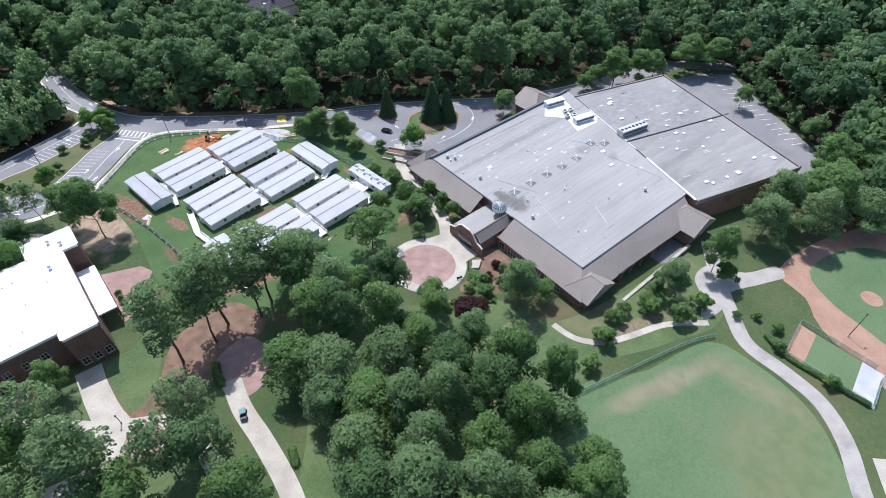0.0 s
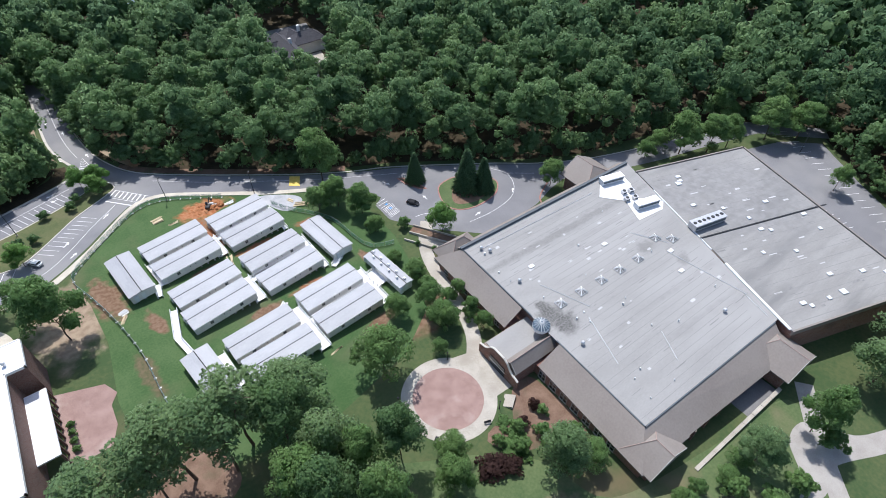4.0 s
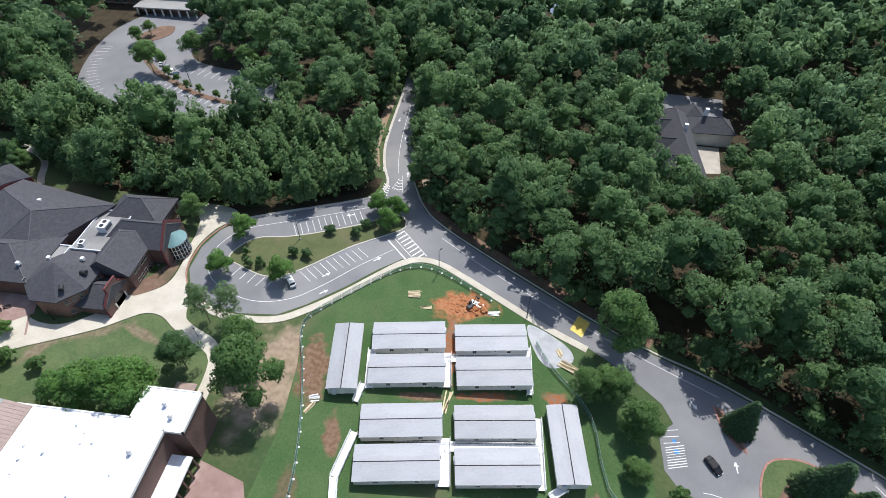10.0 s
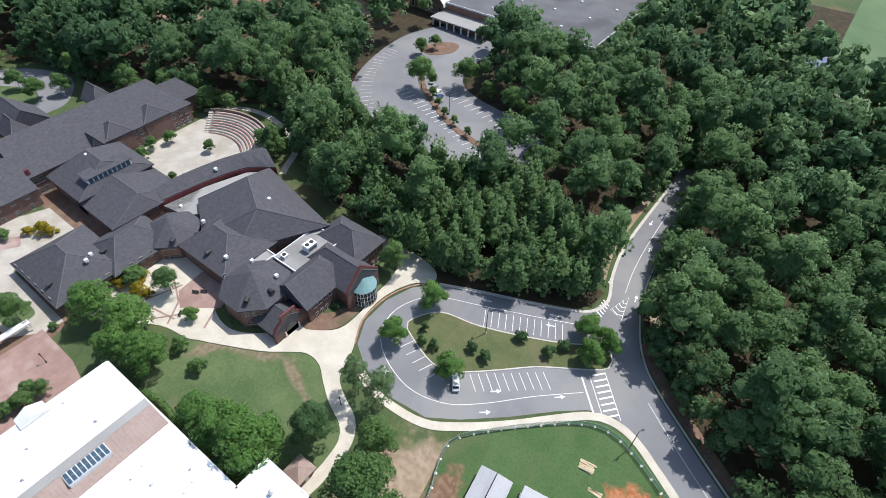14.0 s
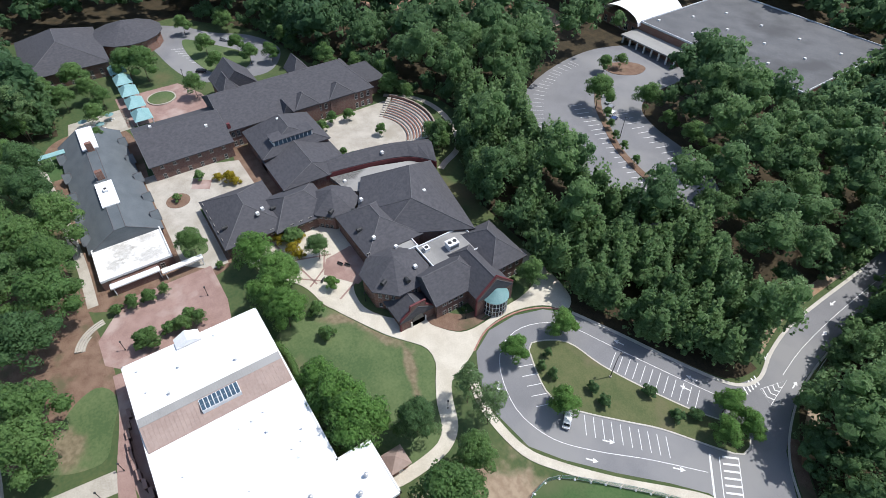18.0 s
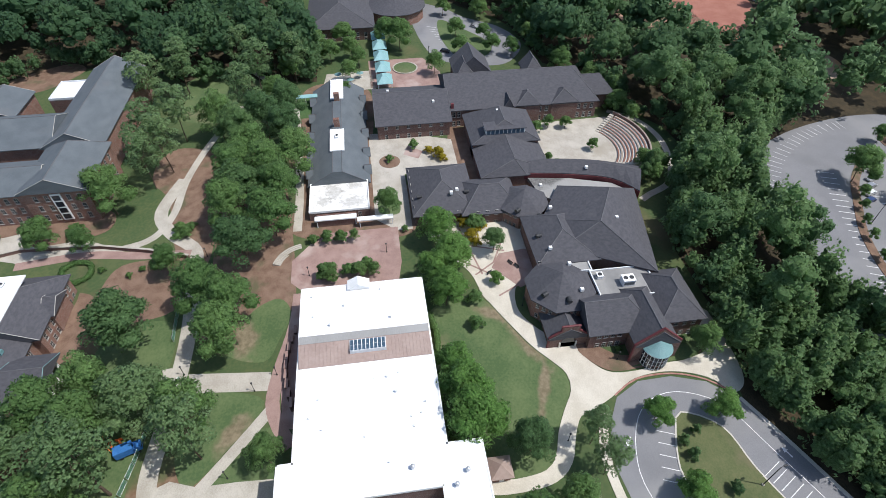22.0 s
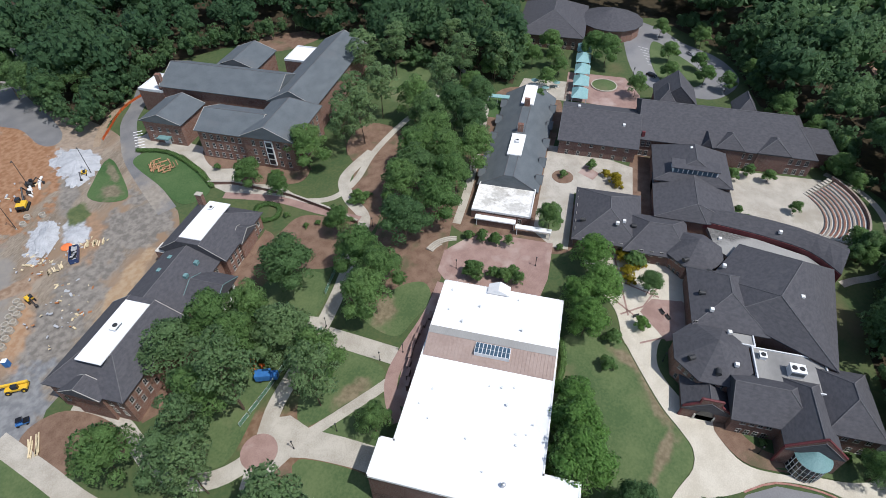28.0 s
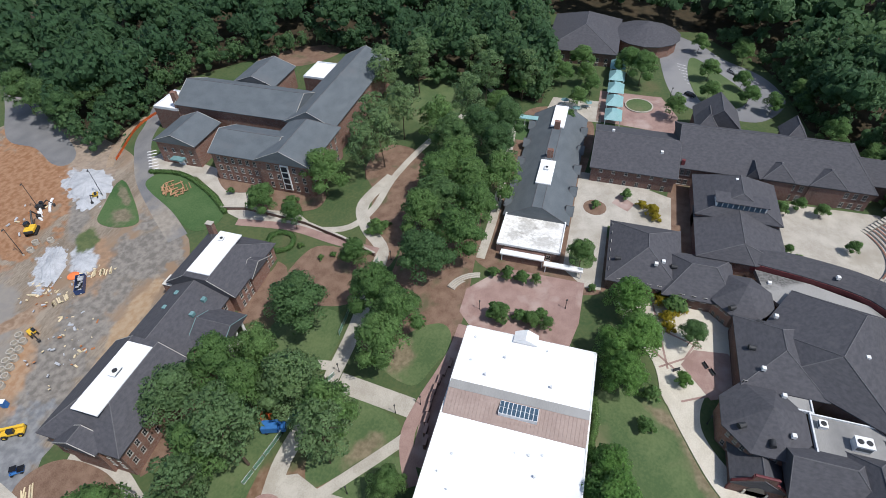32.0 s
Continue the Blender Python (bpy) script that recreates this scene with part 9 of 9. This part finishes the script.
stack(36, 137.5, 40, 6, 2.6, "white scrap boards beside a deck", WHITE, 0.8)
stack(9, 110.5, 20, 4, 3.0, "white scrap boards by a trailer", WHITE, 0.6)
stack(-75, 2, 30, 14, 2.6, "scattered pale rubble boards on the site", LUMBER, 3.2)
stack(-64, -2, 60, 12, 2.4, "scattered pale rubble boards on the site", LUMBER, 3.0)
stack(-18, 29, 40, 9, 6.0, "long pale timbers by the haul road", LUMBER, 1.4)

logs = thing("log_pile", "pile of cut brown logs on the lawn", "logs", -113, 1)
r = random.Random(4)
for i in range(34):
    a, l = r.choice((-35, 40)) + r.uniform(-14, 14), r.uniform(2.2, 3.6)
    bm = tube(bmesh.new(), (-l / 2, 0, 0), (l / 2, 0, 0), r.uniform(0.14, 0.24), None, 7)
    bm.transform(Matrix.Translation((r.uniform(-3.2, 3.2), r.uniform(-4.2, 4.2), 0.25 + r.uniform(0, 0.7))) @ pose(0, 0, 0, 0, 0, a))
    part("log", bm, LOGWOOD, logs)


def excavator(x, y, turn, s=1.0, label="small yellow excavator with a folded arm", colour=CATYELLOW):
    e = thing("excavator", label, "excavator", x, y, None, turn, "machines")
    for o in (-1.0, 1.0):
        part("track", box(bmesh.new(), -1.6 * s, 1.6 * s, (o - 0.28) * s, (o + 0.28) * s, 0, 0.75 * s, 0.15 * s), BLACK, e)
    part("turntable", tube(bmesh.new(), (0, 0, 0.7 * s), (0, 0, 0.95 * s), 0.7 * s, None, 12), DARK, e)
    part("house", box(bmesh.new(), -1.7 * s, 0.9 * s, -1.1 * s, 1.1 * s, 0.95 * s, 1.8 * s, 0.12 * s), colour, e)
    part("cab", box(bmesh.new(), -0.2 * s, 1.1 * s, 0.1 * s, 1.1 * s, 1.8 * s, 2.8 * s, 0.1 * s), GLASS, e)
    part("counterweight", box(bmesh.new(), -2.0 * s, -1.5 * s, -1.0 * s, 1.0 * s, 0.95 * s, 1.7 * s, 0.1 * s), DARK, e)
    part("boom", tube(bmesh.new(), (0.8 * s, -0.3 * s, 1.5 * s), (3.4 * s, -0.3 * s, 3.8 * s), 0.26 * s, 0.2 * s), DARK, e)
    part("stick", tube(bmesh.new(), (3.4 * s, -0.3 * s, 3.8 * s), (5.0 * s, -0.3 * s, 1.4 * s), 0.2 * s, 0.15 * s), DARK, e)
    part("bucket", box(bmesh.new(), 4.6 * s, 5.4 * s, -0.8 * s, 0.2 * s, 0.5 * s, 1.4 * s, 0.12 * s), DARK, e)


excavator(33.5, 193.2, 60, 0.7, "small dark excavator on dug-up clay", DARK)
excavator(-84, -31, -150, 1.3, "yellow excavator with a dark arm on clay")
excavator(-103, -23, 30, 0.75, "compact yellow loader on gravel")
excavator(-94, -37, 120, 0.8, "dark machine on the clay yard", DARK)
excavator(-52.5, -1, 70, 0.8, "small skid loader on the haul road")

tele = thing("telehandler", "yellow telescopic handler parked on gravel", "telehandler", -29, 15.5, None, -60, "machines")
part("chassis", box(bmesh.new(), -2.6, 2.4, -1.0, 1.0, 0.7, 1.5, 0.12), CATYELLOW, tele)
part("cab", box(bmesh.new(), -0.9, 0.6, 0.1, 1.05, 1.5, 2.7, 0.1), GLASS, tele)
part("boom", box(bmesh.new(), -2.8, 4.2, -0.75, -0.15, 1.7, 2.3, 0.06), CATYELLOW, tele)
part("forks", box(bmesh.new(), 4.2, 5.3, -0.9, 0.0, 0.6, 1.7, 0.05), DARK, tele)
part("engine_cover", box(bmesh.new(), -2.4, -0.8, -1.15, -0.8, 1.0, 1.9, 0.08), CATYELLOW, tele)
for u in (-1.8, 1.7):
    for s in (-1.1, 1.1):
        w = part("wheel", tube(bmesh.new(), (u, s - 0.2, 0.65), (u, s + 0.2, 0.65), 0.65, None, 14), BLACK, tele)
        part("rim", tube(bmesh.new(), (u, s - 0.22, 0.65), (u, s + 0.22, 0.65), 0.3, None, 10), CATYELLOW, w)

skip = thing("dumpster", "dark blue open dumpster full of rubble", "dumpster", -69.5, 0, None, 38)
for q in ((-3.4, 3.4, -1.2, -1.1), (-3.4, 3.4, 1.1, 1.2), (-3.4, -3.3, -1.1, 1.1), (3.3, 3.4, -1.1, 1.1)):
    part("side", box(bmesh.new(), *q, 0.1, 1.6), CARBLUE, skip)
part("floor", box(bmesh.new(), -3.3, 3.3, -1.1, 1.1, 0.1, 0.25), DARK, skip)
r = random.Random(12)
for i in range(16):
    bm = box(bmesh.new(), -0.4, 0.4, -0.25, 0.25, -0.12, 0.12)
    bm.transform(pose(r.uniform(-2.8, 2.8), r.uniform(-0.7, 0.7), r.uniform(0.9, 1.5), r.uniform(-20, 20), r.uniform(-20, 20), r.uniform(0, 180)))
    part("rubble", bm, GRAVEL, skip)
heap = thing("orange_sheet", "crumpled orange plastic sheet on the ground", "plastic sheet", -72, -5)
part("sheet", ball(bmesh.new(), (0, 0, 0.15), 1.7, 0.35), ORANGE, heap)

bm = bmesh.new()
n = 18
rings = [[bm.verts.new((rr * math.cos(2 * math.pi * i / n), rr * math.sin(2 * math.pi * i / n), z)) for i in range(n)] for rr, z in ((0.95, 0), (0.95, 1.1), (0.7, 1.1), (0.7, 0))]
for k in range(4):
    for i in range(n):
        bm.faces.new((rings[k][i], rings[k][(i + 1) % n], rings[(k + 1) % 4][(i + 1) % n], rings[(k + 1) % 4][i]))
RING = mesh_of("concrete_ring", bm, CONCRETE)
for i in range(13):
    x, y = -49 + 2.4 * (i % 7) + (1.2 if i > 6 else 0) - 2, -4 + 0.9 * (i % 7) + (2.4 if i > 6 else 0)
    ob = new("concrete_ring", RING)
    ob.matrix_basis = pose(x, y, hz(x) + 0.03)
    tagged(ob, "pale precast concrete manhole ring on the ground", "concrete pipe", "concrete rings")
for x, y in ((-80, -26), (-77, -25), (-82, -22)):
    ob = new("concrete_ring", RING)
    ob.matrix_basis = pose(x, y, hz(x) + 0.04)
    tagged(ob, "pale precast concrete manhole ring on clay", "concrete pipe", "concrete rings")
for i in range(6):
    x, y = -97 + 1.5 * i, -36 + 1.2 * (i % 3)
    t = thing("pipe_length", "white pipe length lying on clay", "pipe", x, y, None, 25 + 9 * i, "white pipes")
    part("pipe", tube(bmesh.new(), (-1.6, 0, 0.4), (1.6, 0, 0.4), 0.4, None, 12), WHITE, t)

r = random.Random(31)
for cx, cy, sx, sy, n in ((-66, -9, 4, 3, 46), (-58, 6, 7, 3, 40), (-74, -3, 4, 2.5, 36), (-44, -14, 6, 3, 30), (-90, -40, 6, 4, 26), (-52, 14, 6, 2.5, 30)):
    rub = thing("rubble_scatter", "scattered broken concrete and timber on the churned ground", "rubble", cx, cy, None, 0, "rubble patches")
    for i in range(n):
        k = r.uniform(0.12, 0.5)
        bm = box(bmesh.new(), -k * r.uniform(0.8, 2.6), k, -k * 0.6, k * 0.6, -0.1, k * r.uniform(0.25, 0.7))
        bm.transform(pose(r.gauss(0, sx), r.gauss(0, sy), 0.04, r.uniform(-12, 12), r.uniform(-12, 12), r.uniform(0, 180)))
        part("piece", bm, r.choice((GRAVEL, GRAVEL, LUMBER, CLAY)), rub)

loo = thing("portable_toilet", "blue portable toilet with a white roof", "portable toilet", -34, 8, None, 20)
part("cabin", box(bmesh.new(), -0.6, 0.6, -0.6, 0.6, 0, 2.1, 0.05), BLUE, loo)
part("roof", box(bmesh.new(), -0.65, 0.65, -0.65, 0.65, 2.1, 2.3, 0.08), WHITE, loo)
part("door", box(bmesh.new(), 0.6, 0.63, -0.4, 0.4, 0.1, 1.95), BLUE, loo)


def buggy(x, y, turn, colour, label):
    b = thing("utility_vehicle", label, "utility vehicle", x, y, None, turn, "machines")
    part("body", box(bmesh.new(), -1.5, 1.4, -0.7, 0.7, 0.4, 0.85, 0.1), colour, b)
    part("bed", box(bmesh.new(), -1.6, -0.3, -0.75, 0.75, 0.85, 1.15, 0.05), CARBLACK, b)
    part("canopy", box(bmesh.new(), -0.5, 0.9, -0.7, 0.7, 1.85, 1.95, 0.04), CARBLACK if colour is not COPPER else colour, b)
    for u in (-0.45, 0.85):
        for s in (-0.65, 0.65):
            part("post", tube(bmesh.new(), (u, s, 0.8), (u, s, 1.85), 0.03), DARK, b)
    for u in (-1.0, 1.0):
        for s in (-0.7, 0.7):
            part("wheel", tube(bmesh.new(), (u, s - 0.12, 0.3), (u, s + 0.12, 0.3), 0.3, None, 12), BLACK, b)


buggy(-22, 23, -50, BLUE, "dark blue utility buggy on the haul road")
buggy(-9, 73, 70, COPPER, "green-roofed utility cart on the wide walk")
truck = thing("box_truck", "small bright blue covered truck on the lawn", "truck", -45.5, 74.5, None, 110)
part("box_body", box(bmesh.new(), -2.6, 1.2, -1.1, 1.1, 0.7, 2.8, 0.08), BLUE, truck)
part("cab", box(bmesh.new(), 1.2, 2.8, -1.0, 1.0, 0.6, 2.1, 0.15), BLUE, truck)
part("windscreen", box(bmesh.new(), 2.6, 2.83, -0.85, 0.85, 1.4, 1.95), GLASS, truck)
for u in (-1.6, 1.9):
    for s in (-0.95, 0.95):
        part("wheel", tube(bmesh.new(), (u, s - 0.14, 0.4), (u, s + 0.14, 0.4), 0.4, None, 12), BLACK, truck)
barrier = thing("barrier_heap", "heap of orange plastic barriers under trees", "barriers", -48, 70)
r = random.Random(2)
for i in range(9):
    bm = box(bmesh.new(), -0.7, 0.7, -0.08, 0.08, 0, 0.9, 0.03)
    bm.transform(pose(r.uniform(-2, 2), r.uniform(-2, 2), 0.0, r.uniform(-35, 35), 0, r.uniform(0, 180)))
    part("panel", bm, ORANGE, barrier)
for x, y, a in ((-87, 168.5, 30), (-85.5, 170, 30), (-84, 162, 120), (-56, 205.5, 100), (48, 79, 35), (47, 91, 140), (61, 75.5, -20), (-61, 107, 10)):
    b = thing("bench", "dark slatted bench beside the paving", "bench", x, y, hz(x) + 0.15, a, "benches")
    part("seat", box(bmesh.new(), -0.9, 0.9, -0.22, 0.22, 0.4, 0.46), DARK, b)
    part("backrest", box(bmesh.new(), -0.9, 0.9, 0.2, 0.26, 0.5, 0.9), DARK, b)
    for s in (-0.75, 0.75):
        part("leg", box(bmesh.new(), s - 0.04, s + 0.04, -0.2, 0.22, 0, 0.4), DARK, b)

rw = thing("retaining_wall", "long brick retaining wall with a pale cap", "wall", -106, 45)
pts = [(-108, 22), (-110, 30), (-109.5, 40), (-108.5, 52), (-105, 66), (-101, 78)]
for a, c in zip(pts, pts[1:]):
    a, c = Vector(a), Vector(c)
    m = pose((a.x + c.x) / 2 + 106, (a.y + c.y) / 2 - 45, 0, 0, 0, math.degrees(math.atan2(c.y - a.y, c.x - a.x)))
    l = (c - a).length / 2
    bm = box(bmesh.new(), -l, l, -0.25, 0.25, -1, 1.3)
    bm.transform(m)
    part("wall_segment", bm, DARKBRICK, rw)
    bm = box(bmesh.new(), -l - 0.05, l + 0.05, -0.33, 0.33, 1.3, 1.42)
    bm.transform(m)
    part("cap", bm, CONCRETE, rw)


def hedge(pts, w, h, label="clipped green hedge"):
    nr = np.random.default_rng(int(abs(pts[0][0]) * 10))
    line, qs = curve(pts, 0.6), []
    lobes = [(x, y, hz(x) + h * 0.5, w * 0.55) for x, y in line]
    q = np.concatenate([leaf_cloud(nr, lobes, 90 * len(line), 0.2, -0.9), core_quads(lobes, 0.85)])
    tagged(new("hedge", quads_mesh("hedge", q, LEAF_MID, nr.random(len(q)) * 0.3)), label, "hedge")


hedge([(-119, -13), (-120.5, -5), (-119.5, 2), (-114, 14), (-107, 24)], 1.6, 1.3, "clipped green hedge bordering the lawn")
hedge([(-101, 44), (-97, 45), (-95.5, 49), (-98, 52), (-102, 51), (-103, 47), (-101, 44)], 1.5, 1.2, "square clipped hedge round a bed")
hedge([(-72, 143.5), (-66, 144.5), (-60, 144)], 1.6, 1.4, "green hedge along the gymnasium")
for y in (122, 124.4, 126.8, 129.2):
    tree("bush", -18.9, y, 1.1, 1.6)
hedge([(-9.4, 84), (-9.0, 87.5), (-8.2, 90)], 2.0, 1.2, "bright clipped hedge beside the brick walk")
hedge([(-5.6, 55), (-4.6, 58.5)], 1.8, 1.0, "low green hedge beside the wide walk")
hedge([(113, 5), (110.5, -2), (111, -12), (112, -22)], 1.4, 1.2, "green hedge beside the bullpen")
for x, y, r in ((-126, 21, 2.6), (-116, 32, 3.4), (-115, 44, 2.8), (-116, 21, 1.6), (-99, 55, 1.2), (-112, 74, 2.4), (-110, 76, 2.2), (-96, 63, 1.1), (-98, 66, 1.1), (-94, 85, 1.8), (-101, 71, 3.0), (-88, 60, 1.2), (113, 14, 1.6), (117, 10, 1.6), (117, 4, 2.0), (111, 1, 2.2), (110.5, -13, 2.4), (-138.5, 138, 1.7), (-117, 136, 1.6), (-104, 140, 1.4), (63, 66, 2.6), (66, 70, 2.2), (70, 66, 2.4), (74, 70, 1.8), (77, 62, 2.2), (60, 70, 2.0), (90, 128, 1.2), (86, 133, 1.1), (83, 138, 1.1), (72, 107, 3.2), (77, 113, 3.0), (78, 104, 2.8), (74, 120, 3.4), (76, 128, 2.8), (-60, 187, 1.3), (-58, 190, 1.2), (-55.5, 189, 1.0), (-56, 206, 1.2)):
    tree("bush", x, y, r, r * 1.6)
for x, y, r in ((-102, 121, 1.8), (-102, 125, 1.8), (-101.5, 117, 1.6), (-88, 118, 3.0), (-88, 126, 2.4), (-88, 130, 2.2), (-150.5, 204, 2.4), (-152, 198, 2.4), (-136, 209.5, 2.2), (-131, 192, 1.6), (-100, 288, 2.2), (-94, 284, 1.8), (-88, 280, 1.8), (-82, 278, 1.8), (-74, 275.5, 1.8), (-66, 274.5, 1.6)):
    tree("oak", x, y, r, 2.2 + r * 1.2)
for x, y, r in ((-150, 229, 3.5), (-158, 226, 4.5), (-122, 222, 3.8), (-120, 227, 3.4), (-116, 223, 3.2), (-212, 208, 4.2), (-208, 130, 4.0), (-256, 190, 4.5), (-222, 208, 4.5)):
    tree("oak", x, y, r, 4 + r * 1.3)
for x, y in ((-142, 152), (-137, 156)):
    tree("yellow", x, y, 2.0, 2.6)
